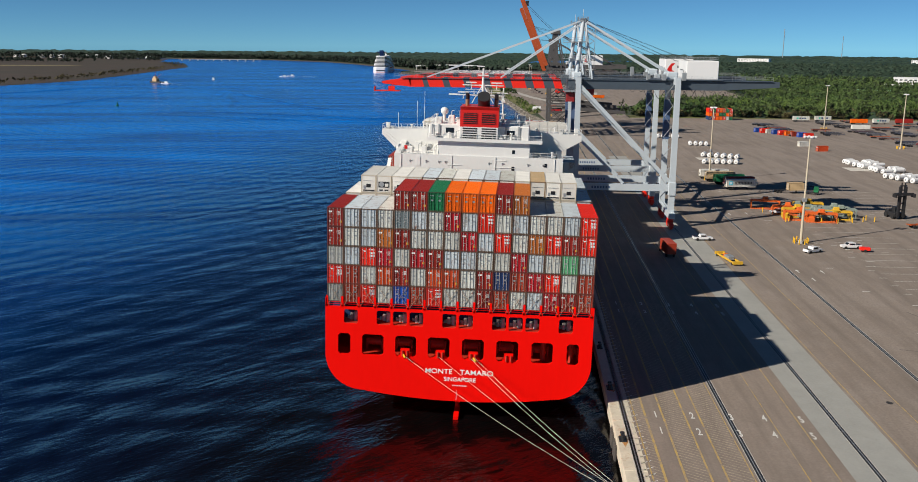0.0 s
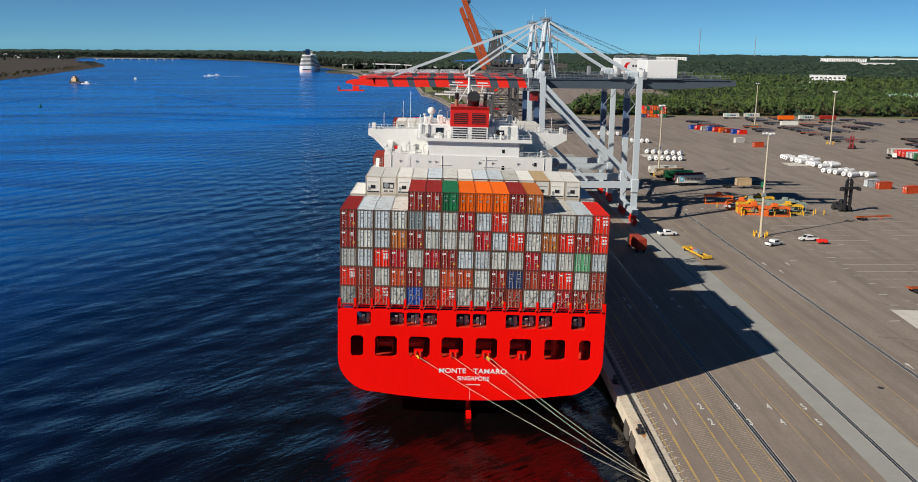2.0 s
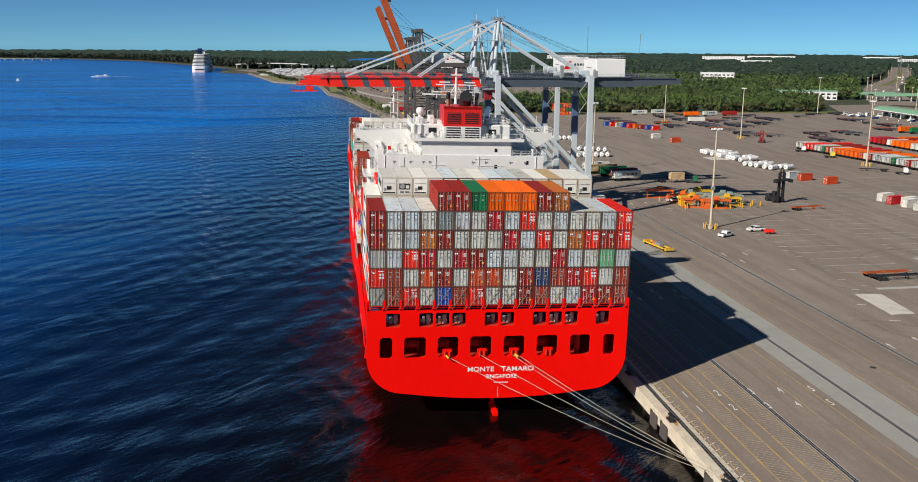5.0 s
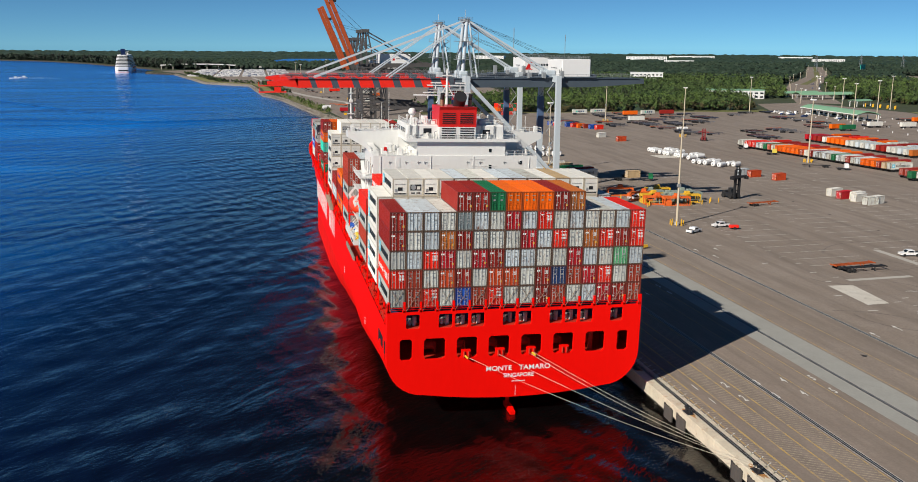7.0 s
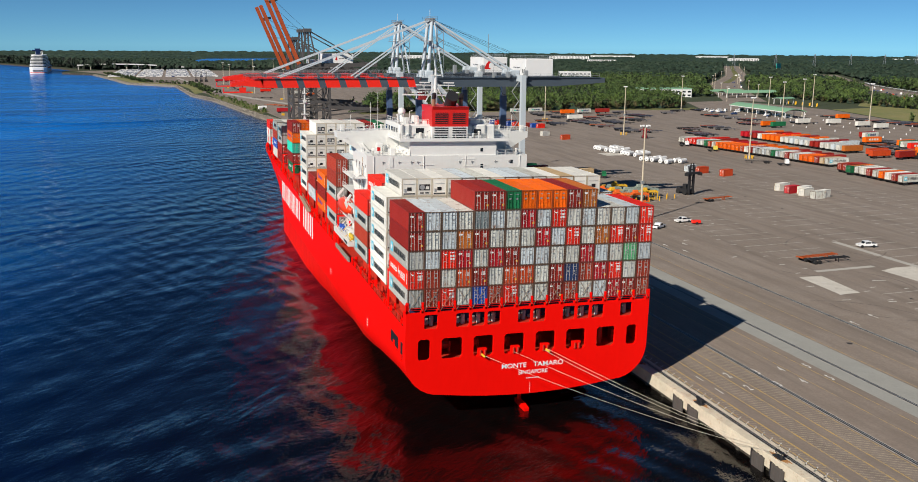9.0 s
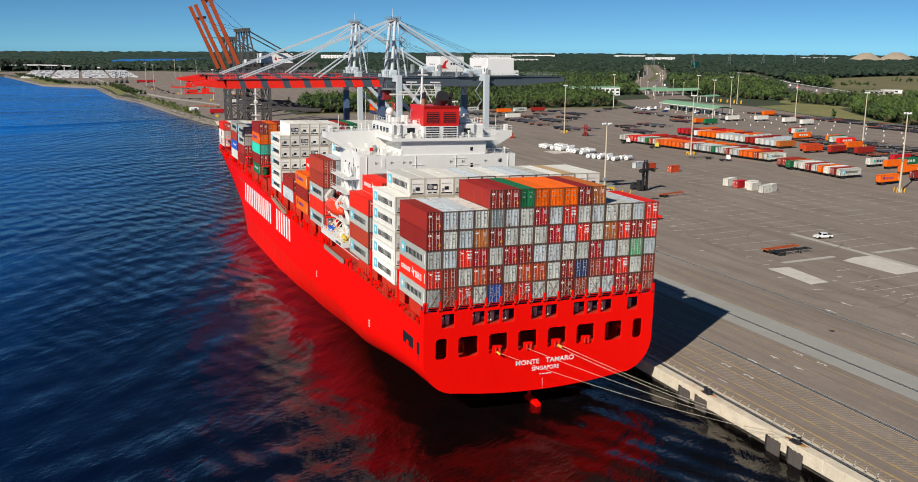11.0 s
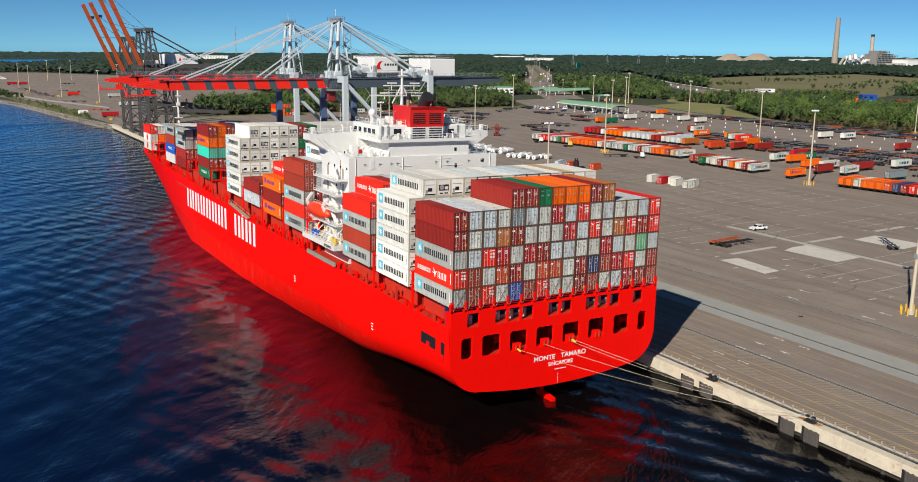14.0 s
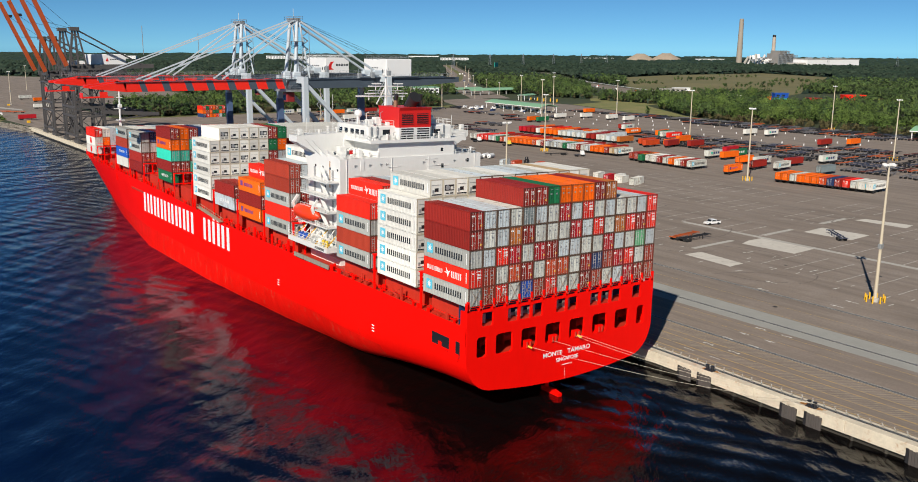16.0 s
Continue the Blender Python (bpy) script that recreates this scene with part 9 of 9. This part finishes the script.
idx = (np.array(ico_f)[None] + (np.arange(len(px)) * len(ico))[:, None, None]).reshape(-1, 3)
me = bpy.data.meshes.new("woodland")
me.vertices.add(vv.shape[0] * vv.shape[1])
me.vertices.foreach_set("co", vv.astype(np.float32).ravel())
me.loops.add(idx.size)
me.loops.foreach_set("vertex_index", idx.astype(np.int32).ravel())
me.polygons.add(len(idx))
me.polygons.foreach_set("loop_start", np.arange(0, idx.size, 3, dtype=np.int32))
me.materials.append(leaf_hazed)
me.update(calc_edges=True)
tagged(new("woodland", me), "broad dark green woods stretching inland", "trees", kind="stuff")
# canopy sheet beneath and beyond, rising into the low far ridge
R = [620 * (4850 / 620) ** (i / 150) for i in range(151)]
A = np.radians(np.linspace(-20, 150, 760))
gx, gy = np.outer(R, np.cos(A)), np.outer(R, np.sin(A))
rise = np.interp(R, [600, 1500, 2600, 3800, 4600, 4850], [3, 4, 5, 9, 18, 22])[:, None]
gz = QUAY + rise + rng.uniform(-3.2, 2.6, gx.shape) * np.interp(R, [600, 4850], [1.0, 1.3])[:, None]
keep = wooded(gx.ravel(), gy.ravel()).reshape(gx.shape)
core = keep.copy()
core[1:] &= keep[:-1]
core[:-1] &= keep[1:]
core[:, 1:] &= keep[:, :-1]
core[:, :-1] &= keep[:, 1:]
shore = np.mean([~near_line(gx.ravel(), gy.ravel(), LAKE + LAKE[:1], w) for w in (80, 160, 240, 320, 420, 540)], axis=0).reshape(gx.shape)
gz = np.where(core, QUAY + 0.3 + (gz - QUAY - 0.3) * shore, QUAY + 0.3)
cells = keep[:-1, :-1] & keep[1:, :-1] & keep[:-1, 1:] & keep[1:, 1:]
ii, jj = np.nonzero(cells)
w_ = gx.shape[1]
me = bpy.data.meshes.new("far_woods")
me.from_pydata(np.stack([gx, gy, gz], -1).reshape(-1, 3).tolist(), [], np.stack([ii * w_ + jj, (ii + 1) * w_ + jj, (ii + 1) * w_ + jj + 1, ii * w_ + jj + 1], 1).tolist())
me.materials.append(leaf_hazed)
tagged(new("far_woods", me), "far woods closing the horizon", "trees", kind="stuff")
